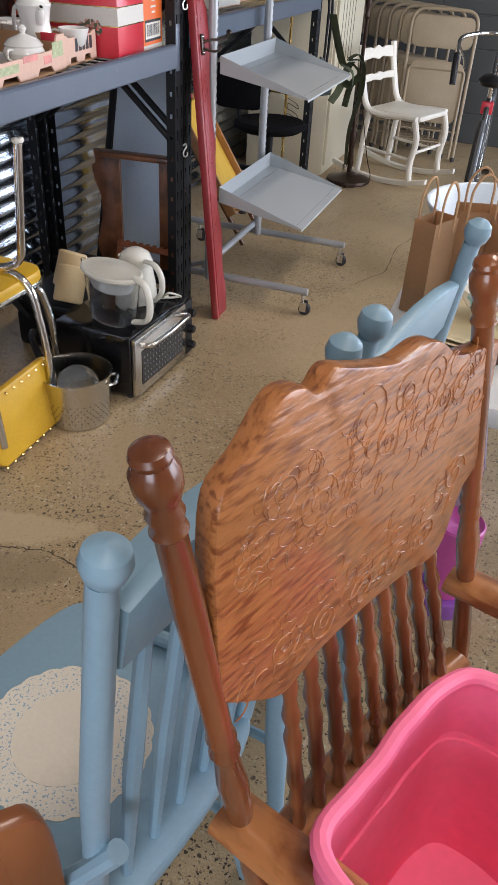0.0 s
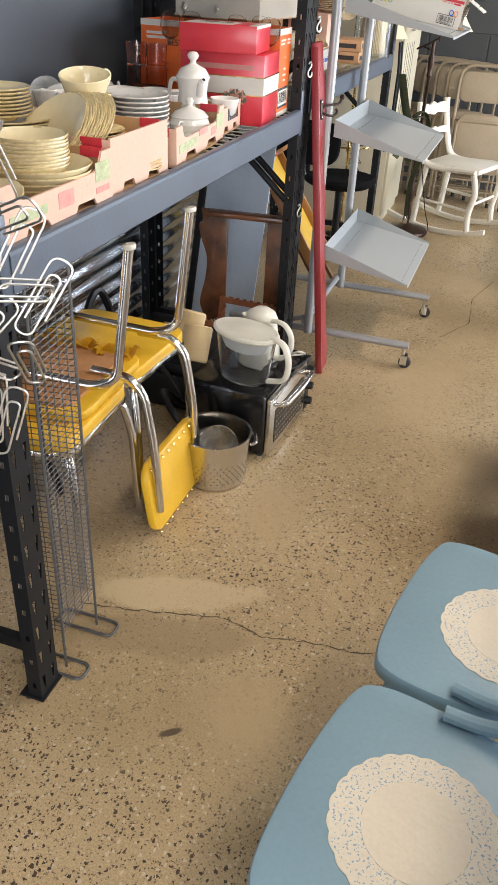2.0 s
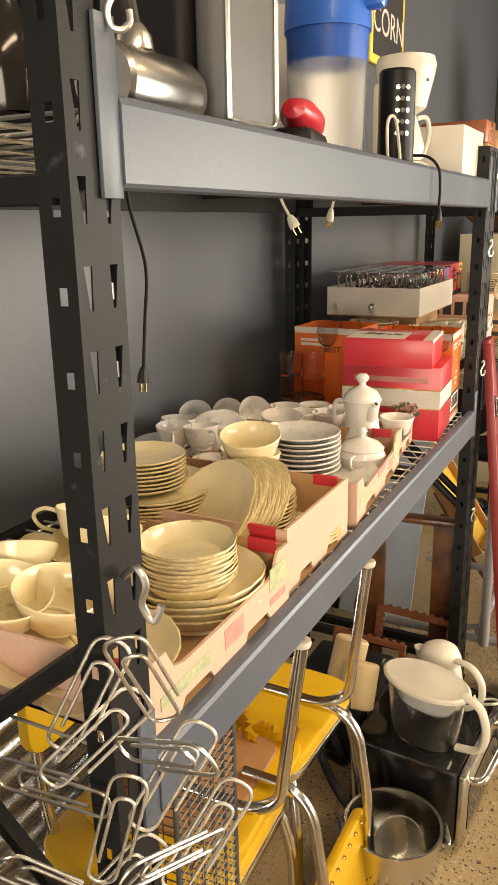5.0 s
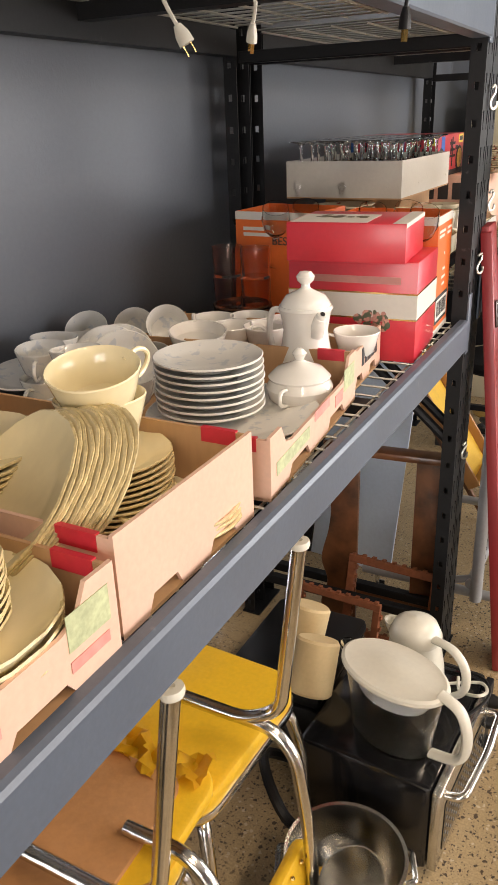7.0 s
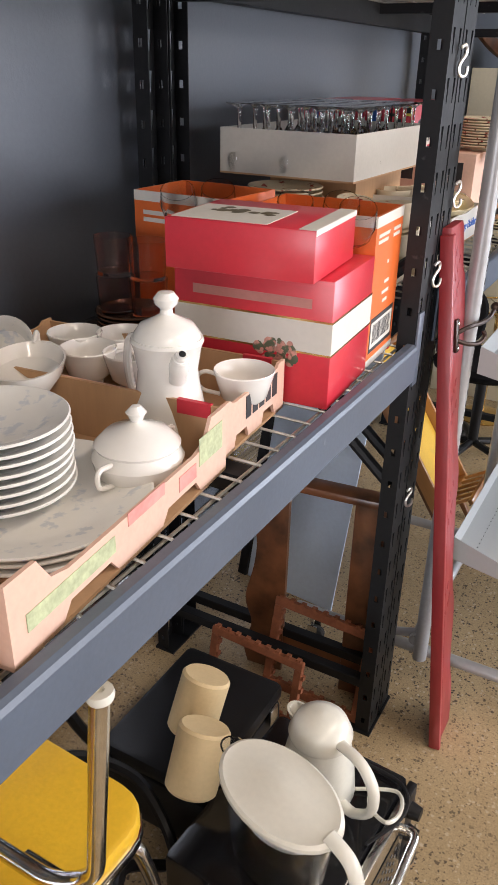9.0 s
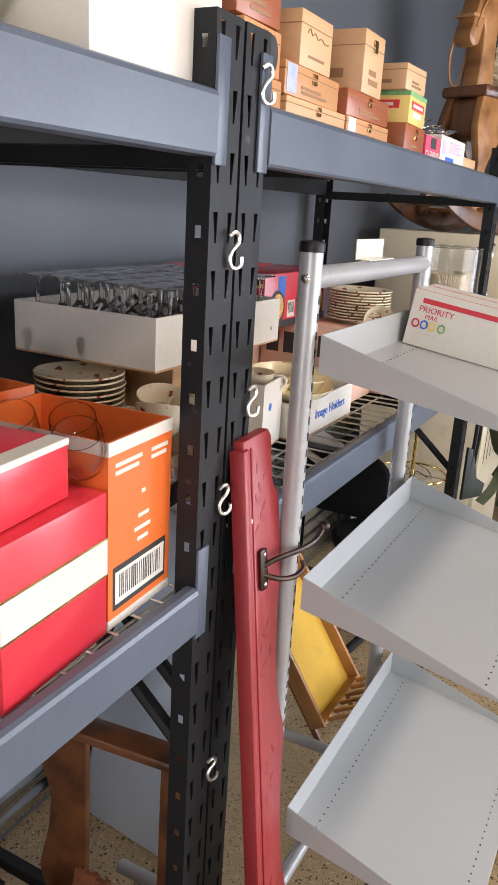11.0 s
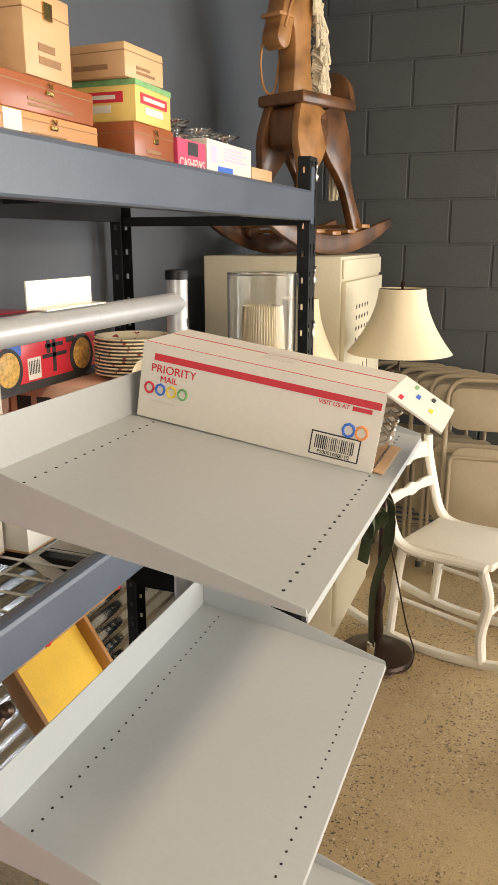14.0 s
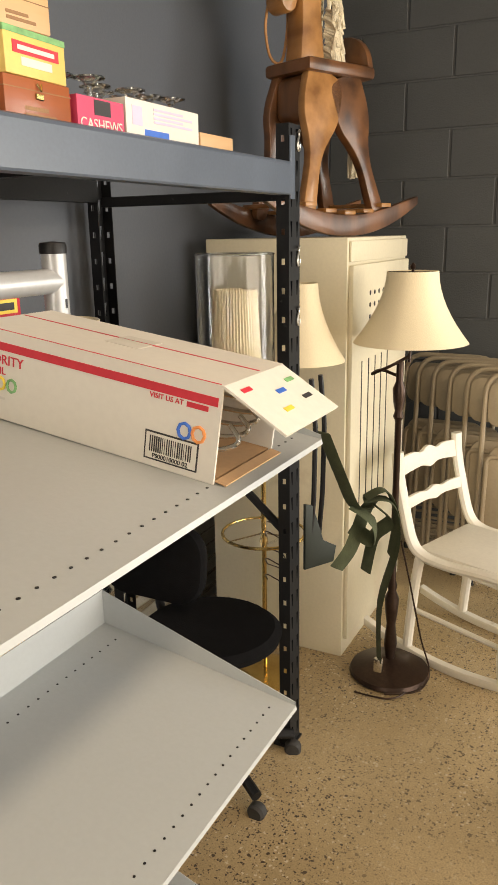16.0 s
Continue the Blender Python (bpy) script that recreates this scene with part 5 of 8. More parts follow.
part("crank", tubem([(0.0, -0.02, 0.04), (0.0, -0.03, 0.075), (0.0, -0.045, 0.13)], 0.009, 10, 0.01), M_RUBBER, gr)
part("neck", lathem([(0.022, 0.036), (0.020, 0.050), (0.012, 0.062), (0, 0.064)], 18, m=pose(0, -0.025, 0)), M_STEEL, gr)

to = thing("toaster", pose(-0.195, 0.490, DT), "dark toaster with a pale steel end plate", "toaster")
part("body", boxm(-0.20, 0.12, -0.100, 0.068, 0.0, 0.270, bevel=0.025, seg=3), M_BLACK, to)
part("end_plate", boxm(0.118, 0.160, -0.092, 0.072, 0.008, 0.260, bevel=0.018, seg=3), mat("pale_grey_enamel", (0.10, 0.105, 0.11), 0.5, 0.0, 0.05, 4, 90), to, "pale grey steel end plate")
part("end_trim", tubem([(0.161, -0.078, 0.020), (0.161, 0.058, 0.020), (0.161, 0.058, 0.248), (0.161, -0.078, 0.248), (0.161, -0.078, 0.020)], 0.004, 8, 0.02), M_STEEL, to)

hm = thing("hand_mixer", pose(-0.075, 0.735, DT, 0, 0, 12), "small red and black hand appliance", "hand mixer")
part("body", lathem([(0, -0.075), (0.018, -0.07), (0.030, -0.03), (0.032, 0.03), (0.024, 0.07), (0, 0.078)], 22, m=pose(0, 0, 0.055, -96), sy=0.8), M_REDBOX, hm)
part("base", boxm(-0.032, 0.032, -0.085, 0.06, 0.0, 0.035, bevel=0.01), M_BLACK, hm)

pi = thing("drink_pitcher", pose(-0.155, 1.045, DT), "tall clear plastic pitcher with a blue lid", "pitcher")
part("jug", lathem([(0, 0), (0.070, 0), (0.074, 0.006), (0.080, 0.255), (0.077, 0.255), (0.071, 0.010), (0, 0.008)], 36), glass("frosted_plastic", (0.95, 0.96, 0.97), 0.35, 1.2), pi)
part("lid", lathem([(0.0, 0.335), (0.070, 0.335), (0.080, 0.325), (0.084, 0.260), (0.084, 0.245), (0.078, 0.245), (0.078, 0.19), (0, 0.19)], 36), mat("blue_plastic", (0.02, 0.16, 0.66), 0.25, 0, 0.05, 5, 90), pi, "blue plastic lid")
part("spout", boxm(0.060, 0.115, -0.02, 0.02, 0.275, 0.325, bevel=0.012), bpy.data.materials["blue_plastic"], pi)
wb = carton("white_carton", -0.47, -0.29, 1.27, 1.50, DT, 2.10, M_WHITECARD, "tall plain white carton", "box")

cm = thing("iced_tea_maker", pose(-0.165, 1.62, DT), "white plastic drink maker with an hourglass body", "coffee maker")
part("base", lathem([(0, 0), (0.075, 0), (0.078, 0.010), (0.070, 0.035), (0.050, 0.045), (0, 0.045)], 28, sy=0.9), M_WHITEPL, cm)
part("column", boxm(-0.075, -0.02, -0.045, 0.045, 0.03, 0.24, bevel=0.015), M_WHITEPL, cm)
part("head", lathem([(0.030, 0.160), (0.055, 0.175), (0.072, 0.245), (0.078, 0.275), (0.072, 0.295), (0.03, 0.305), (0, 0.305)], 30), M_WHITEPL, cm)
part("script", boxm(0.0655, 0.0665, -0.03, 0.03, 0.232, 0.240), M_INK, cm)
part("carafe", lathem([(0, 0.046), (0.045, 0.048), (0.055, 0.08), (0.040, 0.13), (0.030, 0.158), (0, 0.158)], 26), M_WHITEPL, cm)
part("handle", tubem([(0.02, 0.045, 0.155), (0.035, 0.10, 0.165), (0.04, 0.115, 0.12), (0.03, 0.085, 0.06), (0.02, 0.05, 0.055)], 0.0065, 10, 0.025), M_WHITEPL, cm)
gt2 = thing("perforated_canister", pose(-0.062, 1.205, DT), "tall black perforated metal canister", "canister")
part("body", lathem([(0, 0), (0.036, 0), (0.038, 0.004), (0.038, 0.19), (0.034, 0.195), (0, 0.195)], 28), M_BLACK, gt2)
bm = bmesh.new()
for i in range(5):
    for j in range(3):
        a = radians(-70 + j * 16)
        lathe(bm, [(0, 0.001), (0.005, 0.0008), (0.005, 0), (0, 0)], 8, m=Matrix.Translation((0.0382 * math.cos(a), 0.0382 * math.sin(a), 0.07 + i * 0.022)) @ pose(0, 0, 0, 0, 90, math.degrees(a)))
part("perforation", bm, M_STEEL, gt2)
part("handle", tubem([(0.01, 0.038, 0.15), (0.015, 0.068, 0.15), (0.015, 0.07, 0.05), (0.01, 0.038, 0.05)], 0.006, 8, 0.015), M_BLACK, gt2)


def cord(pts, material, label, r=0.0032, plug=None):
    c = thing("power_cord", Matrix(), label, "power cord")
    part("cable", tubem(curve_pts(pts, 6), r, 7), material, c)
    if plug:
        p, d = Vector(pts[-1]), (Vector(pts[-1]) - Vector(pts[-2])).normalized()
        m = Matrix.Translation(p) @ d.to_track_quat('Z', 'Y').to_matrix().to_4x4()
        k = part("plug", lathem([(0, -0.004), (0.006, -0.002), (0.011, 0.012), (0.012, 0.026), (0, 0.027)], 12, sx=0.75, m=m), material, c)
        for s in (-0.006, 0.006):
            part("prong", boxm(-0.003, 0.003, s - 0.0008, s + 0.0008, 0.026, 0.042, m=m), M_BRASS, k)
    return c


cord([(-0.06, 1.25, DT + 0.03), (-0.01, 1.26, 1.76), (0.018, 1.262, 1.735), (0.024, 1.262, 1.69), (0.022, 1.265, 1.652)], M_BLACK, "black cord and plug hanging over the beam", plug=True)
cord([(-0.02, 1.02, DT + 0.004), (-0.01, 0.98, 1.80), (-0.02, 1.06, 1.815), (-0.03, 1.13, 1.76), (-0.02, 1.10, DT + 0.004)], M_WHITEPL, "white cord looped on the shelf edge")
cord([(-0.30, 1.10, 1.735), (-0.292, 1.106, 1.70), (-0.283, 1.112, 1.67), (-0.268, 1.118, 1.640)], M_WHITEPL, "white cord and plug hanging under the shelf", plug=True)
cord([(-0.27, 1.26, 1.735), (-0.25, 1.28, 1.71), (-0.235, 1.30, 1.69), (-0.245, 1.31, 1.655)], M_WHITEPL, "white cord and plug hanging under the shelf", plug=True)
cord([(-0.300, 0.555, 1.735), (-0.318, 0.590, 1.66), (-0.318, 0.628, 1.56), (-0.328, 0.632, 1.47), (-0.330, 0.622, 1.385)], M_BLACK, "black cord and plug hanging by the wall", plug=True)
wx = carton("white_carton", -0.27, -0.033, 1.735, 2.002, DT, 1.872, M_WHITECARD, "plain white carton with a creased edge", "box")
carton("pale_carton", -0.60, -0.36, 0.12, 0.26, DT, 2.06, M_WHITECARD, "tall pale carton beside dark appliances", "box")
k = thing("coffee_maker", pose(-0.42, 0.40, DT), "black coffee maker standing on a wire shelf", "coffee maker")
part("base", boxm(-0.11, 0.10, -0.10, 0.10, 0, 0.045, bevel=0.015, seg=3), M_BLACK, k)
part("column", boxm(-0.11, -0.02, -0.095, 0.095, 0.046, 0.22, bevel=0.015, seg=3), M_BLACK, k)
part("brew_head", boxm(-0.11, 0.10, -0.10, 0.10, 0.215, 0.31, bevel=0.02, seg=3), M_BLACK, k)
part("carafe", lathem([(0, 0.047), (0.055, 0.047), (0.064, 0.09), (0.058, 0.15), (0.040, 0.185), (0.042, 0.20), (0, 0.20)], 24, m=pose(0.045, 0, 0)), mat("dark_carafe_glass", (0.02, 0.018, 0.016), 0.08, 0, 0.1, 5, 60), k)
sg = thing("wall_sign", pose(-0.69, 3.10, 2.44), "black and yellow framed sign lettered CORN", "sign")
part("frame", boxm(-0.008, 0.012, -0.24, 0.24, -0.17, 0.19, bevel=0.004), M_YELLOWINK, sg)
part("panel", boxm(0.012, 0.014, -0.205, 0.205, -0.135, 0.155), M_INK, sg)
words("CORN", 0.15, M_WHITECARD, sg, plane_on(0.0146, 0, 0.0, '+x'))
st = structure("trim_strip", boxm(WX, WX + 0.004, 0.985, 1.036, 1.20, 1.712), mat("worn_silver_tape", (0.55, 0.57, 0.60), 0.4, 0.6, 0.3, 30, 90, second=(0.2, 0.21, 0.24), second_scale=60, second_at=(0.5, 0.6), stretch=(1, 1, 0.3)), "worn silver strip down the wall")

# ---------------------------------------------------------------- under the first rack
def rounded_slab(w, d, h, r, bevel=0.008):
    out = []
    for cx, cy, a0 in ((w / 2 - r, d / 2 - r, 0), (-w / 2 + r, d / 2 - r, 90), (-w / 2 + r, -d / 2 + r, 180), (w / 2 - r, -d / 2 + r, 270)):
        for i in range(6):
            a = radians(a0 + i * 18)
            out.append((cx + r * math.cos(a), cy + r * math.sin(a)))
    return prismm(out, h, bevel=bevel)


def diner_chair(m, label, back=True):
    c = thing("diner_chair", m, label, "chair", "yellow diner chairs")
    part("seat", rounded_slab(0.40, 0.39, 0.045, 0.07, 0.012), M_YELLOW, c, at=pose(0, 0, 0.445))
    part("seat_trim", rounded_slab(0.408, 0.398, 0.020, 0.074, 0.003), M_CHROME, c, "chrome seat band", at=pose(0, 0, 0.425))
    for s in (-1, 1):
        part("leg", tubem([(0.155, s * 0.13, 0.41), (0.185, s * 0.155, 0.40), (0.205, s * 0.172, 0.30), (0.215, s * 0.180, 0.0)], 0.0125, 12, 0.05), M_CHROME, c)
        part("leg", tubem([(-0.15, s * 0.13, 0.41), (-0.18, s * 0.155, 0.36), (-0.215, s * 0.170, 0.0)], 0.0125, 12, 0.05), M_CHROME, c)
    if back:
        part("back_post", tubem([(-0.17, -0.14, 0.41), (-0.20, -0.14, 0.55), (-0.22, -0.13, 0.82), (-0.22, 0.13, 0.82), (-0.20, 0.14, 0.55), (-0.17, 0.14, 0.41)], 0.0125, 12, 0.06), M_CHROME, c)
        part("backrest", rounded_slab(0.34, 0.20, 0.03, 0.05, 0.010), M_YELLOW, c, at=pose(-0.205, 0, 0.74, 90, 0, 90))
    return c


diner_chair(pose(-0.315, 0.600, 0, 0, 0, 2), "yellow vinyl diner chair with worn chrome legs")
diner_chair(pose(-0.325, 1.020, 0, 0, 0, -3), "yellow vinyl diner chair with worn chrome legs", back=False)
ic = thing("diner_chair", pose(0, 0, 0), "upturned yellow diner chair, bare board underside and chrome legs", "chair", "yellow diner chairs")
part("seat", rounded_slab(0.36, 0.40, 0.030, 0.06, 0.010), M_YELLOW, ic, at=pose(-0.30, 0.695, 0.485, 0, 0, 2))
part("seat_board", rounded_slab(0.30, 0.33, 0.012, 0.04, 0.003), M_TANBOARD, ic, "bare tan board underside", at=pose(-0.315, 0.680, 0.503, 0, 0, 2))
bm = bmesh.new()
random.seed(4)
rows_ = []
for j in range(7):
    rows_.append([(-0.46 + i * 0.0145 + random.uniform(-0.004, 0.004), 0.828 + j * 0.011 + random.uniform(-0.005, 0.005) + 0.012 * math.sin(i * 0.7), 0.503 + random.uniform(0.0, 0.016) + 0.010 * math.sin(i * 1.3 + j)) for i in range(23)])
ring_strip(bm, rows_, closed=False, cap=False)
bmesh.ops.solidify(bm, geom=bm.faces[:], thickness=0.002)
part("torn_vinyl", bm, M_YELLOW, ic, "crumpled torn yellow vinyl")
for y0, y1, ya in ((1.004, 1.012, 0.99), (0.638, 0.628, 0.61)):
    lg = part("leg", tubem([(-0.033, y0, 0.902), (-0.075, y1, 0.555), (-0.13, ya, 0.530), (-0.44, ya, 0.535), (-0.49, ya, 0.57), (-0.52, ya, 0.86)], 0.0125, 14, 0.06), M_CHROME, ic)
    part("foot_cap", lathem([(0, -0.006), (0.015, -0.006), (0.017, 0.0), (0.016, 0.006), (0.006, 0.007), (0.005, 0.002), (0, 0.002)], 16, m=pose(-0.032, y0, 0.906, 0, -6)), M_WHITEPL, lg, "cream plastic glide")
for yy in (0.72, 1.005):
    part("back_post", tubem([(-0.20, yy, 0.515), (-0.09, yy, 0.515), (-0.045, yy, 0.47), (-0.018, yy, 0.30), (-0.004, yy, 0.09)], 0.0125, 12, 0.05), M_CHROME, ic)
bp_ = part("backrest", rounded_slab(0.36, 0.235, 0.028, 0.05, 0.010), M_YELLOW, ic, at=pose(-0.030, 0.870, 0.128, 82, 0, 90))
STUD = mesh_of("stud", lathem([(0, -0.005), (0.0035, -0.0035), (0.005, 0), (0.0035, 0.0035), (0, 0.005)], 8), M_BRASS)
for i in range(9):
    for zz in (0.02, 0.232):
        part("stud", STUD, None, ic, at=Matrix.Translation((-0.012 - (0.128 - zz) * 0.14 * -1, 0.715 + i * 0.039, zz)))

ov = thing("toaster_oven", pose(0.03, 1.455, 0.0, 0, 0, -4), "black toaster oven with a steel-framed glass door", "toaster oven")
part("body", boxm(-0.17, 0.135, -0.205, 0.205, 0.012, 0.245, bevel=0.012), mat("glossy_black_enamel", (0.008, 0.008, 0.009), 0.14, 0, 0.2, 6, 90, rough_var=0.05), ov)
dr = part("door", boxm(0.136, 0.156, -0.205, 0.150, 0.020, 0.238, bevel=0.004), M_STEEL, ov, "steel oven door")
part("glass_pane", boxm(0.1565, 0.158, -0.170, 0.120, 0.055, 0.185), mat("dark_oven_glass", (0.02, 0.02, 0.02), 0.08, 0, 0.1, 5, 60), dr)
bm = bmesh.new()
for i in range(14):
    for j in range(5):
        lathe(bm, [(0, 0.001), (0.004, 0.0008), (0.004, 0), (0, 0)], 6, m=pose(0.1582, -0.155 + i * 0.020, 0.07 + j * 0.022, 0, 90))
part("mesh_dot", bm, mat("grey_dot", (0.2, 0.2, 0.2), 0.4, 0.3), dr)["kind"] = "stuff"
part("door_handle", tubem([(0.152, -0.165, 0.205), (0.192, -0.165, 0.215), (0.200, -0.02, 0.217), (0.192, 0.115, 0.215), (0.152, 0.115, 0.205)], 0.0095, 12, 0.03), M_CHROME, dr, "curved chrome handle")
part("control_panel", boxm(0.136, 0.154, 0.152, 0.205, 0.020, 0.238, bevel=0.003), M_BLACK, ov)
for zz in (0.06, 0.125, 0.19):
    part("knob", lathem([(0, 0.024), (0.014, 0.023), (0.018, 0.0), (0, 0)], 16, m=pose(0.154, 0.178, zz, 0, 90)), M_BLACK, ov)
for sx in (-0.14, 0.11):
    for sy in (-0.18, 0.18):
        part("foot", lathem([(0, 0), (0.014, 0), (0.016, 0.013), (0, 0.013)], 12, m=pose(sx, sy, 0)), M_RUBBER, ov)

co = thing("stock_pot", pose(0.026, 1.085, 0) @ Matrix.Diagonal((1.2, 1.2, 0.98, 1)), "stainless colander pot with holes and loop handles", "cooking pot")
part("pot", lathem([(0, 0), (0.080, 0), (0.089, 0.006), (0.098, 0.172), (0.102, 0.175), (0.102, 0.180), (0.096, 0.179), (0.087, 0.010), (0, 0.006)], 40), M_STEEL, co)
bm = bmesh.new()
for j in range(6):
    for i in range(34):
        a = 2 * math.pi * (i + 0.5 * (j % 2)) / 34
        r = 0.0895 + 0.0080 * (0.03 + j * 0.013) / 0.165
        lathe(bm, [(0, 0.0006), (0.0017, 0.0005), (0.0017, 0), (0, 0)], 6, m=Matrix.Translation((r * math.cos(a), r * math.sin(a), 0.03 + j * 0.013)) @ pose(0, 0, 0, 0, 90, math.degrees(a)))
part("drain_hole", bm, M_BLACK, co)["kind"] = "stuff"
for s in (0.4, 0.4 + math.pi):
    c_, n_ = math.cos(s), math.sin(s)
    part("handle", tubem([(0.096 * c_ - 0.03 * n_, 0.096 * n_ + 0.03 * c_, 0.145), (0.112 * c_ - 0.028 * n_, 0.112 * n_ + 0.028 * c_, 0.15), (0.112 * c_ + 0.028 * n_, 0.112 * n_ - 0.028 * c_, 0.15), (0.096 * c_ + 0.03 * n_, 0.096 * n_ - 0.03 * c_, 0.145)], 0.005, 8, 0.015), M_STEEL, co)
sp = thing("saucepan", pose(0.026, 1.085, 0.115, 62, 8, 40) @ Matrix.Scale(1.25, 4), "small steel saucepan resting inside the pot", "saucepan")
part("pan", lathem([(0, -0.03), (0.052, -0.03), (0.056, 0.03), (0.054, 0.03), (0.050, -0.026), (0, -0.026)], 32), M_STEEL, sp)
part("base", lathem([(0, -0.034), (0.050, -0.034), (0.050, -0.0305), (0, -0.0305)], 32), M_BLACK, sp)

jg = thing("water_filter_jug", pose(0.030, 1.352, 0.247, 0, 0, -20) @ Matrix.Diagonal((1, 1, 0.90, 1)), "white and clear plastic water filter jug", "jug")
part("jug", lathem([(0, 0), (0.070, 0), (0.076, 0.008), (0.088, 0.150), (0.092, 0.195), (0.089, 0.195), (0.085, 0.15), (0.072, 0.012), (0, 0.010)], 36, sx=1.30, sy=0.82), M_PLASTIC_CLEAR, jg)
part("funnel", lathem([(0.0, 0.120), (0.050, 0.122), (0.066, 0.130), (0.080, 0.165), (0.086, 0.19), (0.0, 0.19)], 32, sx=1.25, sy=0.80), mat("misty_plastic", (0.72, 0.74, 0.74), 0.3, 0, 0.04, 4, 60), jg)
part("lid", lathem([(0.094, 0.186), (0.0975, 0.192), (0.0965, 0.200), (0.091, 0.205), (0.080, 0.203), (0.04, 0.212), (0, 0.215)], 36, sx=1.34, sy=0.84), M_WHITEPL, jg)
part("spout", lathem([(0.010, 0.165), (0.018, 0.178), (0.024, 0.200), (0.021, 0.200), (0.008, 0.168)], 18, m=pose(-0.118, 0, 0), sx=1.3, cap=False), M_PLASTIC_CLEAR, jg)
part("handle", tubem([(0.115, 0, 0.205), (0.165, 0, 0.195), (0.188, 0, 0.13), (0.178, 0, 0.05), (0.105, 0, 0.025)], 0.014, 12, 0.05, flat=0.7), M_WHITEPL, jg)
ke = thing("electric_kettle", pose(0.025, 1.535, 0.247, 0, 0, -25) @ Matrix.Diagonal((1, 1, 0.78, 1)), "white plastic electric kettle with a looped handle", "kettle")
part("body", lathem([(0, 0), (0.072, 0), (0.076, 0.01), (0.070, 0.09), (0.060, 0.16), (0.058, 0.18), (0, 0.18)], 36), M_WHITEPL, ke)
part("lid", lathem([(0.060, 0.178), (0.062, 0.190), (0.050, 0.225), (0.025, 0.245), (0, 0.248)], 36), M_WHITEPL, ke)
part("handle", tubem([(0.05, 0, 0.205), (0.11, 0, 0.215), (0.148, 0, 0.17), (0.150, 0, 0.09), (0.10, 0, 0.03), (0.07, 0, 0.03)], 0.012, 12, 0.05, flat=0.8), M_WHITEPL, ke)
part("spout", lathem([(0.012, 0.145), (0.018, 0.165), (0.022, 0.188), (0.018, 0.188), (0.008, 0.150)], 18, m=pose(-0.062, 0, 0), sx=1.4, cap=False), M_WHITEPL, ke)
cord([(0.09, 1.56, 0.25), (0.17, 1.59, 0.26), (0.20, 1.52, 0.30), (0.19, 1.46, 0.33), (0.14, 1.52, 0.28), (0.12, 1.60, 0.25)], M_WHITEPL, "white kettle cord looped on the oven", 0.004)
cord([(0.16, 1.46, 0.252), (0.20, 1.55, 0.258), (0.17, 1.62, 0.252), (0.05, 1.63, 0.252)], M_BLACK, "black cord lying on the oven", 0.004)

# pale card lampshade tubes on a dark case, and what stands behind
cs = thing("storage_case", pose(-0.315, 1.62, 0), "black moulded case under the rack", "case")
part("body", boxm(-0.135, 0.135, -0.18, 0.18, 0.0, 0.150, bevel=0.02), M_BLACK, cs)
part("lid", boxm(-0.137, 0.137, -0.182, 0.182, 0.153, 0.20, bevel=0.018), M_BLACK, cs)
part("handle", tubem([(0.136, -0.06, 0.09), (0.16, -0.05, 0.09), (0.16, 0.05, 0.09), (0.136, 0.06, 0.09)], 0.007, 8, 0.015), M_BLACK, cs)
for sy in (-0.12, 0.12):
    part("latch", boxm(0.136, 0.144, sy - 0.018, sy + 0.018, 0.13, 0.175, bevel=0.003), M_STEEL, cs)
for x, y, rx, rz in ((-0.188, 1.432, -24, 30), (-0.268, 1.560, -20, 22)):
    k = solid("pillar_candle", lathem([(0, -0.064), (0.048, -0.064), (0.053, -0.058), (0.053, 0.062), (0.048, 0.068), (0, 0.066)], 32), mat("cream_card_tube", (0.68, 0.52, 0.29), 0.7, 0, 0.06, 5, 120, bump=0.1), pose(x, y, 0.300 if y < 1.5 else 0.295, rx, 14, rz), "short cream wax-coloured cylinder leaning on a dark case", "candle", "cream candles")
cord([(-0.05, 1.20, 0.03), (-0.12, 1.12, 0.16), (-0.22, 1.22, 0.20), (-0.20, 1.36, 0.08), (-0.32, 1.40, 0.2), (-0.42, 1.30, 0.30), (-0.50, 1.36, 0.04)], M_BLACK, "thick black hose heaped under the rack", 0.012)
cord([(-0.50, 1.10, 0.01), (-0.52, 1.18, 0.30), (-0.50, 1.30, 0.50), (-0.46, 1.42, 0.22), (-0.30, 1.48, 0.03)], M_BLACK, "thick black hose heaped under the rack", 0.014)
tri_ = thing("tripod", pose(-0.52, 0.78, 0), "black folded camera tripod leaning at the wall", "tripod")
for i in range(3):
    part("leg", tubem([(0.02 * i, 0.02 * i, 0.50), (0.14 * math.cos(2.1 * i), 0.14 * math.sin(2.1 * i), 0.01)], 0.012, 10), M_BLACK, tri_)
part("head", boxm(-0.03, 0.05, -0.03, 0.05, 0.48, 0.60, bevel=0.01), M_BLACK, tri_)
part("key_ring", tubem([(0.03 * math.cos(a * 0.524), 0.0, 0.66 + 0.03 * math.sin(a * 0.524)) for a in range(13)], 0.003, 6), M_BLACK, tri_)


def profile_plank(h=0.62, w=0.102):
    right = [(w * 0.5, 0), (w * 0.62, 0.06), (w * 0.42, 0.14), (w * 0.62, 0.22), (w * 0.40, 0.33), (w * 0.36, 0.42), (w * 0.62, 0.50), (w * 0.70, 0.555), (w * 0.55, 0.57), (w * 0.62, h)]
    pts = [tuple(p) for p in curve_pts([(a, b, 0) for a, b in right], 5)]
    pts = [(p[0], p[1]) for p in pts]
    return prismm(pts + [(-w * 0.5, h), (-w * 0.5, 0)], 0.018, bevel=0.003)


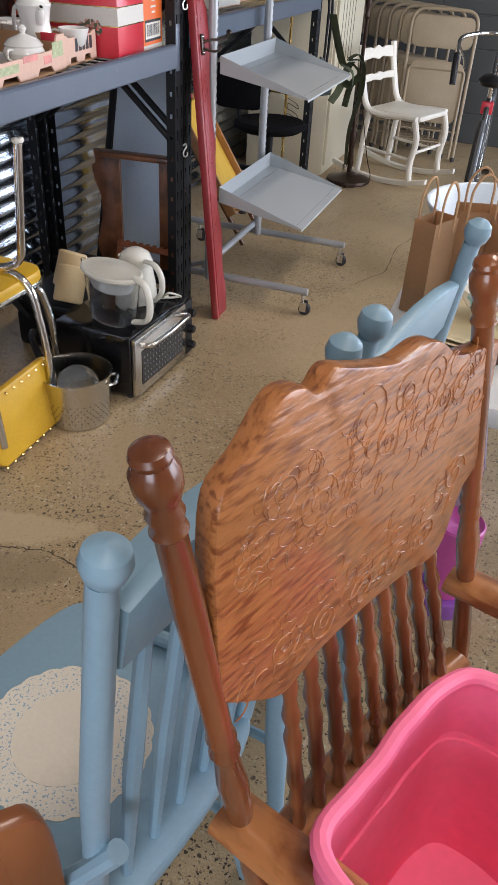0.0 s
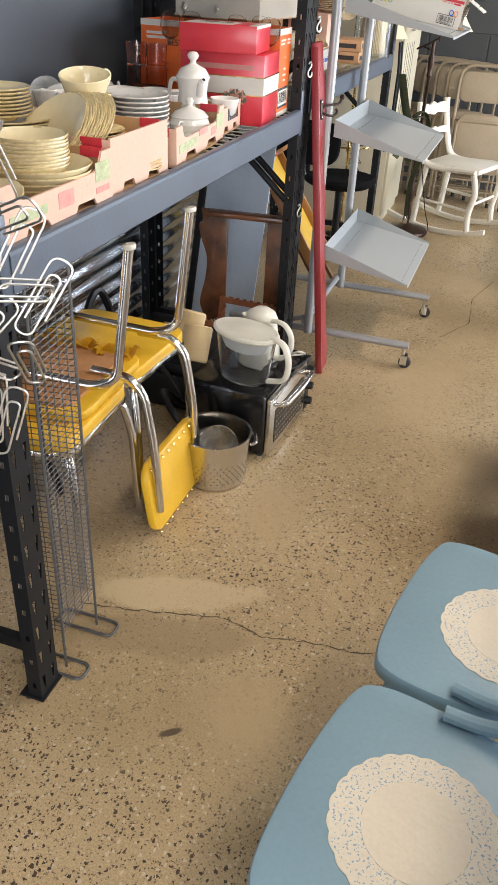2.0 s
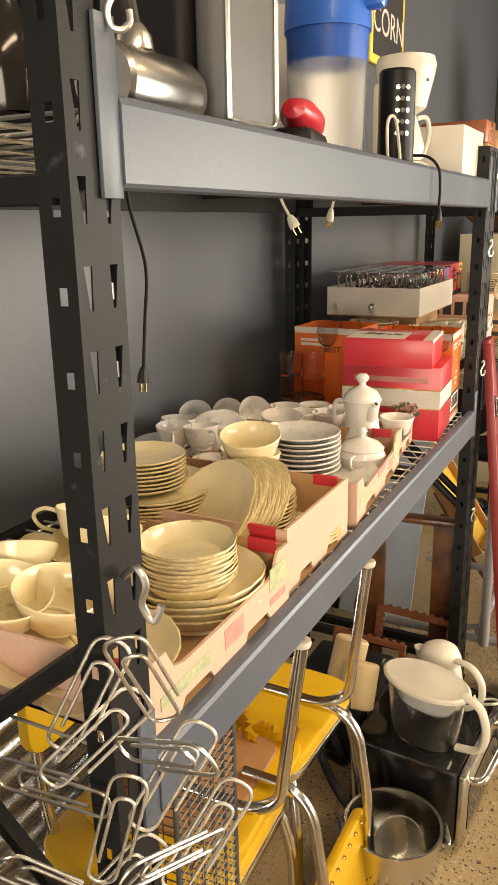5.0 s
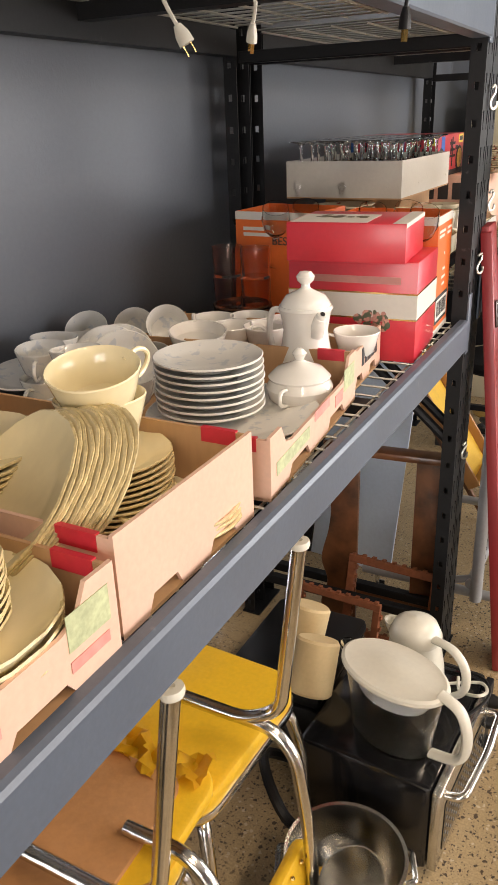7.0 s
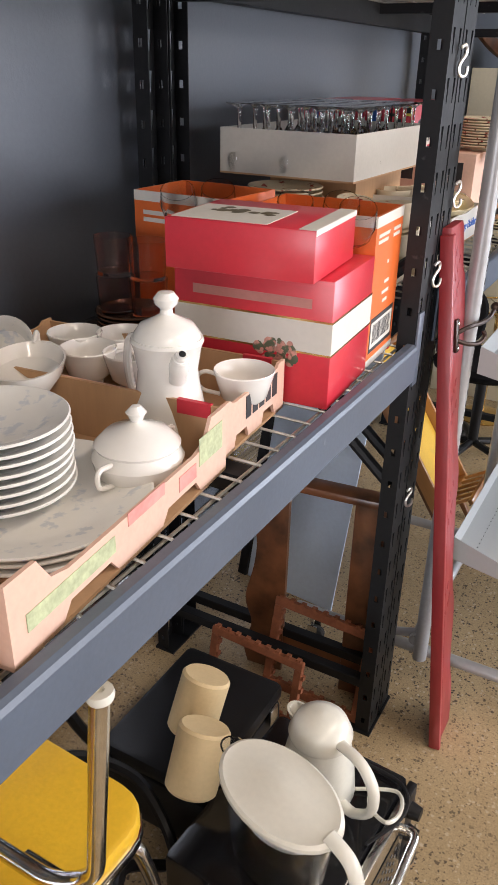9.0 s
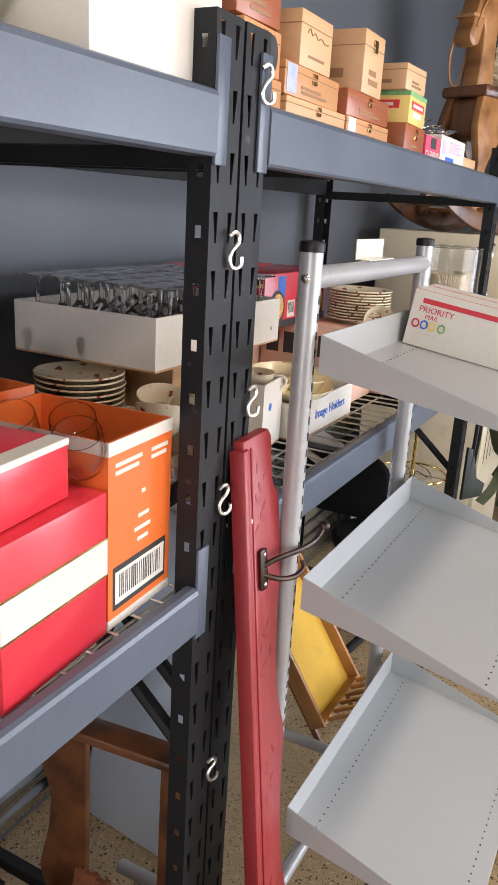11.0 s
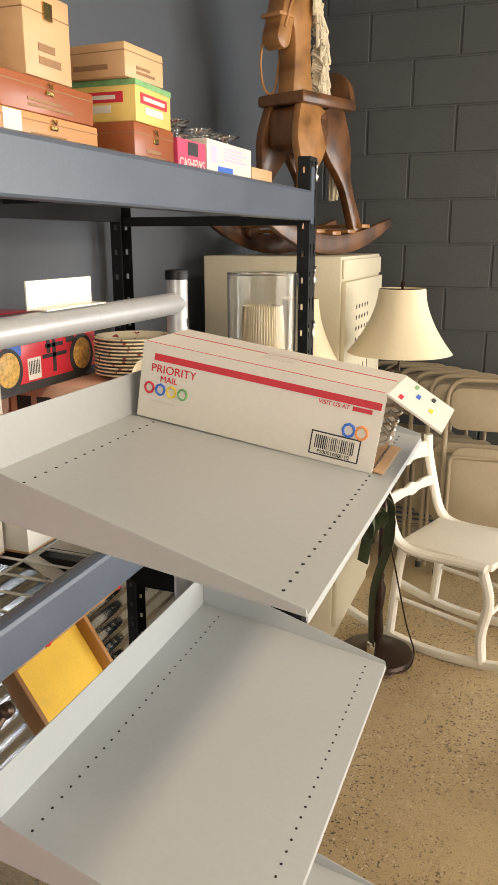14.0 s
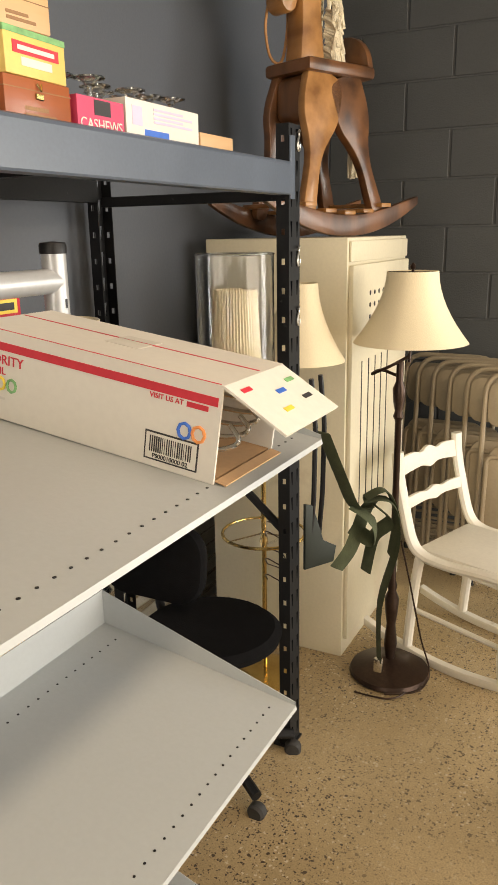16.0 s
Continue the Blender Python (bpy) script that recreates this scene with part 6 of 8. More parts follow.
wr = thing("wooden_plate_rack", pose(-0.215, 2.045, 0.0, -1, 0, 6), "brown wooden wall rack with scrolled uprights", "plate rack")
for s in (-1, 1):
    part("upright", profile_plank(), M_RACKWOOD, wr, at=pose(s * 0.135, 0, 0.0, 90, 0, 0) @ Matrix.Diagonal((s, 1, 1, 1)))
part("shelf", boxm(-0.165, 0.165, -0.05, 0.010, 0.600, 0.622, bevel=0.006), M_RACKWOOD, wr)
part("rail", boxm(-0.135, 0.135, -0.004, 0.014, 0.08, 0.12, bevel=0.003), M_RACKWOOD, wr)


def notched_frame(w, h, bar, m, label):
    f = thing("lattice_frame", m, label, "frame", "rust-coloured frames")
    for a in ((-w / 2, w / 2, 0, bar), (-w / 2, w / 2, h - bar, h), (-w / 2, -w / 2 + bar, bar, h - bar), (w / 2 - bar, w / 2, bar, h - bar)):
        part("bar", boxm(a[0], a[1], -0.008, 0.008, a[2], a[3], bevel=0.002, seg=1), M_PLANTEARTH, f)
        long_x = (a[1] - a[0]) > (a[3] - a[2])
        n = int(max(a[1] - a[0], a[3] - a[2]) / 0.03)
        for i in range(n):
            u = (i + 0.5) / n
            x, z = (a[0] + (a[1] - a[0]) * u, a[3]) if long_x else (a[1], a[2] + (a[3] - a[2]) * u)
            part("tooth", boxm(x - 0.006, x + 0.006, -0.007, 0.007, z - 0.006, z + 0.006), M_PLANTEARTH, f)
    return f


notched_frame(0.290, 0.26, 0.024, pose(-0.178, 1.962, 0.0, -14, 0, -3), "rust-coloured notched wooden frame standing on edge")
notched_frame(0.275, 0.19, 0.022, pose(-0.310, 1.865, 0.0, -12, 0, -3), "smaller rust-coloured notched frame leaning")
mp_ = thing("metal_sheet", pose(-0.440, 2.36, 0.0, -14, 0, -6), "pale blue enamelled metal sheet leaning under the rack", "metal sheet")
# the pale blue base colour stands in for daylight mirrored by the metal
part("sheet", boxm(-0.16, 0.16, -0.003, 0.003, 0.0, 0.92, bevel=0.001, seg=1), mat("sheet_daylight_blue", (0.58, 0.68, 0.80), 0.3, 0.0, 0.06, 3, 90), mp_)
part("edge_frame", boxm(-0.195, -0.162, -0.012, 0.012, 0.0, 0.95, bevel=0.003), M_BLACK, mp_)

# ---------------------------------------------------------------- red moulded board with a coat hook
rt = thing("coat_rack_board", Matrix.Translation((0.156, 2.032, 0.0)) @ pose(0, 0, 0, -2.2, -6.8, 0), "distressed red painted board with a cast hook, leaning on the rack", "coat rack")
edge = curve_pts([(0.060, 0.0, 0), (0.072, 0.10, 0), (0.054, 0.20, 0), (0.070, 0.34, 0), (0.048, 0.46, 0), (0.056, 0.62, 0), (0.072, 0.70, 0), (0.050, 0.80, 0), (0.056, 0.92, 0), (0.074, 1.02, 0), (0.072, 1.14, 0), (0.052, 1.18, 0), (0.050, 1.255, 0)], 5)
out = [(p[0], p[1]) for p in edge] + [(0.040, 1.268), (-0.045, 1.262), (-0.045, 0.0)]
mm = Matrix(((0, 0, 1, 0), (1, 0, 0, 0), (0, 1, 0, 0), (0, 0, 0, 1)))
part("board", prismm(out, 0.022, m=mm, bevel=0.003), M_REDTRIM, rt)
for y0, y1, d in ((-0.060, -0.046, 0.020), (-0.043, -0.034, 0.016), (-0.026, -0.020, 0.014)):
    part("moulding", boxm(-0.008, d, y0, y1, 0.0, 1.25, bevel=0.003), M_REDTRIM, rt)
hk = part("coat_hook", boxm(0.012, 0.018, -0.012, 0.012, 1.005, 1.075, bevel=0.005), M_BRONZE, rt, "dark cast-iron coat hook")
part("prong", tubem(curve_pts([(0.014, 0, 1.045), (0.030, 0.030, 1.052), (0.044, 0.085, 1.050), (0.050, 0.135, 1.052), (0.054, 0.160, 1.066)], 4), 0.005, 8), M_BRONZE, hk)
part("prong", tubem(curve_pts([(0.014, 0, 1.030), (0.034, 0.022, 1.018), (0.048, 0.052, 1.014), (0.056, 0.070, 1.024), (0.052, 0.074, 1.036)], 4), 0.0048, 8), M_BRONZE, hk)
part("knob", lathem([(0, -0.010), (0.008, -0.007), (0.011, 0.0), (0.008, 0.007), (0, 0.010)], 14, m=pose(0.055, 0.164, 1.070, 60)), M_BRONZE, hk)
for zz in (1.014, 1.066):
    part("screw", lathem([(0, 0.003), (0.004, 0.002), (0.0045, 0), (0, 0)], 10, m=pose(0.018, 0, zz, 0, 90)), M_STEEL, hk)
part("nail_head", lathem([(0, 0.003), (0.004, 0.002), (0.0045, 0), (0, 0)], 10, m=pose(0.011, -0.030, 1.13, 0, 90)), M_WHITECARD, rt)
# pressed sprays of leaves
random.seed(31)
LEAF = mesh_of("pressed_leaf", prismm([(0.010 * math.cos(a * 0.5236), 0.0030 * math.sin(a * 0.5236) * (1.2 - 0.4 * math.cos(a * 0.5236))) for a in range(12)], 0.0006, m=Matrix(((0, 0, 1, 0), (1, 0, 0, 0), (0, 1, 0, 0), (0, 0, 0, 1)))), mat("worn_dark_red", (0.255, 0.024, 0.028), 0.5, 0, 0.2, 20, 90))
for zc, n_l in ((1.16, 7), (0.90, 6), (0.66, 6), (0.42, 5)):
    for i in range(n_l):
        part("pressed_leaf", LEAF, None, rt, at=Matrix.Translation((0.0112, -0.004 + 0.012 * (i % 3) + random.uniform(-0.006, 0.006), zc - 0.05 + i * 0.017)) @ Matrix.Rotation(random.uniform(0.6, 2.6), 4, 'X'))

# ---------------------------------------------------------------- paper-clip chain, wire tower and bag by the near post
def clip_bm(l=0.145, w=0.040, r=0.0021):
    p = [(-w * 0.28, 0, l * 0.20), (-w * 0.28, 0, l * 0.80), (w * 0.28, 0, l * 0.80), (w * 0.28, 0, l * 0.02), (-w * 0.5, 0, l * 0.02), (-w * 0.5, 0, l), (w * 0.5, 0, l), (w * 0.5, 0, l * 0.28)]
    return tubem(p, r, 7, w * 0.46)


CLIP = mesh_of("paper_clip", clip_bm(), M_ZINC)
chain = thing("paper_clip_chain", pose(0.035, 0.075, 0.0), "cluster of giant silver paper clips hung from the rack post", "paper clips")
part("ring_hook", tubem(curve_pts([(-0.03, 0.015, 1.285), (-0.012, 0.012, 1.30), (0.0, 0.01, 1.285), (-0.006, 0.01, 1.262), (0.006, 0.012, 1.245), (0.014, 0.016, 1.262)], 5), 0.0042, 8), M_ZINC, chain)
CU, CN = Vector((0.902, 0.431, 0)), Vector((0.431, -0.902, 0))
CLIP_ENDS = ((-1, 1, -17, 31), (1, 1, 7, 23), (0, 19, -20, 38), (12, 22, -4, 31), (13, 26, -1, 50), (-1, 32, -10, 63), (-25, 43, -7, 44), (-26, 49, -13, 68), (0, 57, -18, 75),
             (4, 45, 17, 51), (17, 48, 5, 66), (-7, 68, 3, 80), (-24, 81, -8, 83), (-6, 78, -9, 108), (4, 78, -8, 112), (7, 66, 9, 84))
for i, (u0, v0, u1, v1) in enumerate(CLIP_ENDS):
    p0 = CU * (u0 * 0.0049) + Vector((-0.008, 0.0, 1.262 - 0.0051 * v0)) + CN * 0.012
    p1 = CU * (u1 * 0.0049) + Vector((-0.008, 0.0, 1.262 - 0.0051 * v1)) + CN * 0.012
    lie = math.sqrt(max(0.0, 0.145 ** 2 - (p1 - p0).length ** 2))
    az = (p0 - p1 + CN * lie * 0.6 * (1 if i % 2 else -0.4)).normalized()
    ax = az.cross(CN).normalized()
    ay = az.cross(ax)
    part("clip", CLIP, None, chain, at=Matrix.Translation(p1 + CN * 0.004 * (i % 3)) @ Matrix((ax, ay, az)).transposed().to_4x4())

tw = thing("wire_tower_rack", pose(-0.045, 0.235, 0), "tall narrow grey wire mesh rack", "wire rack")
for sx in (-0.05, 0.05):
    for sy in (-0.075, 0.075):
        part("rod", tubem([(sx, sy, 0.012), (sx, sy, 0.975)], 0.0034, 8), M_DARKWIRE, tw)
for sx, sy in ((0.05, None), (None, -0.075), (None, 0.075)):
    bm = bmesh.new()
    for i in range(62):
        z = 0.12 + i * 0.0138
        if sx is not None:
            tube(bm, [(sx, -0.075, z), (sx, 0.075, z + 0.012)], 0.0013, 4)
        else:
            tube(bm, [(-0.05, sy, z), (0.05, sy, z + 0.010)], 0.0013, 4)
    for i in range(1, 5):
        u = -1 + i * 0.4
        if sx is not None:
            tube(bm, [(sx, 0.075 * u, 0.12), (sx, 0.075 * u, 0.97)], 0.0013, 4)
        else:
            tube(bm, [(0.05 * u, sy, 0.12), (0.05 * u, sy, 0.97)], 0.0013, 4)
    part("mesh_panel", bm, M_DARKWIRE, tw)["kind"] = "stuff"
for sy in (-0.075, 0.075):
    part("base_loop", tubem([(-0.06, sy - 0.02, 0.004), (0.10, sy - 0.02, 0.004), (0.10, sy + 0.03, 0.004), (-0.06, sy + 0.03, 0.004), (-0.06, sy - 0.02, 0.004)], 0.004, 8, 0.02), M_DARKWIRE, tw)

bag = thing("camera_bag", pose(-0.16, -0.17, 0), "tall black padded bag with webbing straps", "bag")
part("body", boxm(-0.13, 0.10, -0.12, 0.10, 0.0, 1.02, bevel=0.05, seg=3), M_FABRIC, bag)
part("top_flap", boxm(-0.14, 0.11, -0.13, 0.11, 0.96, 1.10, bevel=0.055, seg=3), M_FABRIC, bag)
for sy in (-0.06, 0.06):
    part("strap", tubem(curve_pts([(0.09, sy, 1.06), (0.125, sy, 0.96), (0.115, sy, 0.80), (0.12, sy, 0.60), (0.105, sy, 0.40)], 4), 0.017, 8, flat=0.3), M_BLACK, bag, "black webbing strap")
    part("buckle", boxm(0.118, 0.134, sy - 0.02, sy + 0.02, 0.66, 0.71, bevel=0.004), M_BLACK, bag)
part("front_pocket", boxm(0.07, 0.125, -0.09, 0.07, 0.10, 0.52, bevel=0.025, seg=3), M_FABRIC, bag)

for s in (-1, 1):
    part("shoulder_strap", tubem([(0.09, s * 0.06, 1.05), (0.145, s * 0.07, 1.00), (0.150, s * 0.075, 0.80), (0.135, s * 0.08, 0.62), (0.08, s * 0.07, 0.50)], 0.030, 10, 0.08, flat=0.4), M_FABRIC, bag)
    part("buckle", boxm(0.14, 0.165, s * 0.078 - 0.018, s * 0.078 + 0.018, 0.66, 0.71, bevel=0.004), M_BLACK, bag)
part("carry_ring", tubem([(0.12 + 0.03 * math.cos(a * 0.524), 0.06, 1.04 + 0.04 * math.sin(a * 0.524)) for a in range(13)], 0.004, 6), M_STEEL, bag)

# ---------------------------------------------------------------- parcel on the cart
pm = pose(0.090, 2.572, 1.3540, 0, 8.6, 0)
pb = thing("parcel_box", pm, "long white mailing carton with red stripe, end flap open", "box")
L_, W_, H_, t_ = 0.360, 0.150, 0.112, 0.003
part("front_wall", boxm(0, L_, 0, t_, 0, H_ - t_), M_WHITECARD, pb)
part("back_wall", boxm(0, L_, W_ - t_, W_, 0, H_ - t_), M_WHITECARD, pb)
part("bottom", boxm(0, L_ - 0.004, t_, W_ - t_, 0, t_), M_CARD, pb)
part("top", boxm(0, L_, 0, W_, H_ - t_, H_ + 0.0005), M_WHITECARD, pb)
part("end_wall", boxm(0, t_, t_, W_ - t_, t_, H_ - t_), M_WHITECARD, pb)
part("flap", boxm(0, 0.085, 0.0, W_ * 0.98, -0.0015, 0.0015, m=pose(L_, 0, H_ - 0.001, 0, 24, 0)), M_WHITECARD, pb, "open end flap with coloured print")
for i, (a, b, c_, mm) in enumerate(((0.012, 0.05, 0.02, M_REDINK), (0.03, 0.04, 0.075, M_BLUEINK), (0.055, 0.05, 0.05, M_YELLOWINK), (0.02, 0.04, 0.115, M_GREENINK), (0.05, 0.05, 0.11, M_INK))):
    part("flap_print", boxm(a, a + 0.006, c_ - 0.004, c_ + 0.016, 0.0016, 0.0024, m=pose(L_, 0, H_ - 0.001, 0, 24, 0)), mm, pb)
part("bottom_flap", boxm(0, 0.014, 0.004, W_ - 0.004, -0.001, 0.001, m=pose(L_, 0, 0.003, 0, 6, 0)), M_CARD, pb)
part("stripe", boxm(0.02, L_ - 0.004, -0.0008, 0, 0.088, 0.098), M_REDINK, pb, "red stripe")
part("stripe", boxm(0.004, L_ - 0.004, 0.001, 0.003, H_ + 0.0005, H_ + 0.001), M_REDINK, pb)
part("stripe", boxm(0.004, L_ - 0.004, W_ * 0.6, W_ * 0.62, H_ + 0.0005, H_ + 0.001), M_REDINK, pb)
words("PRIORITY", 0.017, M_REDINK, pb, plane_on(0.052, -0.0004, 0.076, '-y'))
words("MAIL", 0.013, M_REDINK, pb, plane_on(0.046, -0.0004, 0.062, '-y'))
for i, mm in enumerate((M_REDINK, M_BLUEINK, M_YELLOWINK, M_GREENINK)):
    part("logo_shape", tubem([(0.016 + i * 0.018 + 0.007 * math.cos(a * 0.785), -0.0006, 0.046 + 0.008 * math.sin(a * 0.785)) for a in range(9)], 0.0018, 6), mm, pb)
for i, mm in enumerate((M_BLUEINK, mat("orange_print", (0.8, 0.3, 0.1), 0.5))):
    part("logo_shape", tubem([(0.318 + i * 0.018 + 0.008 * math.cos(a * 0.785), -0.0006, 0.052 + 0.009 * math.sin(a * 0.785)) for a in range(9)], 0.0020, 6), mm, pb)
part("print_bar", boxm(0.02, 0.06, -0.0006, 0, 0.026, 0.029), M_GREYCARD, pb)
words("VISIT US AT", 0.0085, M_REDINK, pb, plane_on(0.292, -0.0004, 0.083, '-y'))
part("print_bar", boxm(0.318, 0.345, -0.0006, 0, 0.080, 0.086), M_REDINK, pb)
part("barcode_frame", boxm(0.268, 0.338, -0.0006, 0, 0.008, 0.042), M_INK, pb)
part("barcode_panel", boxm(0.270, 0.336, -0.0010, 0, 0.010, 0.040), M_WHITECARD, pb)
for i in range(20):
    part("barcode_bar", boxm(0.275 + i * 0.0028, 0.275 + i * 0.0028 + random.uniform(0.0006, 0.0018), -0.0014, 0, 0.018, 0.037), M_INK, pb)
words("PS00010000 02", 0.0075, M_INK, pb, plane_on(0.303, -0.0012, 0.0135, '-y'))
part("top_label", boxm(0.16, 0.21, 0.06, 0.11, H_ + 0.0004, H_ + 0.001), M_GREYCARD, pb)
for i in range(5):
    part("hook", tubem([(L_ - 0.10, 0.02 + i * 0.022, 0.02 + 0.012 * i), (L_ - 0.01, 0.025 + i * 0.022, 0.03 + 0.010 * i), (L_ + 0.015, 0.03 + i * 0.022, 0.045 + 0.008 * i), (L_ - 0.005, 0.035 + i * 0.022, 0.060 + 0.006 * i)], 0.003, 7, 0.02), M_STEEL, pb, "steel display hook inside the box")
part("label_holder", boxm(0.035, 0.062, 2.405, 2.545, 1.519, 1.521), M_WHITEPL, cart)
part("label_holder_back", boxm(0.034, 0.036, 2.400, 2.550, 1.519, 1.556), M_WHITEPL, cart)

# ---------------------------------------------------------------- clear jar with a pleated shade, on the second rack
aj = thing("clear_canister", pose(-0.092, 3.640, DECK_B), "tall clear plastic canister with a pleated shade inside", "canister")
part("wall", lathem([(0.100, 0.0), (0.100, 0.42), (0.097, 0.42), (0.097, 0.0), (0.100, 0.0)], 40, cap=False), M_PLASTIC_CLEAR, aj)
part("rim", tubem([(0.0995 * math.cos(a * 0.2618), 0.0995 * math.sin(a * 0.2618), 0.418) for a in range(25)], 0.003, 6), M_PLASTIC_CLEAR, aj)
part("pleated_shade", lathem([(0.070, 0.02), (0.055, 0.33), (0.053, 0.33), (0.068, 0.02), (0.070, 0.02)], 96, cap=False, wob=lambda a: 1 + 0.03 * math.cos(48 * a)), M_SHADE, aj, "cream pleated lampshade")

# ---------------------------------------------------------------- the far corner
def shade_bm(r0, r1, h, seg=48, ribs=8):
    prof = []
    for i in range(9):
        u = i / 8
        prof.append((r0 + (r1 - r0) * (1 - (1 - u) ** 1.8), h * u))
    prof = prof + [(r - 0.002, z) for r, z in prof[::-1]]
    return lathem(prof, seg, cap=False, wob=lambda a: 1 - 0.012 * abs(math.sin(ribs * a / 2)))


fl = thing("floor_lamp", pose(0.152, 4.322, 0), "dark bronze swing-arm floor lamp with a cream bell shade", "floor lamp")
part("base", lathem([(0, 0), (0.140, 0), (0.146, 0.008), (0.140, 0.022), (0.105, 0.034), (0.06, 0.046), (0.028, 0.060), (0, 0.062)], 40), M_BRONZE, fl)
part("pole", lathem([(0.016, 0.06), (0.024, 0.12), (0.016, 0.20), (0.022, 0.24), (0.026, 0.30), (0.014, 0.33), (0.018, 0.35), (0.012, 0.37), (0.011, 0.95), (0.018, 0.965), (0.013, 0.985), (0.020, 1.02), (0.022, 1.06), (0.012, 1.085), (0.012, 1.15), (0, 1.15)], 24), M_BRONZE, fl)
part("swing_arm", tubem([(0, 0, 1.10), (-0.07, 0.01, 1.12), (-0.10, -0.01, 1.10), (-0.02, -0.02, 1.14), (0.03, 0, 1.17)], 0.0055, 8, 0.02), M_BRONZE, fl)
part("stem", tubem([(0.03, 0, 1.15), (0.03, 0, 1.45)], 0.005, 8), M_BRONZE, fl)
sh = part("shade", shade_bm(0.186, 0.082, 0.225), M_SHADE, fl, "cream fabric bell shade", at=pose(0.03, 0, 1.215))
part("finial", lathem([(0, 0), (0.008, 0.004), (0.010, 0.012), (0.004, 0.022), (0, 0.024)], 12, m=pose(0.0, 0, 0.228)), M_BRONZE, sh)
part("spider", tubem([(-0.08, 0, 0.222), (0.08, 0, 0.222)], 0.0025, 6), M_BRONZE, sh)
cord([(0.18, 4.28, 0.045), (0.24, 4.22, 0.01), (0.20, 4.15, 0.006), (0.08, 4.14, 0.006)], M_BRONZE, "brown lamp cord trailing on the floor")
cord([(0.175, 4.33, 0.52), (0.21, 4.34, 0.36), (0.26, 4.33, 0.16), (0.30, 4.31, 0.05), (0.28, 4.24, 0.006), (0.18, 4.17, 0.006)], M_BRONZE, "brown lamp cord hanging beside the pole")

bl = thing("floor_lamp", pose(-0.255, 4.12, 0), "brass floor lamp with a glass tray ring", "floor lamp")
part("base", lathem([(0, 0), (0.12, 0), (0.125, 0.008), (0.08, 0.022), (0.02, 0.03), (0, 0.03)], 32), M_BRASS, bl)
part("pole", lathem([(0.009, 0.03), (0.009, 0.50), (0.016, 0.52), (0.009, 0.55), (0.009, 1.16), (0.014, 1.17), (0, 1.19)], 18), M_BRASS, bl)
part("tray_ring", tubem([(0.145 * math.cos(a * 0.2618), 0.145 * math.sin(a * 0.2618), 0.555) for a in range(25)], 0.006, 8), M_BRASS, bl)
part("tray_glass", lathem([(0.012, 0.553), (0.143, 0.553), (0.143, 0.557), (0.012, 0.557), (0.012, 0.553)], 36, cap=False), M_GLASS, bl)
for a in range(3):
    part("tray_arm", tubem([(0, 0, 0.552), (0.143 * math.cos(a * 2.09), 0.143 * math.sin(a * 2.09), 0.552)], 0.003, 6), M_BRASS, bl)
for k_, zz in enumerate((0.50, 0.44, 0.60)):
    part("wound_wire", tubem(curve_pts([(0.012, 0, zz), (0.06, 0.03, zz - 0.03), (0.09, -0.02, zz - 0.05), (0.03, -0.04, zz - 0.02), (0.012, 0, zz - 0.06)], 5), 0.0022, 6), M_BRONZE, bl)
part("shade", shade_bm(0.150, 0.060, 0.245), M_SHADE, bl, "cream cone shade", at=pose(0.125, 0.02, 1.165))
part("shade_arm", tubem([(0, 0, 1.15), (0.06, 0.01, 1.20), (0.125, 0.02, 1.22), (0.125, 0.02, 1.40)], 0.005, 8, 0.03), M_BRASS, bl)

# rocking horse on the locker
HM = pose(-0.285, 4.672, 1.547, 0, 0, -112)
ho = thing("rocking_horse", HM, "large dark wooden rocking horse with a wool mane, on a locker", "rocking horse")
for s in (-1, 1):
    up_, lo_ = [], []
    for i in range(21):
        u = -1 + i / 10
        x = 0.40 * u
        lo_.append((x, 0.115 * u * u))
        up_.append((x, 0.115 * u * u + 0.075 - 0.045 * abs(u) ** 3))
    part("rocker", prismm(lo_ + up_[::-1], 0.026, m=pose(0, s * 0.145, 0.0, 90), bevel=0.004), M_HORSE, ho)
for i, u in enumerate((-0.20, -0.10, 0.0, 0.10, 0.20)):
    part("slat", boxm(u - 0.028, u + 0.028, -0.165, 0.165, 0.075 + u * u * 0.7, 0.090 + u * u * 0.7, bevel=0.003), M_HORSELIGHT, ho)


def leg_outline(flip):
    p = [(0.070, 0.485), (0.092, 0.42), (0.086, 0.33), (0.050, 0.25), (0.030, 0.17), (0.028, 0.0), (-0.026, 0.0), (-0.024, 0.16), (-0.038, 0.24), (-0.078, 0.33), (-0.088, 0.42), (-0.068, 0.485)]
    return [(a[0] * flip, a[1]) for a in curve_pts([(x, y, 0) for x, y in p], 4, True)]


HX = pose(-0.085, 0, 0)
for sx, rot, mm in ((0.095, 16, M_HORSELIGHT), (-0.085, -18, M_HORSE)):
    for s in (-1, 1):
        part("leg", prismm([(a, b) for a, b in leg_outline(1)], 0.036, bevel=0.006), mm if s > 0 else M_HORSE, ho, at=pose(sx + (0.09 if sx > 0 else -0.10), s * 0.125, 0.080, 90 + s * 6, 0, 0) @ pose(0, 0, 0, 0, 0, rot))
part("body", boxm(-0.155, 0.150, -0.085, 0.085, 0.385, 0.548, bevel=0.045, seg=4), M_HORSE, ho)
part("seat", boxm(-0.180, 0.160, -0.115, 0.115, 0.545, 0.590, bevel=0.014), M_HORSE, ho)
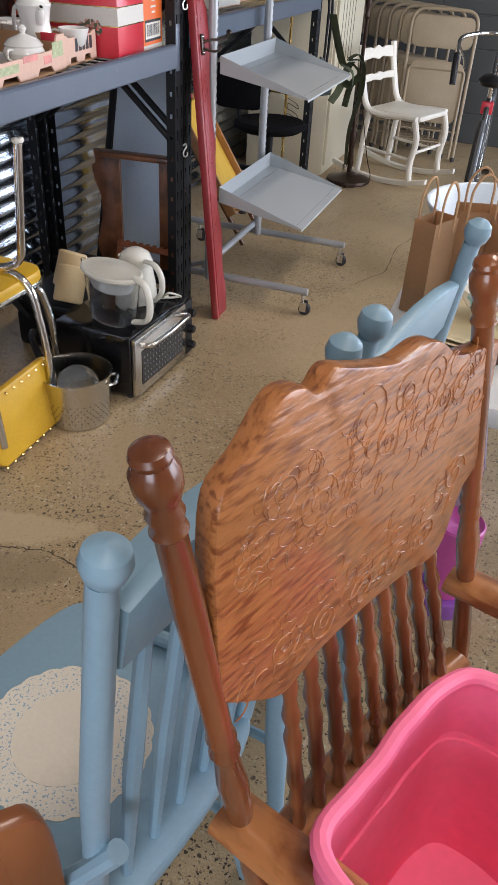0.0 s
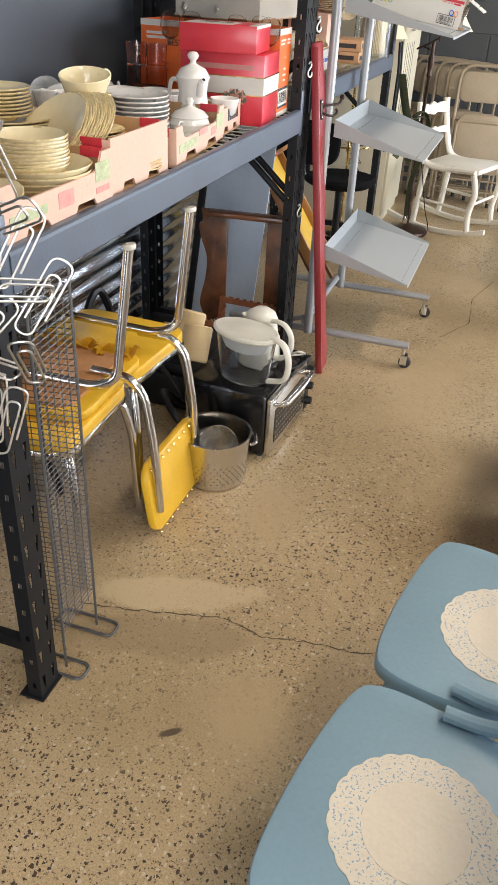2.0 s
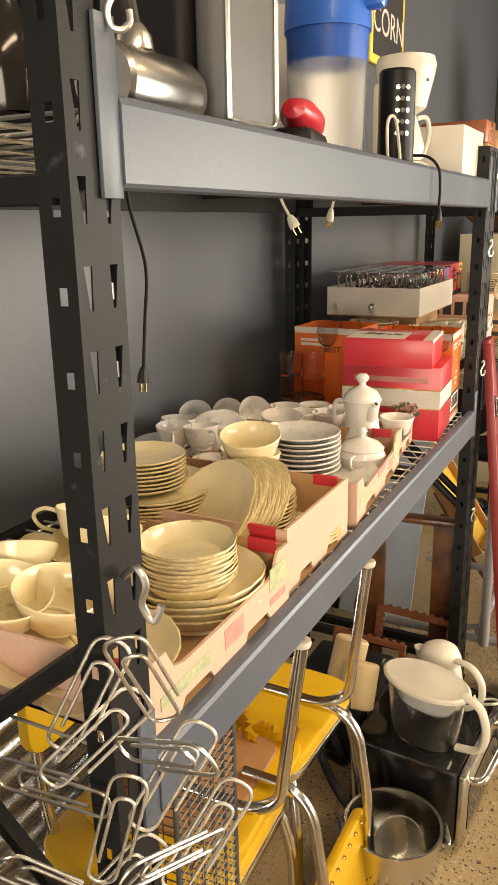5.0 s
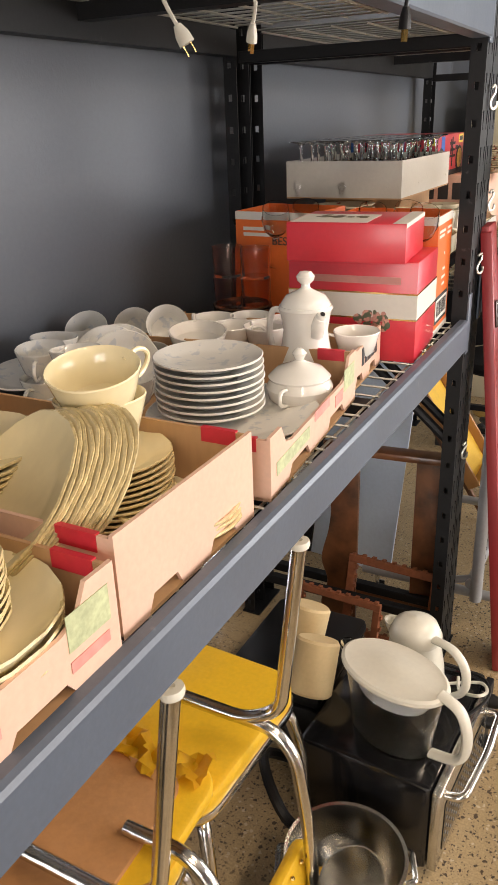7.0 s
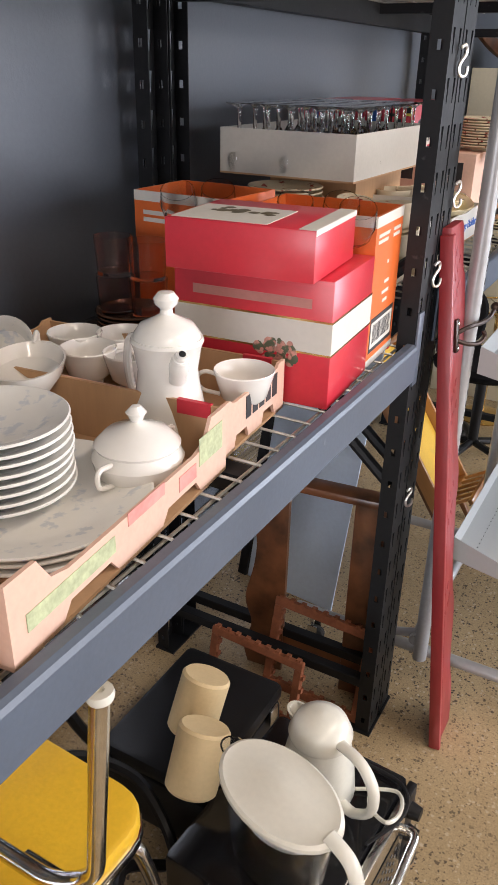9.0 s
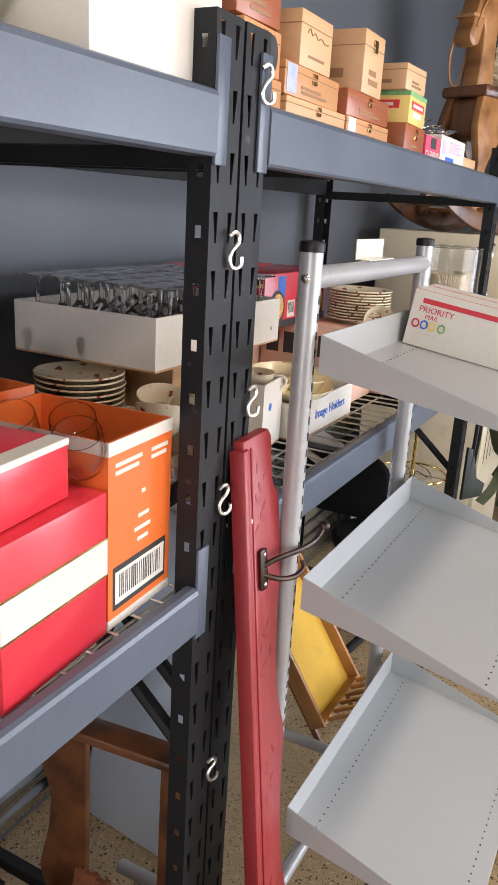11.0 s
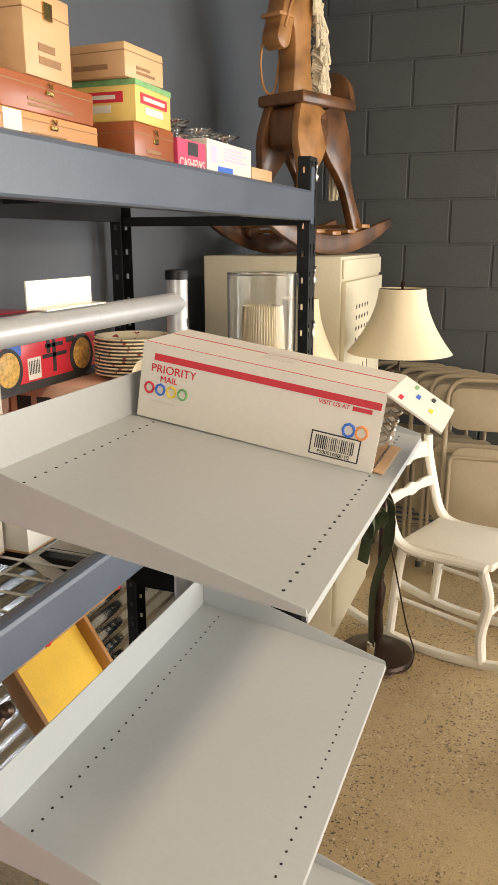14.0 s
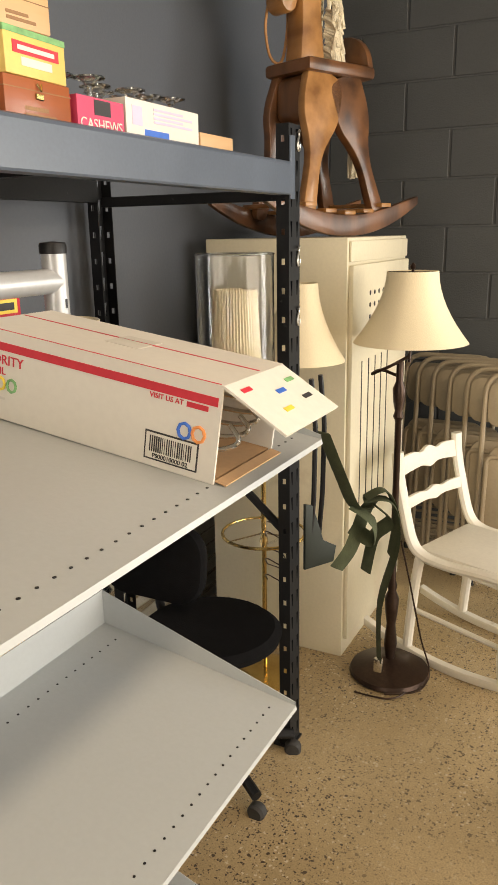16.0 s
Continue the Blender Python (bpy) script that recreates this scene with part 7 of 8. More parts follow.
part("seat_back", prismm([(0.115 * math.cos(a * 0.262), 0.115 * math.sin(a * 0.262)) for a in range(13)], 0.03, bevel=0.006), M_HORSE, ho, at=pose(-0.150, 0, 0.585, 90, 0, 90))
neck = curve_pts([(0.04, 0.0, 0), (0.06, 0.18, 0), (0.05, 0.32, 0), (0.06, 0.42, 0), (0.11, 0.47, 0), (0.17, 0.45, 0), (0.20, 0.38, 0), (0.235, 0.26, 0), (0.255, 0.19, 0), (0.225, 0.155, 0), (0.185, 0.17, 0), (0.165, 0.24, 0), (0.155, 0.16, 0), (0.165, 0.0, 0)], 5)
part("head", prismm([(p[0], p[1]) for p in neck], 0.085, bevel=0.014), M_HORSELIGHT, ho, at=pose(-0.035, 0, 0.575, 90))
for s in (-1, 1):
    part("ear", lathem([(0.016, 0), (0.014, 0.02), (0, 0.055)], 10, sx=0.6, m=pose(0.155, s * 0.028, 1.035)), M_HORSE, ho, at=HX)
    part("eye", lathem([(0, 0.004), (0.008, 0.002), (0.009, 0), (0, 0)], 10, m=pose(0.225, s * 0.0425, 0.965, -90 * s)), M_BLACK, ho, at=HX)
    part("bridle", tubem([(0.27, s * 0.045, 0.80), (0.245, s * 0.047, 0.87), (0.16, s * 0.048, 1.0)], 0.005, 6, 0.02), M_TANBOARD, ho, at=HX)
part("reins", tubem(curve_pts([(0.275, -0.046, 0.80), (0.29, -0.055, 0.70), (0.26, -0.065, 0.61), (0.21, -0.06, 0.60), (0.19, -0.05, 0.72), (0.20, -0.046, 0.85)], 5), 0.005, 6), M_TANBOARD, ho, at=HX)
part("nose_band", boxm(0.222, 0.300, -0.046, 0.046, 0.835, 0.848, bevel=0.003), M_TANBOARD, ho, at=HX)
part("handle", tubem([(0.14, -0.12, 0.93), (0.14, 0.12, 0.93)], 0.011, 10), M_HORSE, ho, at=HX)
random.seed(21)
bm = bmesh.new()
for i in range(190):
    u = random.random()
    z = 1.055 - u * 0.45
    x = 0.15 - 0.085 * min(1, u * 2.0) + random.uniform(-0.012, 0.012)
    s = random.choice((-1, 1))
    l = random.uniform(0.07, 0.13)
    tube(bm, [(x, s * 0.012, z), (x - 0.02 + random.uniform(-0.015, 0.02), s * random.uniform(0.045, 0.060), z - 0.02), (x - 0.025 + random.uniform(-0.025, 0.03), s * random.uniform(0.048, 0.066), z - l)], 0.0072, 5)
for i in range(40):
    y = random.uniform(-0.035, 0.035)
    tube(bm, [(0.16, y, 1.055), (0.215 + random.uniform(-0.01, 0.01), y * 1.2, 1.03), (0.245 + random.uniform(-0.01, 0.01), y * 1.2, 0.985 + random.uniform(-0.025, 0.02))], 0.0055, 5)
part("mane", bm, M_MANE, ho, "cream wool mane", at=HX)
bm = bmesh.new()
for i in range(46):
    a, b = random.uniform(-0.02, 0.02), random.uniform(-0.02, 0.02)
    tube(bm, [(-0.255 + a * 0.4, b, 0.52), (-0.30 + a, b * 1.2, 0.45), (-0.305 + a * 1.4, b * 1.6, 0.26 + random.uniform(-0.05, 0.03))], 0.005, 5)
part("tail", bm, M_MANE, ho, "cream wool tail", at=pose(0.10, 0, 0))

# white rocking chair
rk = thing("rocking_chair", pose(0.430, 4.585, 0, 0, 0, -19.4), "small white painted rocking chair with curved back slats", "rocking chair")
for s in (-1, 1):
    lo_, up_ = [], []
    for i in range(17):
        u = -1 + i / 8
        lo_.append((0.36 * u - 0.04, 0.055 * u * u))
        up_.append((0.36 * u - 0.04, 0.055 * u * u + 0.032))
    part("rocker", prismm(lo_ + up_[::-1], 0.030, m=pose(0, s * 0.195, 0, 90), bevel=0.004), M_WHITECHAIR, rk)
    sidep = curve_pts([(-0.275, 0, 0.79), (-0.265, 0, 0.70), (-0.235, 0, 0.58), (-0.200, 0, 0.47), (-0.150, 0, 0.425), (-0.05, 0, 0.415), (0.10, 0, 0.425), (0.185, 0, 0.425)], 5)
    part("side_rail", tubem([(p[0], s * 0.195, p[2]) for p in sidep], 0.026, 10, flat=0.7), M_WHITECHAIR, rk)
    part("front_leg", tubem(curve_pts([(0.175, s * 0.195, 0.41), (0.205, s * 0.195, 0.30), (0.185, s * 0.195, 0.16), (0.195, s * 0.195, 0.045)], 5), 0.020, 10), M_WHITECHAIR, rk)
    part("rear_leg", tubem(curve_pts([(-0.16, s * 0.195, 0.42), (-0.18, s * 0.195, 0.28), (-0.20, s * 0.195, 0.045)], 5), 0.019, 10), M_WHITECHAIR, rk)
    part("stretcher", tubem([(-0.185, s * 0.195, 0.20), (0.185, s * 0.195, 0.18)], 0.010, 8), M_WHITECHAIR, rk)
part("stretcher", tubem([(0.188, -0.195, 0.22), (0.188, 0.195, 0.22)], 0.010, 8), M_WHITECHAIR, rk)
part("seat", boxm(-0.19, 0.20, -0.175, 0.175, 0.405, 0.440, bevel=0.012), M_WHITECHAIR, rk)
for z0, x0, hh in ((0.735, -0.272, 0.085), (0.60, -0.240, 0.055)):
    top_ = curve_pts([(-0.18, hh * 0.35, 0), (-0.10, hh * 0.42, 0), (-0.05, hh * 0.32, 0), (0, hh * 0.52, 0), (0.05, hh * 0.32, 0), (0.10, hh * 0.42, 0), (0.18, hh * 0.35, 0)], 4)
    bot_ = curve_pts([(0.18, -hh * 0.45, 0), (0.06, -hh * 0.30, 0), (0, -hh * 0.45, 0), (-0.06, -hh * 0.30, 0), (-0.18, -hh * 0.45, 0)], 4)
    part("back_slat", prismm([(p[0], p[1]) for p in top_] + [(p[0], p[1]) for p in bot_], 0.018, bevel=0.004), M_WHITECHAIR, rk, at=pose(x0, 0, z0, 90, 0, 90) @ pose(0, 0, 0, -10))

# folding chairs
fc = thing("folding_chair", pose(0, 0, 0), "tan metal folding chair, folded and leaning on the wall", "folding chair", "folded chairs")
part("frame", tubem([(-0.225, 0, 0.0), (-0.225, 0, 0.97), (0.225, 0, 0.97), (0.225, 0, 0.0)], 0.012, 10, 0.10), M_FOLD, fc)
part("backrest", rounded_slab(0.42, 0.20, 0.010, 0.05, 0.003), M_FOLD, fc, at=pose(0, -0.004, 0.83, 90))
part("seat", rounded_slab(0.38, 0.40, 0.016, 0.06, 0.005), M_FOLD, fc, at=pose(0, -0.022, 0.45, 90))
part("rear_frame", tubem([(-0.195, -0.03, 0.02), (-0.195, -0.03, 0.60), (0.195, -0.03, 0.60), (0.195, -0.03, 0.02)], 0.010, 10, 0.03), M_FOLD, fc)
for zz in (0.12, 0.20):
    part("cross_bar", tubem([(-0.225, 0, zz), (0.225, 0, zz)], 0.007, 8), M_FOLD, fc)
for sx in (-0.225, 0.225):
    part("foot_cap", lathem([(0, 0), (0.014, 0), (0.014, 0.03), (0, 0.03)], 10, m=pose(sx, 0, 0)), M_RUBBER, fc)
fc.matrix_world = pose(0.02, 5.56, 0, -8, 0, 0)
for i in range(1, 6):
    copy_thing(fc, pose(0.02 + i * 0.095, 5.56 - i * 0.075, 0, -8, 0, 3))

# pack frame with olive straps on the end post
pf = thing("pack_frame", pose(0, 0, 0), "dark green pack frame with olive webbing hung on the rack", "pack frame")
part("plate", prismm([(0, 0), (0.11, 0.0), (0.12, 0.05), (0.07, 0.08), (0.03, 0.20), (0, 0.21)], 0.012, m=pose(0.012, 3.85, 0.58, 90, 0, 60), bevel=0.003), mat("dark_green_metal", (0.015, 0.022, 0.018), 0.5, 0.2, 0.1, 10, 90), pf)
for dy in (0.02, 0.09):
    part("tube", tubem([(0.02, 3.85 + dy, 0.62), (0.03, 3.86 + dy, 0.80), (0.03, 3.87 + dy, 1.02), (0.02, 3.86 + dy, 1.16)], 0.008, 8, 0.03), M_BLACK, pf)
random.seed(8)
for pts in (((0.05, 3.90, 1.00), (0.08, 3.98, 0.84), (0.11, 4.02, 0.74), (0.15, 4.06, 0.73)), ((0.15, 4.06, 0.75), (0.12, 4.08, 0.70), (0.10, 4.02, 0.60), (0.06, 4.00, 0.53)),
            ((0.16, 4.06, 0.74), (0.20, 4.10, 0.68), (0.15, 4.10, 0.62), (0.13, 4.08, 0.50)), ((0.13, 4.04, 0.76), (0.21, 4.08, 0.75), (0.22, 4.12, 0.60), (0.16, 4.15, 0.36), (0.16, 4.16, 0.14)),
            ((0.10, 4.02, 0.74), (0.17, 4.02, 0.70), (0.16, 4.06, 0.62), (0.09, 4.05, 0.66)), ((0.14, 4.03, 0.77), (0.19, 4.07, 0.79), (0.22, 4.10, 0.70), (0.20, 4.12, 0.55))):
    part("strap", tubem(curve_pts(pts, 5), 0.027, 8, flat=0.12), M_OLIVE, pf)
part("buckle", boxm(0.145, 0.175, 4.145, 4.165, 0.10, 0.15, bevel=0.004), M_STEEL, pf)

# office chair and yellow tray behind the cart
oc = thing("office_chair", pose(-0.178, 3.60, -0.012, 0, 0, 20), "black fabric swivel chair on casters", "office chair")
part("seat", lathem([(0, 0.425), (0.17, 0.43), (0.205, 0.45), (0.21, 0.468), (0.19, 0.485), (0.10, 0.478), (0, 0.472)], 36, sy=0.95), M_FABRIC, oc)
part("column", tubem([(0, 0, 0.10), (0, 0, 0.43)], 0.022, 14), M_BLACK, oc)
part("backrest", rounded_slab(0.36, 0.24, 0.05, 0.09, 0.018), M_FABRIC, oc, at=pose(-0.183, 0.100, 0.640, 82, 0, -20))
part("back_bar", tubem([(-0.05, 0.03, 0.43), (-0.18, 0.140, 0.44), (-0.183, 0.135, 0.62)], 0.014, 10, 0.05), M_BLACK, oc)
for i in range(5):
    a = i * 1.2566 + 0.35
    lg = part("base_arm", tubem([(0, 0, 0.11), (0.14 * math.cos(a), 0.14 * math.sin(a), 0.10), (0.25 * math.cos(a), 0.25 * math.sin(a), 0.075)], 0.016, 10), M_BLACK, oc)
    part("caster", lathem([(0, -0.018), (0.020, -0.018), (0.026, -0.010), (0.026, 0.010), (0.020, 0.018), (0, 0.018)], 18, m=pose(0.25 * math.cos(a), 0.25 * math.sin(a), 0.026, 90, 0, 40 * i)), M_RUBBER, lg)

yt = thing("wooden_tray", Matrix.Translation((-0.030, 2.840, 0.012)) @ pose(0, 0, 0, 0, -33, 0), "wooden tray stand with flowered yellow lining and red knobs, leaning", "tray")
part("lining", boxm(-0.004, 0.004, 0.012, 0.288, 0.172, 0.74), M_YELLOWPAD, yt, "yellow cloth lining printed with small leaves")
for a in ((0.0, 0.014, 0.16, 0.755), (0.286, 0.300, 0.16, 0.755), (0.014, 0.286, 0.16, 0.174), (0.014, 0.286, 0.741, 0.755)):
    part("edge_bar", boxm(-0.010, 0.040, a[0], a[1], a[2], a[3], bevel=0.003), M_HORSELIGHT, yt)
for i in range(6):
    part("slat", boxm(0.040, 0.130, 0.030 + i * 0.046, 0.042 + i * 0.046, 0.161, 0.172, bevel=0.002, seg=1), M_HORSELIGHT, yt)
part("slat_rail", boxm(0.130, 0.146, 0.0, 0.300, 0.158, 0.176, bevel=0.003), M_HORSELIGHT, yt)
for yy in (0.020, 0.268):
    part("leg", boxm(-0.030, -0.011, yy, yy + 0.022, 0.0, 0.50, bevel=0.003), M_HORSE, yt)
for x_, y0_, y1_, zz, mm in ((0.052, 0.13, 0.44, 0.745, M_HORSELIGHT), (-0.030, -0.10, 0.20, 0.775, M_HORSE)):
    rl = part("top_rail", boxm(x_ - 0.010, x_ + 0.010, y0_, y1_, zz, zz + 0.020, bevel=0.003), mm, yt)
    for yy in (y0_ - 0.008, y1_ + 0.008):
        part("knob", lathem([(0, -0.014), (0.010, -0.010), (0.014, 0.0), (0.010, 0.010), (0, 0.014)], 14, m=pose(x_, yy, zz + 0.010, 90)), M_REDINK, rl, "red painted knob")

# ---------------------------------------------------------------- bicycle and tool box
bk = thing("bicycle", pose(0.985, 3.80, 0, 0, 0, 92), "old bicycle with chrome bars and a black saddle", "bicycle")
for x in (-0.48, 0.48):
    w = part("wheel", tubem([(x + 0.31 * math.cos(a * 0.1963), 0, 0.33 + 0.31 * math.sin(a * 0.1963)) for a in range(33)], 0.018, 8), M_RUBBER, bk)
    part("rim", tubem([(x + 0.288 * math.cos(a * 0.1963), 0, 0.33 + 0.288 * math.sin(a * 0.1963)) for a in range(33)], 0.009, 6), M_CHROME, w)
    for i in range(14):
        a = i * 0.4488
        part("spoke", tubem([(x, 0, 0.33), (x + 0.285 * math.cos(a), 0, 0.33 + 0.285 * math.sin(a))], 0.0012, 4), M_STEEL, w)
M_BIKE = mat("dark_bike_paint", (0.03, 0.03, 0.035), 0.3, 0, 0.1, 8, 90, coat=0.4)
for pts in (((-0.48, 0, 0.33), (-0.05, 0, 0.28), (-0.18, 0, 0.72), (-0.48, 0, 0.33)), ((-0.05, 0, 0.28), (0.36, 0, 0.66), (-0.16, 0, 0.66)), ((0.34, 0, 0.74), (0.48, 0, 0.33))):
    part("frame_tube", tubem(list(pts), 0.014, 10), M_BIKE, bk)
part("saddle", lathem([(0, -0.02), (0.06, -0.01), (0.07, 0.01), (0.05, 0.03), (0, 0.035)], 20, sx=1.7, m=pose(-0.20, 0, 0.79)), M_BLACK, bk)
part("seat_post", tubem([(-0.18, 0, 0.70), (-0.195, 0, 0.79)], 0.011, 8), M_CHROME, bk)
part("stem", tubem([(0.34, 0, 0.74), (0.315, 0, 0.93), (0.36, 0, 0.955)], 0.012, 10, 0.02), M_CHROME, bk)
part("handlebar", tubem([(0.00, -0.215, 0.87), (0.16, -0.225, 0.945), (0.36, -0.11, 0.955), (0.36, 0.11, 0.955), (0.16, 0.225, 0.945), (0.00, 0.215, 0.87)], 0.011, 10, 0.07), M_CHROME, bk)
for s in (-1, 1):
    part("grip", tubem([(0.015, s * 0.215, 0.876), (-0.035, s * 0.212, 0.83), (-0.060, s * 0.205, 0.74)], 0.017, 10, 0.04), M_BLACK, bk)
    part("brake_lever", tubem([(0.10, s * 0.222, 0.92), (0.05, s * 0.18, 0.86), (-0.02, s * 0.16, 0.82)], 0.006, 8, 0.02), M_CHROME, bk)
part("reflector", boxm(-0.22, -0.17, -0.03, 0.03, 0.64, 0.70, bevel=0.008), M_REDBOX, bk, "red rear reflector")
part("crank", lathem([(0, -0.004), (0.09, -0.004), (0.09, 0.004), (0, 0.004)], 28, m=pose(-0.05, -0.03, 0.28, 90)), M_STEEL, bk)
for a in (0, 180):
    part("pedal", boxm(0.12, 0.20, -0.08, -0.04, -0.012, 0.012, bevel=0.003, m=pose(-0.05, 0, 0.28) @ pose(0, 0, 0, 0, a + 30, 0)), M_BLACK, bk)
solid("tool_box", boxm(1.08, 1.38, 2.75, 3.05, 0, 0.30, bevel=0.015), mat("dark_green_case", (0.03, 0.045, 0.04), 0.45, 0.1, 0.1, 6, 90), Matrix(), "dark green metal case on the floor", "tool box")

# ---------------------------------------------------------------- concrete blocks of the end wall
CH, BL = 0.2265, 0.455
BLOCKS = {}


def block_mesh(l):
    key = round(l, 3)
    if key not in BLOCKS:
        BLOCKS[key] = mesh_of("block", boxm(0.005, l - 0.005, -0.010, 0.0, 0.004, CH - 0.004, bevel=0.0035, seg=1), M_BLOCK)
    return BLOCKS[key]


z_first = 1.581 - 7 * CH
far_v = bmesh.new()
for r in range(16):
    z = z_first + r * CH
    if z > CZ:
        continue
    x = -0.70 - (0.057 if r % 2 else 0.285)
    while x < EX:
        a, b = max(x, WX), min(x + BL, EX)
        if b - a > 0.03:
            if b > 2.7 and a < 4.6 and z < 2.5:
                pass
            elif a < 1.9 and z + CH < CZ and z > -0.01:
                part("block", block_mesh(b - a), None, wall_north, at=pose(a, NY + 0.0078, z))
            else:
                z0, z1 = max(z, 0.0), min(z + CH, CZ)
                if z1 - z0 > 0.02:
                    box(far_v, a + 0.005, b - 0.005, NY - 0.002, NY + 0.0078, z0 + 0.004, z1 - 0.004)
        x += BL
k = part("far_blocks", far_v, M_BLOCK, wall_north)
k["kind"] = "stuff"

# ---------------------------------------------------------------- blue chairs with lace doilies
def seat_outline(w=0.40, d=0.40):
    p = [(-d * 0.46, -w * 0.38), (-d * 0.50, 0), (-d * 0.46, w * 0.38), (-d * 0.30, w * 0.47), (d * 0.10, w * 0.53), (d * 0.40, w * 0.52), (d * 0.50, w * 0.40), (d * 0.53, 0), (d * 0.50, -w * 0.40), (d * 0.40, -w * 0.52), (d * 0.10, -w * 0.53), (-d * 0.30, -w * 0.47)]
    return [(a[0], a[1]) for a in curve_pts([(x, y, 0) for x, y in p], 4, True)]


def blue_chair(m):
    """Faces local +x; the back leans to -x."""
    c = thing("wooden_chair", m, "light blue painted wooden chair with round finials", "chair", "blue painted chairs")
    part("seat", prismm(seat_outline(), 0.036, bevel=0.010), M_BLUE, c, at=pose(0, 0, 0.442))
    for sx, sy in ((0.15, 0.15), (0.15, -0.15), (-0.14, 0.13), (-0.14, -0.13)):
        part("leg", tubem([(sx, sy, 0.43), (sx * 1.18, sy * 1.15, 0.22), (sx * 1.36, sy * 1.30, 0.0)], 0.018, 12, radii=[0.016, 0.021, 0.014]), M_BLUE, c)
    for sy in (-0.16, 0.16):
        part("stretcher", tubem([(0.175, sy, 0.20), (-0.165, sy * 0.9, 0.20)], 0.010, 8), M_BLUE, c)
    part("stretcher", tubem([(0.0, -0.155, 0.20), (0.0, 0.155, 0.20)], 0.010, 8), M_BLUE, c)
    part("stretcher", tubem([(0.18, -0.17, 0.26), (0.18, 0.17, 0.26)], 0.010, 8), M_BLUE, c)
    for s in (-1, 1):
        p = part("back_post", tubem([(-0.165, s * 0.165, 0.45), (-0.195, s * 0.175, 0.75), (-0.236, s * 0.183, 1.058)], 0.0135, 14, radii=[0.013, 0.0148, 0.0125]), M_BLUE, c)
        part("finial", lathem([(0, -0.004), (0.011, 0.0), (0.012, 0.006), (0.017, 0.012), (0.0205, 0.024), (0.018, 0.036), (0.010, 0.043), (0, 0.045)], 24, m=pose(-0.237, s * 0.183, 1.053, 0, -8) @ Matrix.Scale(0.95, 4)), M_BLUE, p)
        part("bent_arm", tubem(curve_pts([(-0.215, s * 0.172, 0.66), (-0.16, s * 0.195, 0.58), (-0.09, s * 0.205, 0.51), (-0.02, s * 0.20, 0.478), (0.05, s * 0.195, 0.474)], 5), 0.013, 10), M_BLUE, c)
    part("crest_rail", prismm([(-0.16, -0.035), (-0.08, -0.045), (0.08, -0.045), (0.16, -0.035), (0.16, 0.04), (0.08, 0.055), (0, 0.06), (-0.08, 0.055), (-0.16, 0.04)], 0.020, bevel=0.005), M_BLUE, c, at=pose(-0.222, 0, 0.965, 90, 0, 90) @ pose(0, 0, 0, -9))
    for i in range(5):
        y = -0.11 + i * 0.055
        part("spindle", tubem([(-0.165, y, 0.45), (-0.188, y * 1.02, 0.70), (-0.216, y * 1.05, 0.935)], 0.008, 8, radii=[0.007, 0.011, 0.008]), M_BLUE, c)
    return c


def doily_lace():
    """Pierced paper: open sprays through which the blue seat shows."""
    m = mat("pierced_lace_paper", (0.80, 0.75, 0.64), 0.8, 0, 0.05, 8, 160, bump=0.2, second=(0.30, 0.44, 0.54), second_scale=230, second_at=(0.57, 0.62))
    return m


M_LACE = doily_lace()


def doily(m):
    d = thing("paper_doily", m, "round cream paper doily with a scalloped lace edge", "doily", "paper doilies")
    part("centre", lathem([(0, 0.0008), (0.076, 0.0008), (0.076, 0.0), (0, 0.0)], 48), M_DOILY, d)
    part("lace_border", lathem([(0.0755, 0.0006), (0.121, 0.0006), (0.121, 0.0), (0.0755, 0.0)], 144, cap=False, wob=lambda a: 1 + 0.028 * abs(math.sin(12 * a)) - 0.01), M_LACE, d)
    bm = lathem([(0.118, 0.0009), (0.122, 0.0009), (0.122, 0.0), (0.118, 0.0)], 144, cap=False, wob=lambda a: 1 + 0.028 * abs(math.sin(12 * a)) - 0.01)
    part("scalloped_rim", bm, M_DOILY, d)
    return d


for cx, cy, rz in ((0.868, -0.254, 169), (0.952, 0.186, 169)):
    blue_chair(pose(cx, cy, 0, 0, 0, rz))
for cx, cy in ((0.843, -0.261), (0.948, 0.174)):
    doily(pose(cx, cy, 0.4605, 0, 0, 20))

# ---------------------------------------------------------------- carved oak chair
def turned(p0, p1, prof, seg=18):
    """A turned bar from p0 to p1; prof: (part of the length, radius)."""
    p0, p1 = Vector(p0), Vector(p1)
    l = (p1 - p0).length
    m = Matrix.Translation(p0) @ (p1 - p0).to_track_quat('Z', 'Y').to_matrix().to_4x4()
    return lathem([(0, 0)] + [(r, u * l) for u, r in prof] + [(0, l)], seg, m=m)


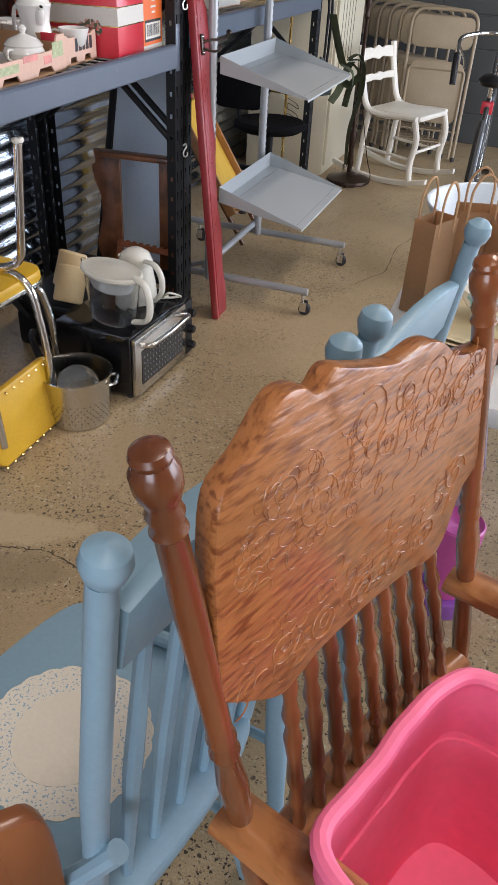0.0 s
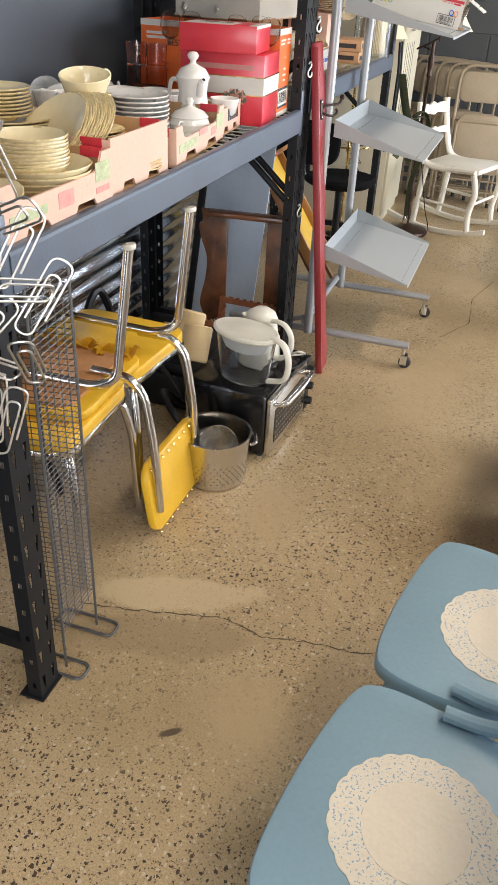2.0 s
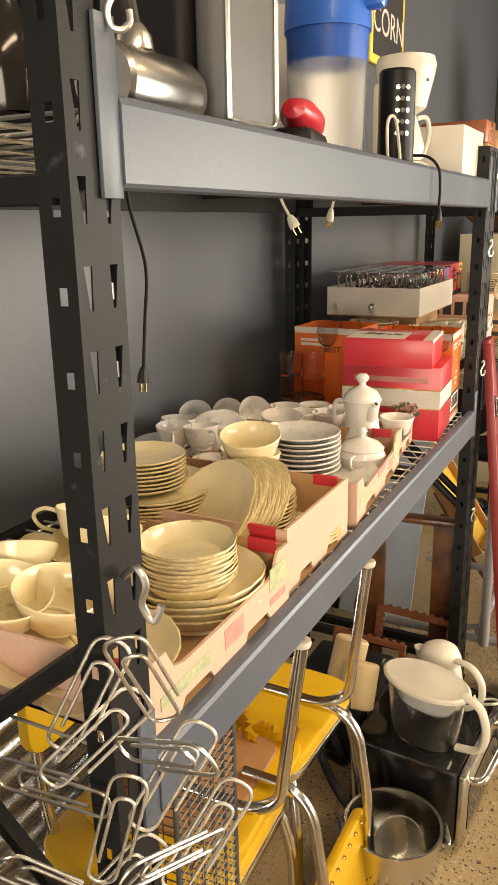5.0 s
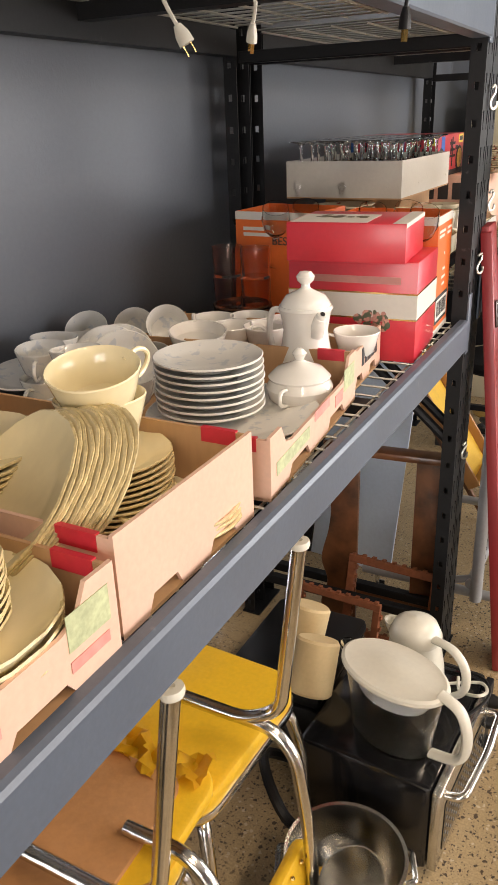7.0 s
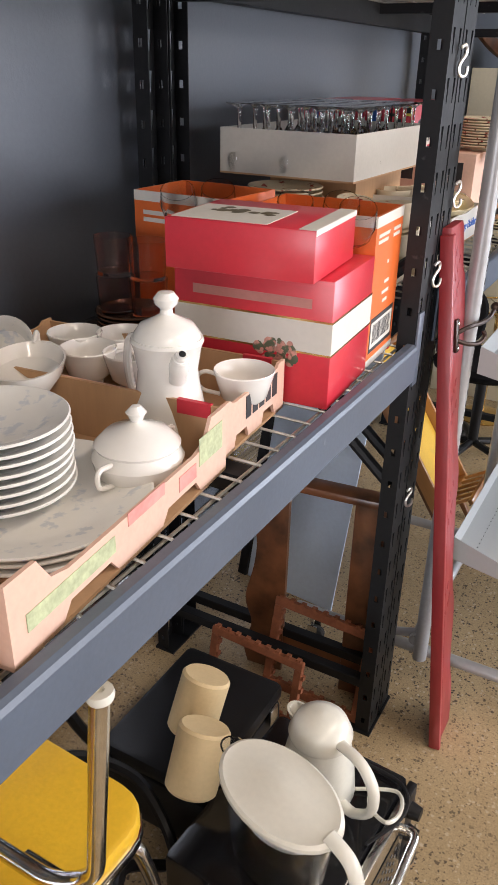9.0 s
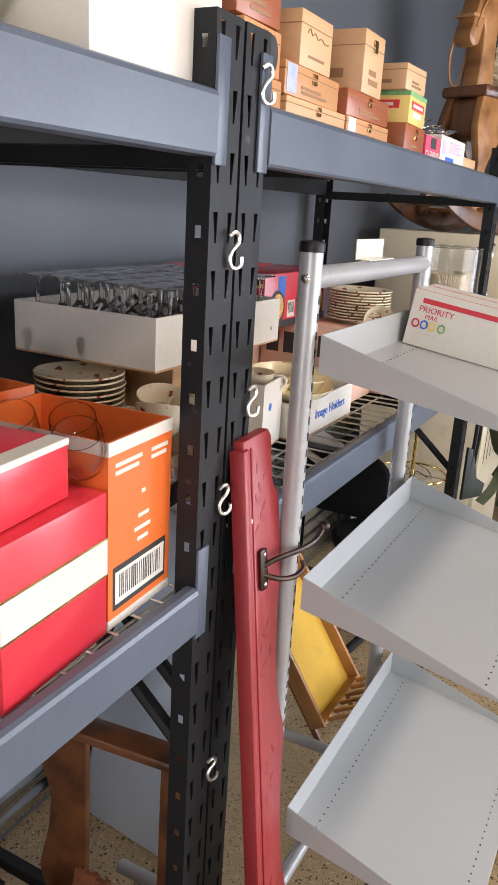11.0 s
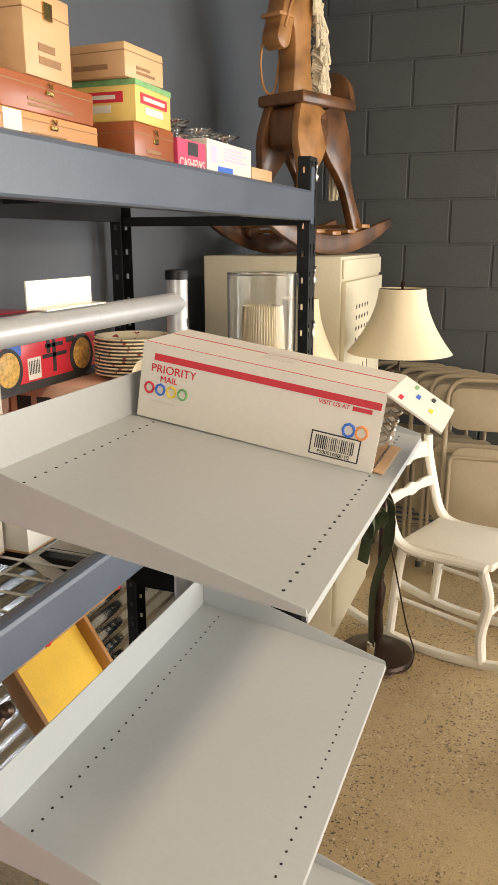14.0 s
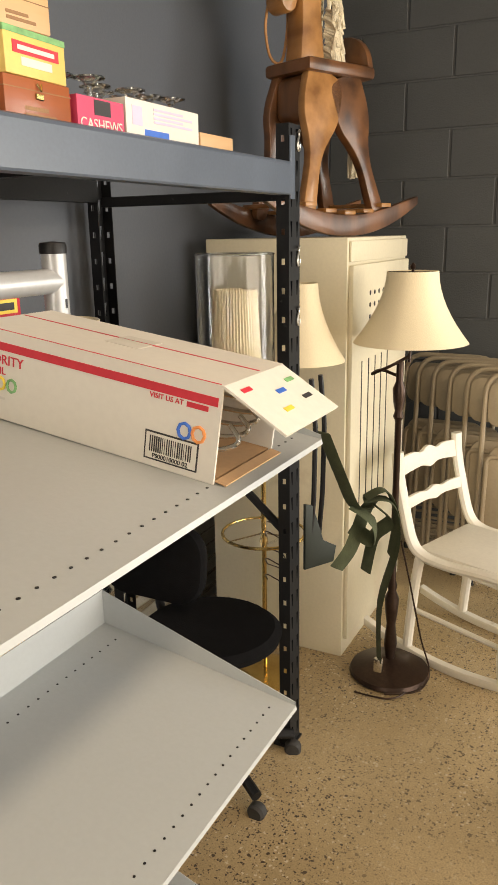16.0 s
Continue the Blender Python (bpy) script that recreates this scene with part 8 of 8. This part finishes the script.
oak = thing("carved_oak_chair", Matrix(), "golden oak pressed-back armchair with turned spindles", "chair")
PL0, PL1, PR0, PR1 = Vector((1.185, -0.375, 0.45)), Vector((1.105, -0.484, 1.185)), Vector((1.355, 0.060, 0.45)), Vector((1.254, -0.085, 1.185))
POSTK = 0.62
POSTP = [(0.0, 0.018), (0.06, 0.020), (0.20, 0.022), (0.30, 0.019), (0.34, 0.016), (0.38, 0.021), (0.46, 0.024), (0.52, 0.018), (0.535, 0.023), (0.55, 0.018), (0.565, 0.022), (0.58, 0.0185), (0.80, 0.0195), (0.90, 0.018), (0.905, 0.0215), (0.915, 0.018), (0.925, 0.0215), (0.935, 0.018), (0.945, 0.022), (0.955, 0.026), (0.972, 0.0265), (0.982, 0.020), (0.988, 0.0225), (0.994, 0.020), (0.999, 0.010)]
for a, b in ((PL0, PL1), (PR0, PR1)):
    part("back_post", turned(a, b, [(u, r * POSTK) for u, r in POSTP], 24), M_OAKTURN, oak)
PX = (PR1 - PL1).normalized()
PZ = ((PL1 - PL0).normalized() + (PR1 - PR0).normalized()).normalized()
PZ = (PZ - PX * PZ.dot(PX)).normalized()
PN = PX.cross(PZ)
WIDE = (PR1 - PL1).length
O_ = PL0 + (PL1 - PL0) * 0.53
top_ = [(-0.018, 0.225), (-0.010, 0.280), (0.020, 0.302), (0.050, 0.329), (0.075, 0.329), (0.095, 0.316), (0.115, 0.328), (0.150, 0.316), (0.207, 0.299), (0.253, 0.300), (0.286, 0.288), (0.326, 0.262), (WIDE - 0.010, 0.245)]
bot_ = [(WIDE - 0.010, 0.085), (0.385, 0.070), (0.350, 0.005), (0.273, 0.020), (0.207, 0.029), (0.129, 0.032), (0.095, 0.024), (0.062, 0.022), (0.012, 0.060), (-0.016, 0.085)]
out = [(p[0], p[1]) for p in curve_pts([(a, b, 0) for a, b in top_], 5)] + [(p[0], p[1]) for p in curve_pts([(a, b, 0) for a, b in bot_], 5)]
PM = Matrix(((PX.x, PZ.x, -PN.x, O_.x), (PX.y, PZ.y, -PN.y, O_.y), (PX.z, PZ.z, -PN.z, O_.z), (0, 0, 0, 1)))
FACE = 1 if (-PN).x > 0 else -1
pan = part("crest_panel", prismm(out, 0.022, bevel=0.004), M_OAKPANEL, oak, "golden oak back panel pressed with scrolls", at=PM)
random.seed(3)


def scroll(u, v, r, turns, spin, flip=1):
    pts = []
    n = int(14 * turns)
    for i in range(n + 1):
        t = i / n
        a = spin + flip * t * turns * 2 * math.pi
        rr = r * (1 - 0.86 * t)
        pts.append(Vector((u + rr * math.cos(a), v + rr * math.sin(a), FACE * 0.0112)))
    return pts


for u, v, r, tu, sp_, fl in ((0.10, 0.215, 0.028, 1.8, 0, 1), (0.165, 0.265, 0.030, 1.8, 2, -1), (0.225, 0.262, 0.022, 1.6, 1, 1), (0.275, 0.258, 0.024, 1.8, 3, -1), (0.335, 0.228, 0.024, 1.8, 0, 1), (0.375, 0.195, 0.022, 1.6, 1, -1), (0.055, 0.250, 0.026, 1.6, 2, 1),
                             (0.065, 0.085, 0.022, 1.6, 0, -1), (0.125, 0.068, 0.022, 1.7, 2, 1), (0.185, 0.066, 0.022, 1.6, 4, -1), (0.245, 0.060, 0.022, 1.6, 1, 1), (0.305, 0.058, 0.022, 1.6, 3, -1), (0.355, 0.110, 0.024, 1.6, 0, 1), (0.20, 0.225, 0.016, 1.5, 2, 1), (0.30, 0.225, 0.016, 1.5, 4, 1)):
    part("carved_scroll", tubem(scroll(u, v, r, tu, sp_, fl), 0.0010, 6), M_OAKPANEL, pan)
for i in range(300):
    u0, v0 = random.uniform(0.0, 0.37), random.choice((random.uniform(0.045, 0.120), random.uniform(0.175, 0.285), random.uniform(0.185, 0.285)))
    a, bend = random.uniform(-0.9, 0.9) + random.choice((0, math.pi)), random.choice((-1, 1)) * random.uniform(0.35, 0.75)
    pts = [Vector((u0, v0, FACE * 0.0110))]
    for k in range(6):
        pts.append(pts[-1] + Vector((0.0055 * math.cos(a + bend * k), 0.0055 * math.sin(a + bend * k), 0)))
    if all(0.0 < p.x < 0.39 and 0.040 < p.y < 0.275 for p in pts):
        part("carved_leaf", tubem(pts, 0.0007, 5), M_OAKPANEL, pan)
SPIN = [(0.0, 0.006), (0.08, 0.009), (0.16, 0.0065), (0.24, 0.010), (0.30, 0.0065), (0.36, 0.010), (0.5, 0.0075), (0.64, 0.010), (0.70, 0.0065), (0.76, 0.010), (0.84, 0.0065), (0.92, 0.009), (1.0, 0.006)]
S0, S1 = Vector((1.192, -0.338, 0.56)), Vector((1.330, -0.020, 0.56))
for i in range(9):
    u = (i + 0.5) / 9
    base = S0.lerp(S1, u)
    uu, vv = 0.07 + u * 0.29, 0.030 - 0.012 * u
    part("spindle", turned(base, PM @ Vector((uu, vv, 0)), SPIN, 12), M_OAKTURN, oak)
part("lower_rail", tubem([S0 - (S1 - S0) * 0.12, S0.lerp(S1, 0.5) + Vector((-0.02, 0.01, 0)), S1 + (S1 - S0) * 0.08], 0.024, 10, 0.1, flat=0.6), M_OAK, oak)
FW = Vector((0.94, -0.34, 0))
SD = Vector((0.34, 0.94, 0))
C_ = Vector((1.270, -0.158, 0)) + FW * 0.20
sm = Matrix(((FW.x, SD.x, 0, C_.x), (FW.y, SD.y, 0, C_.y), (0, 0, 1, 0.448), (0, 0, 0, 1)))
part("seat", prismm([(-a, b) for a, b in seat_outline(0.50, 0.46)], 0.032, m=sm, bevel=0.008), M_OAK, oak)
for s in (-1, 1):
    f = C_ + FW * 0.20 + SD * s * 0.19
    b = C_ - FW * 0.18 + SD * s * 0.17
    part("leg", turned((f.x, f.y, 0.0), (f.x, f.y, 0.435), [(0, 0.014), (0.2, 0.018), (0.3, 0.022), (0.36, 0.015), (0.6, 0.024), (0.75, 0.016), (0.8, 0.022), (1, 0.020)]), M_OAKTURN, oak)
    part("leg", turned((b.x - 0.03, b.y, 0.0), (b.x, b.y, 0.435), [(0, 0.014), (0.3, 0.022), (0.36, 0.015), (0.6, 0.024), (0.8, 0.022), (1, 0.020)]), M_OAKTURN, oak)
    a0 = (PL0 + (PL1 - PL0) * 0.34) if s < 0 else (PR0 + (PR1 - PR0) * 0.34)
    a1 = a0 + FW * 0.36 + Vector((0, 0, -0.01))
    part("arm", tubem([a0 - FW * 0.02, a0 + FW * 0.18 + Vector((0, 0, 0.012)), a1], 0.030, 12, 0.08, flat=0.55), M_OAK, oak)
    part("arm_post", turned((a1.x - 0.03, a1.y + 0.01, 0.46), a1 - FW * 0.03, [(0, 0.012), (0.3, 0.019), (0.5, 0.012), (0.8, 0.018), (1, 0.012)]), M_OAKTURN, oak)

# pink fabric basket on the oak seat
pk = thing("fabric_basket", sm @ pose(0.0, -0.147, 0.0165, 0, 0, -2), "bright pink fabric storage basket on the oak seat", "basket")
bm = bmesh.new()
random.seed(5)
outer, inner = [], []
for lvl, (k, z) in enumerate(((0.84, 0.0), (0.91, 0.12), (0.965, 0.195), (0.985, 0.205), (1.015, 0.204), (1.03, 0.24), (1.03, 0.285))):
    ring = []
    for i in range(96):
        a = 2 * math.pi * i / 96
        c_, s_ = math.cos(a), math.sin(a)
        rr = (abs(c_) ** 6 + abs(s_) ** 6) ** (-1 / 6)
        w = 1 + 0.007 * math.sin(7 * a + lvl) + 0.004 * math.sin(17 * a + lvl)
        ring.append(Vector((0.140 * k * rr * c_ * w, 0.150 * k * rr * s_ * w, z + (0.007 * math.sin(5 * a) if lvl > 1 else 0))))
    outer.append(ring)
inner = [[p * 0.955 + Vector((0, 0, 0.012 if i == 0 else 0.0)) for p in r] for i, r in enumerate(outer)]
rim = [[p + Vector((0, 0, 0.010)) for p in outer[-1]]]
ring_strip(bm, outer + rim + inner[::-1])
part("body", bm, M_PINK, pk)
part("rim_hem", tubem([p * 0.985 + Vector((0, 0, 0.012)) for p in outer[-1]] + [outer[-1][0] * 0.985 + Vector((0, 0, 0.012))], 0.010, 10), M_PINK, pk)

# brown chair whose rounded back top shows beside the blue chairs
br = thing("wooden_chair", pose(0.903, -0.660, 0, 0, 0, -27), "brown varnished chair with a rounded back board", "chair")
outb = curve_pts([(-0.19, 0.0, 0), (-0.195, 0.22, 0), (-0.15, 0.315, 0), (-0.05, 0.335, 0), (0.05, 0.335, 0), (0.15, 0.318, 0), (0.19, 0.26, 0), (0.195, 0.0, 0)], 5)
part("backrest", prismm([(p[0], p[1]) for p in outb], 0.026, bevel=0.008), M_BROWNARM, br, at=pose(0, 0, 0.455, 90, 0, 90))
part("seat", boxm(0.01, 0.30, -0.19, 0.19, 0.425, 0.455, bevel=0.012), M_BROWNARM, br)
for sx in (0.03, 0.27):
    for sy in (-0.16, 0.16):
        part("leg", tubem([(sx, sy, 0.43), (sx, sy, 0.0)], 0.018, 12), M_BROWNARM, br)

# ---------------------------------------------------------------- table and what stands round it
tb = thing("folding_table", pose(0, 0, 0), "white plastic folding table with rounded corners", "table")
part("tabletop", rounded_slab(0.76, 1.25, 0.045, 0.07, 0.012), mat("white_grey_plastic", (0.66, 0.67, 0.67), 0.45, 0, 0.04, 5, 200, bump=0.1, bump_scale=300), tb, at=pose(1.435, 1.05, 0.718))
for yy in (0.62, 1.48):
    part("leg", tubem([(1.15, yy, 0.0), (1.15, yy, 0.69), (1.72, yy, 0.69), (1.72, yy, 0.0)], 0.013, 10, 0.05), M_TUBE, tb)


def paper_bag(m, w=0.13, d=0.08, h=0.20):
    b = thing("paper_bag", m, "small brown kraft paper bag with twisted handles", "paper bag", "kraft paper bags")
    bm = bmesh.new()
    rings = []
    for z, k in ((0, 1.0), (h * 0.4, 0.97), (h * 0.8, 0.9), (h, 0.92)):
        rings.append([(-w / 2, -d / 2 * k, z), (w / 2, -d / 2 * k, z), (w / 2 * 0.97, 0, z), (w / 2, d / 2 * k, z), (-w / 2, d / 2 * k, z), (-w / 2 * 0.97, 0, z)])
    ring_strip(bm, rings, True, False)
    bm.faces.new([bm.verts.new(p) for p in rings[0][::-1]])
    bmesh.ops.solidify(bm, geom=bm.faces[:], thickness=0.001)
    part("sack", bm, M_KRAFT, b)
    for s in (-1, 1):
        part("handle", tubem([(-0.028, s * d * 0.46, h - 0.03), (-0.028, s * d * 0.46, h + 0.05), (0, s * d * 0.40, h + 0.085), (0.028, s * d * 0.46, h + 0.05), (0.028, s * d * 0.46, h - 0.03)], 0.0028, 6, 0.03), M_KRAFT, b)
    return b


TZ = 0.7415
paper_bag(pose(1.118, 0.790, TZ, 0, 0, 66), 0.085, 0.055, 0.20)
paper_bag(pose(1.192, 0.905, TZ, 0, 0, 14), 0.092, 0.07, 0.20)
paper_bag(pose(1.275, 0.860, TZ, 0, 0, 30), 0.09, 0.06, 0.19)
stack(plate_mesh("plate", 0.115, M_CREAM), 2, 1.235, 0.665, TZ + 0.022, 0.010, "plate", "cream china plate on a table", "plate", "plates on the table")
dish("woven_mat", mesh_of("woven_mat", lathem([(0, 0), (0.10, 0), (0.10, 0.020), (0, 0.020)], 32), M_RACKWOOD), pose(1.235, 0.665, TZ), "round dark woven mat under plates", "mat", "")
M_TURQ = mat("cream_turquoise_sprig", (0.78, 0.74, 0.64), 0.15, 0, 0.03, 4, 60, second=(0.20, 0.48, 0.50), second_scale=30, second_at=(0.60, 0.66), coat=0.3)
dish("bowl", bowl_mesh("bowl", 0.070, 0.055, M_TURQ), pose(1.265, 0.70, TZ + 0.052), "cream bowl with turquoise leaf print", "bowl", "")
dish("basin", bowl_mesh("basin", 0.20, 0.13, mat("pale_blue_enamel", (0.66, 0.74, 0.80), 0.3, 0, 0.04, 4, 60), 0.7), pose(1.245, 1.19, TZ), "large pale blue-white basin on the table", "basin", "")
tr = thing("tree_stump", pose(1.13, 1.60, 0), "dark round wooden stump stool on the floor", "stool")
part("trunk", lathem([(0, 0), (0.12, 0), (0.125, 0.02), (0.115, 0.25), (0.12, 0.46), (0.10, 0.475), (0, 0.475)], 28, wob=lambda a: 1 + 0.03 * math.sin(5 * a) + 0.02 * math.sin(11 * a)), mat("dark_bark", (0.035, 0.025, 0.02), 0.85, 0, 0.4, 20, 90, bump=0.8, bump_scale=40, stretch=(1, 1, 0.25)), tr)
part("top_disc", lathem([(0, 0.4755), (0.098, 0.4755), (0.098, 0.480), (0, 0.480)], 28), M_RACKWOOD, tr)
lt = open_carton("plastic_tub", 1.02, 1.34, 0.98, 1.24, 0.0, 0.24, M_LILAC, "pale lilac plastic tub under the table", 4, "tub")
for x, y, mm in ((1.12, 1.06, M_PINK), (1.24, 1.14, M_STEEL), (1.10, 1.16, M_REDBOX)):
    solid("tub_item", lathem([(0, 0), (0.05, 0), (0.055, 0.12), (0.05, 0.20), (0, 0.21)], 20), mm, pose(x, y, 0.006, 12, 8), "bright plastic bottle stored in a tub", "bottle", "bottles in the tub")
pp = thing("plastic_tub", pose(1.315, 0.690, 0), "pink plastic tub standing in a purple base on the floor", "tub")
part("bucket", lathem([(0, 0), (0.060, 0), (0.064, 0.006), (0.068, 0.055), (0.064, 0.060), (0, 0.058)], 32), M_PURPLE, pp, "purple plastic base")
part("pink_tub", lathem([(0, 0.061), (0.050, 0.061), (0.056, 0.20), (0.060, 0.27), (0.056, 0.275), (0, 0.26)], 32), mat("magenta_plastic", (0.60, 0.10, 0.38), 0.35, 0, 0.05, 5, 60), pp)

# hairline cracks in the floor, each a thin raised ribbon of dirt-filled joint
random.seed(21)
M_CRACK = mat("dirt_filled_crack", (0.10, 0.075, 0.05), 0.9, 0, 0.3, 40, 200, bump=0.4)
for pts in (((-0.085, 0.374), (0.057, 0.401), (0.195, 0.434), (0.299, 0.465)), ((0.299, 0.465), (0.412, 0.436), (0.516, 0.461), (0.639, 0.471), (0.80, 0.52)), ((0.60, 2.6), (0.72, 2.85), (0.70, 3.2), (0.80, 3.6))):
    bm = bmesh.new()
    row = []
    for i in range(len(pts) - 1):
        for k in range(8):
            u = k / 8
            row.append((pts[i][0] * (1 - u) + pts[i + 1][0] * u + random.uniform(-1, 1) * 0.004, pts[i][1] * (1 - u) + pts[i + 1][1] * u + random.uniform(-1, 1) * 0.004, random.uniform(0.0006, 0.0022)))
    for a, b in zip(row[:-1], row[1:]):
        dx, dy = b[0] - a[0], b[1] - a[1]
        l_ = math.hypot(dx, dy)
        nx, ny = -dy / l_, dx / l_
        bm.faces.new([bm.verts.new(p) for p in ((a[0] + nx * a[2], a[1] + ny * a[2], 0.0012), (a[0] - nx * a[2], a[1] - ny * a[2], 0.0012), (b[0] - nx * b[2], b[1] - ny * b[2], 0.0012), (b[0] + nx * b[2], b[1] + ny * b[2], 0.0012))])
    structure("floor_crack", bm, M_CRACK, "dark dirt-filled crack in the concrete floor")
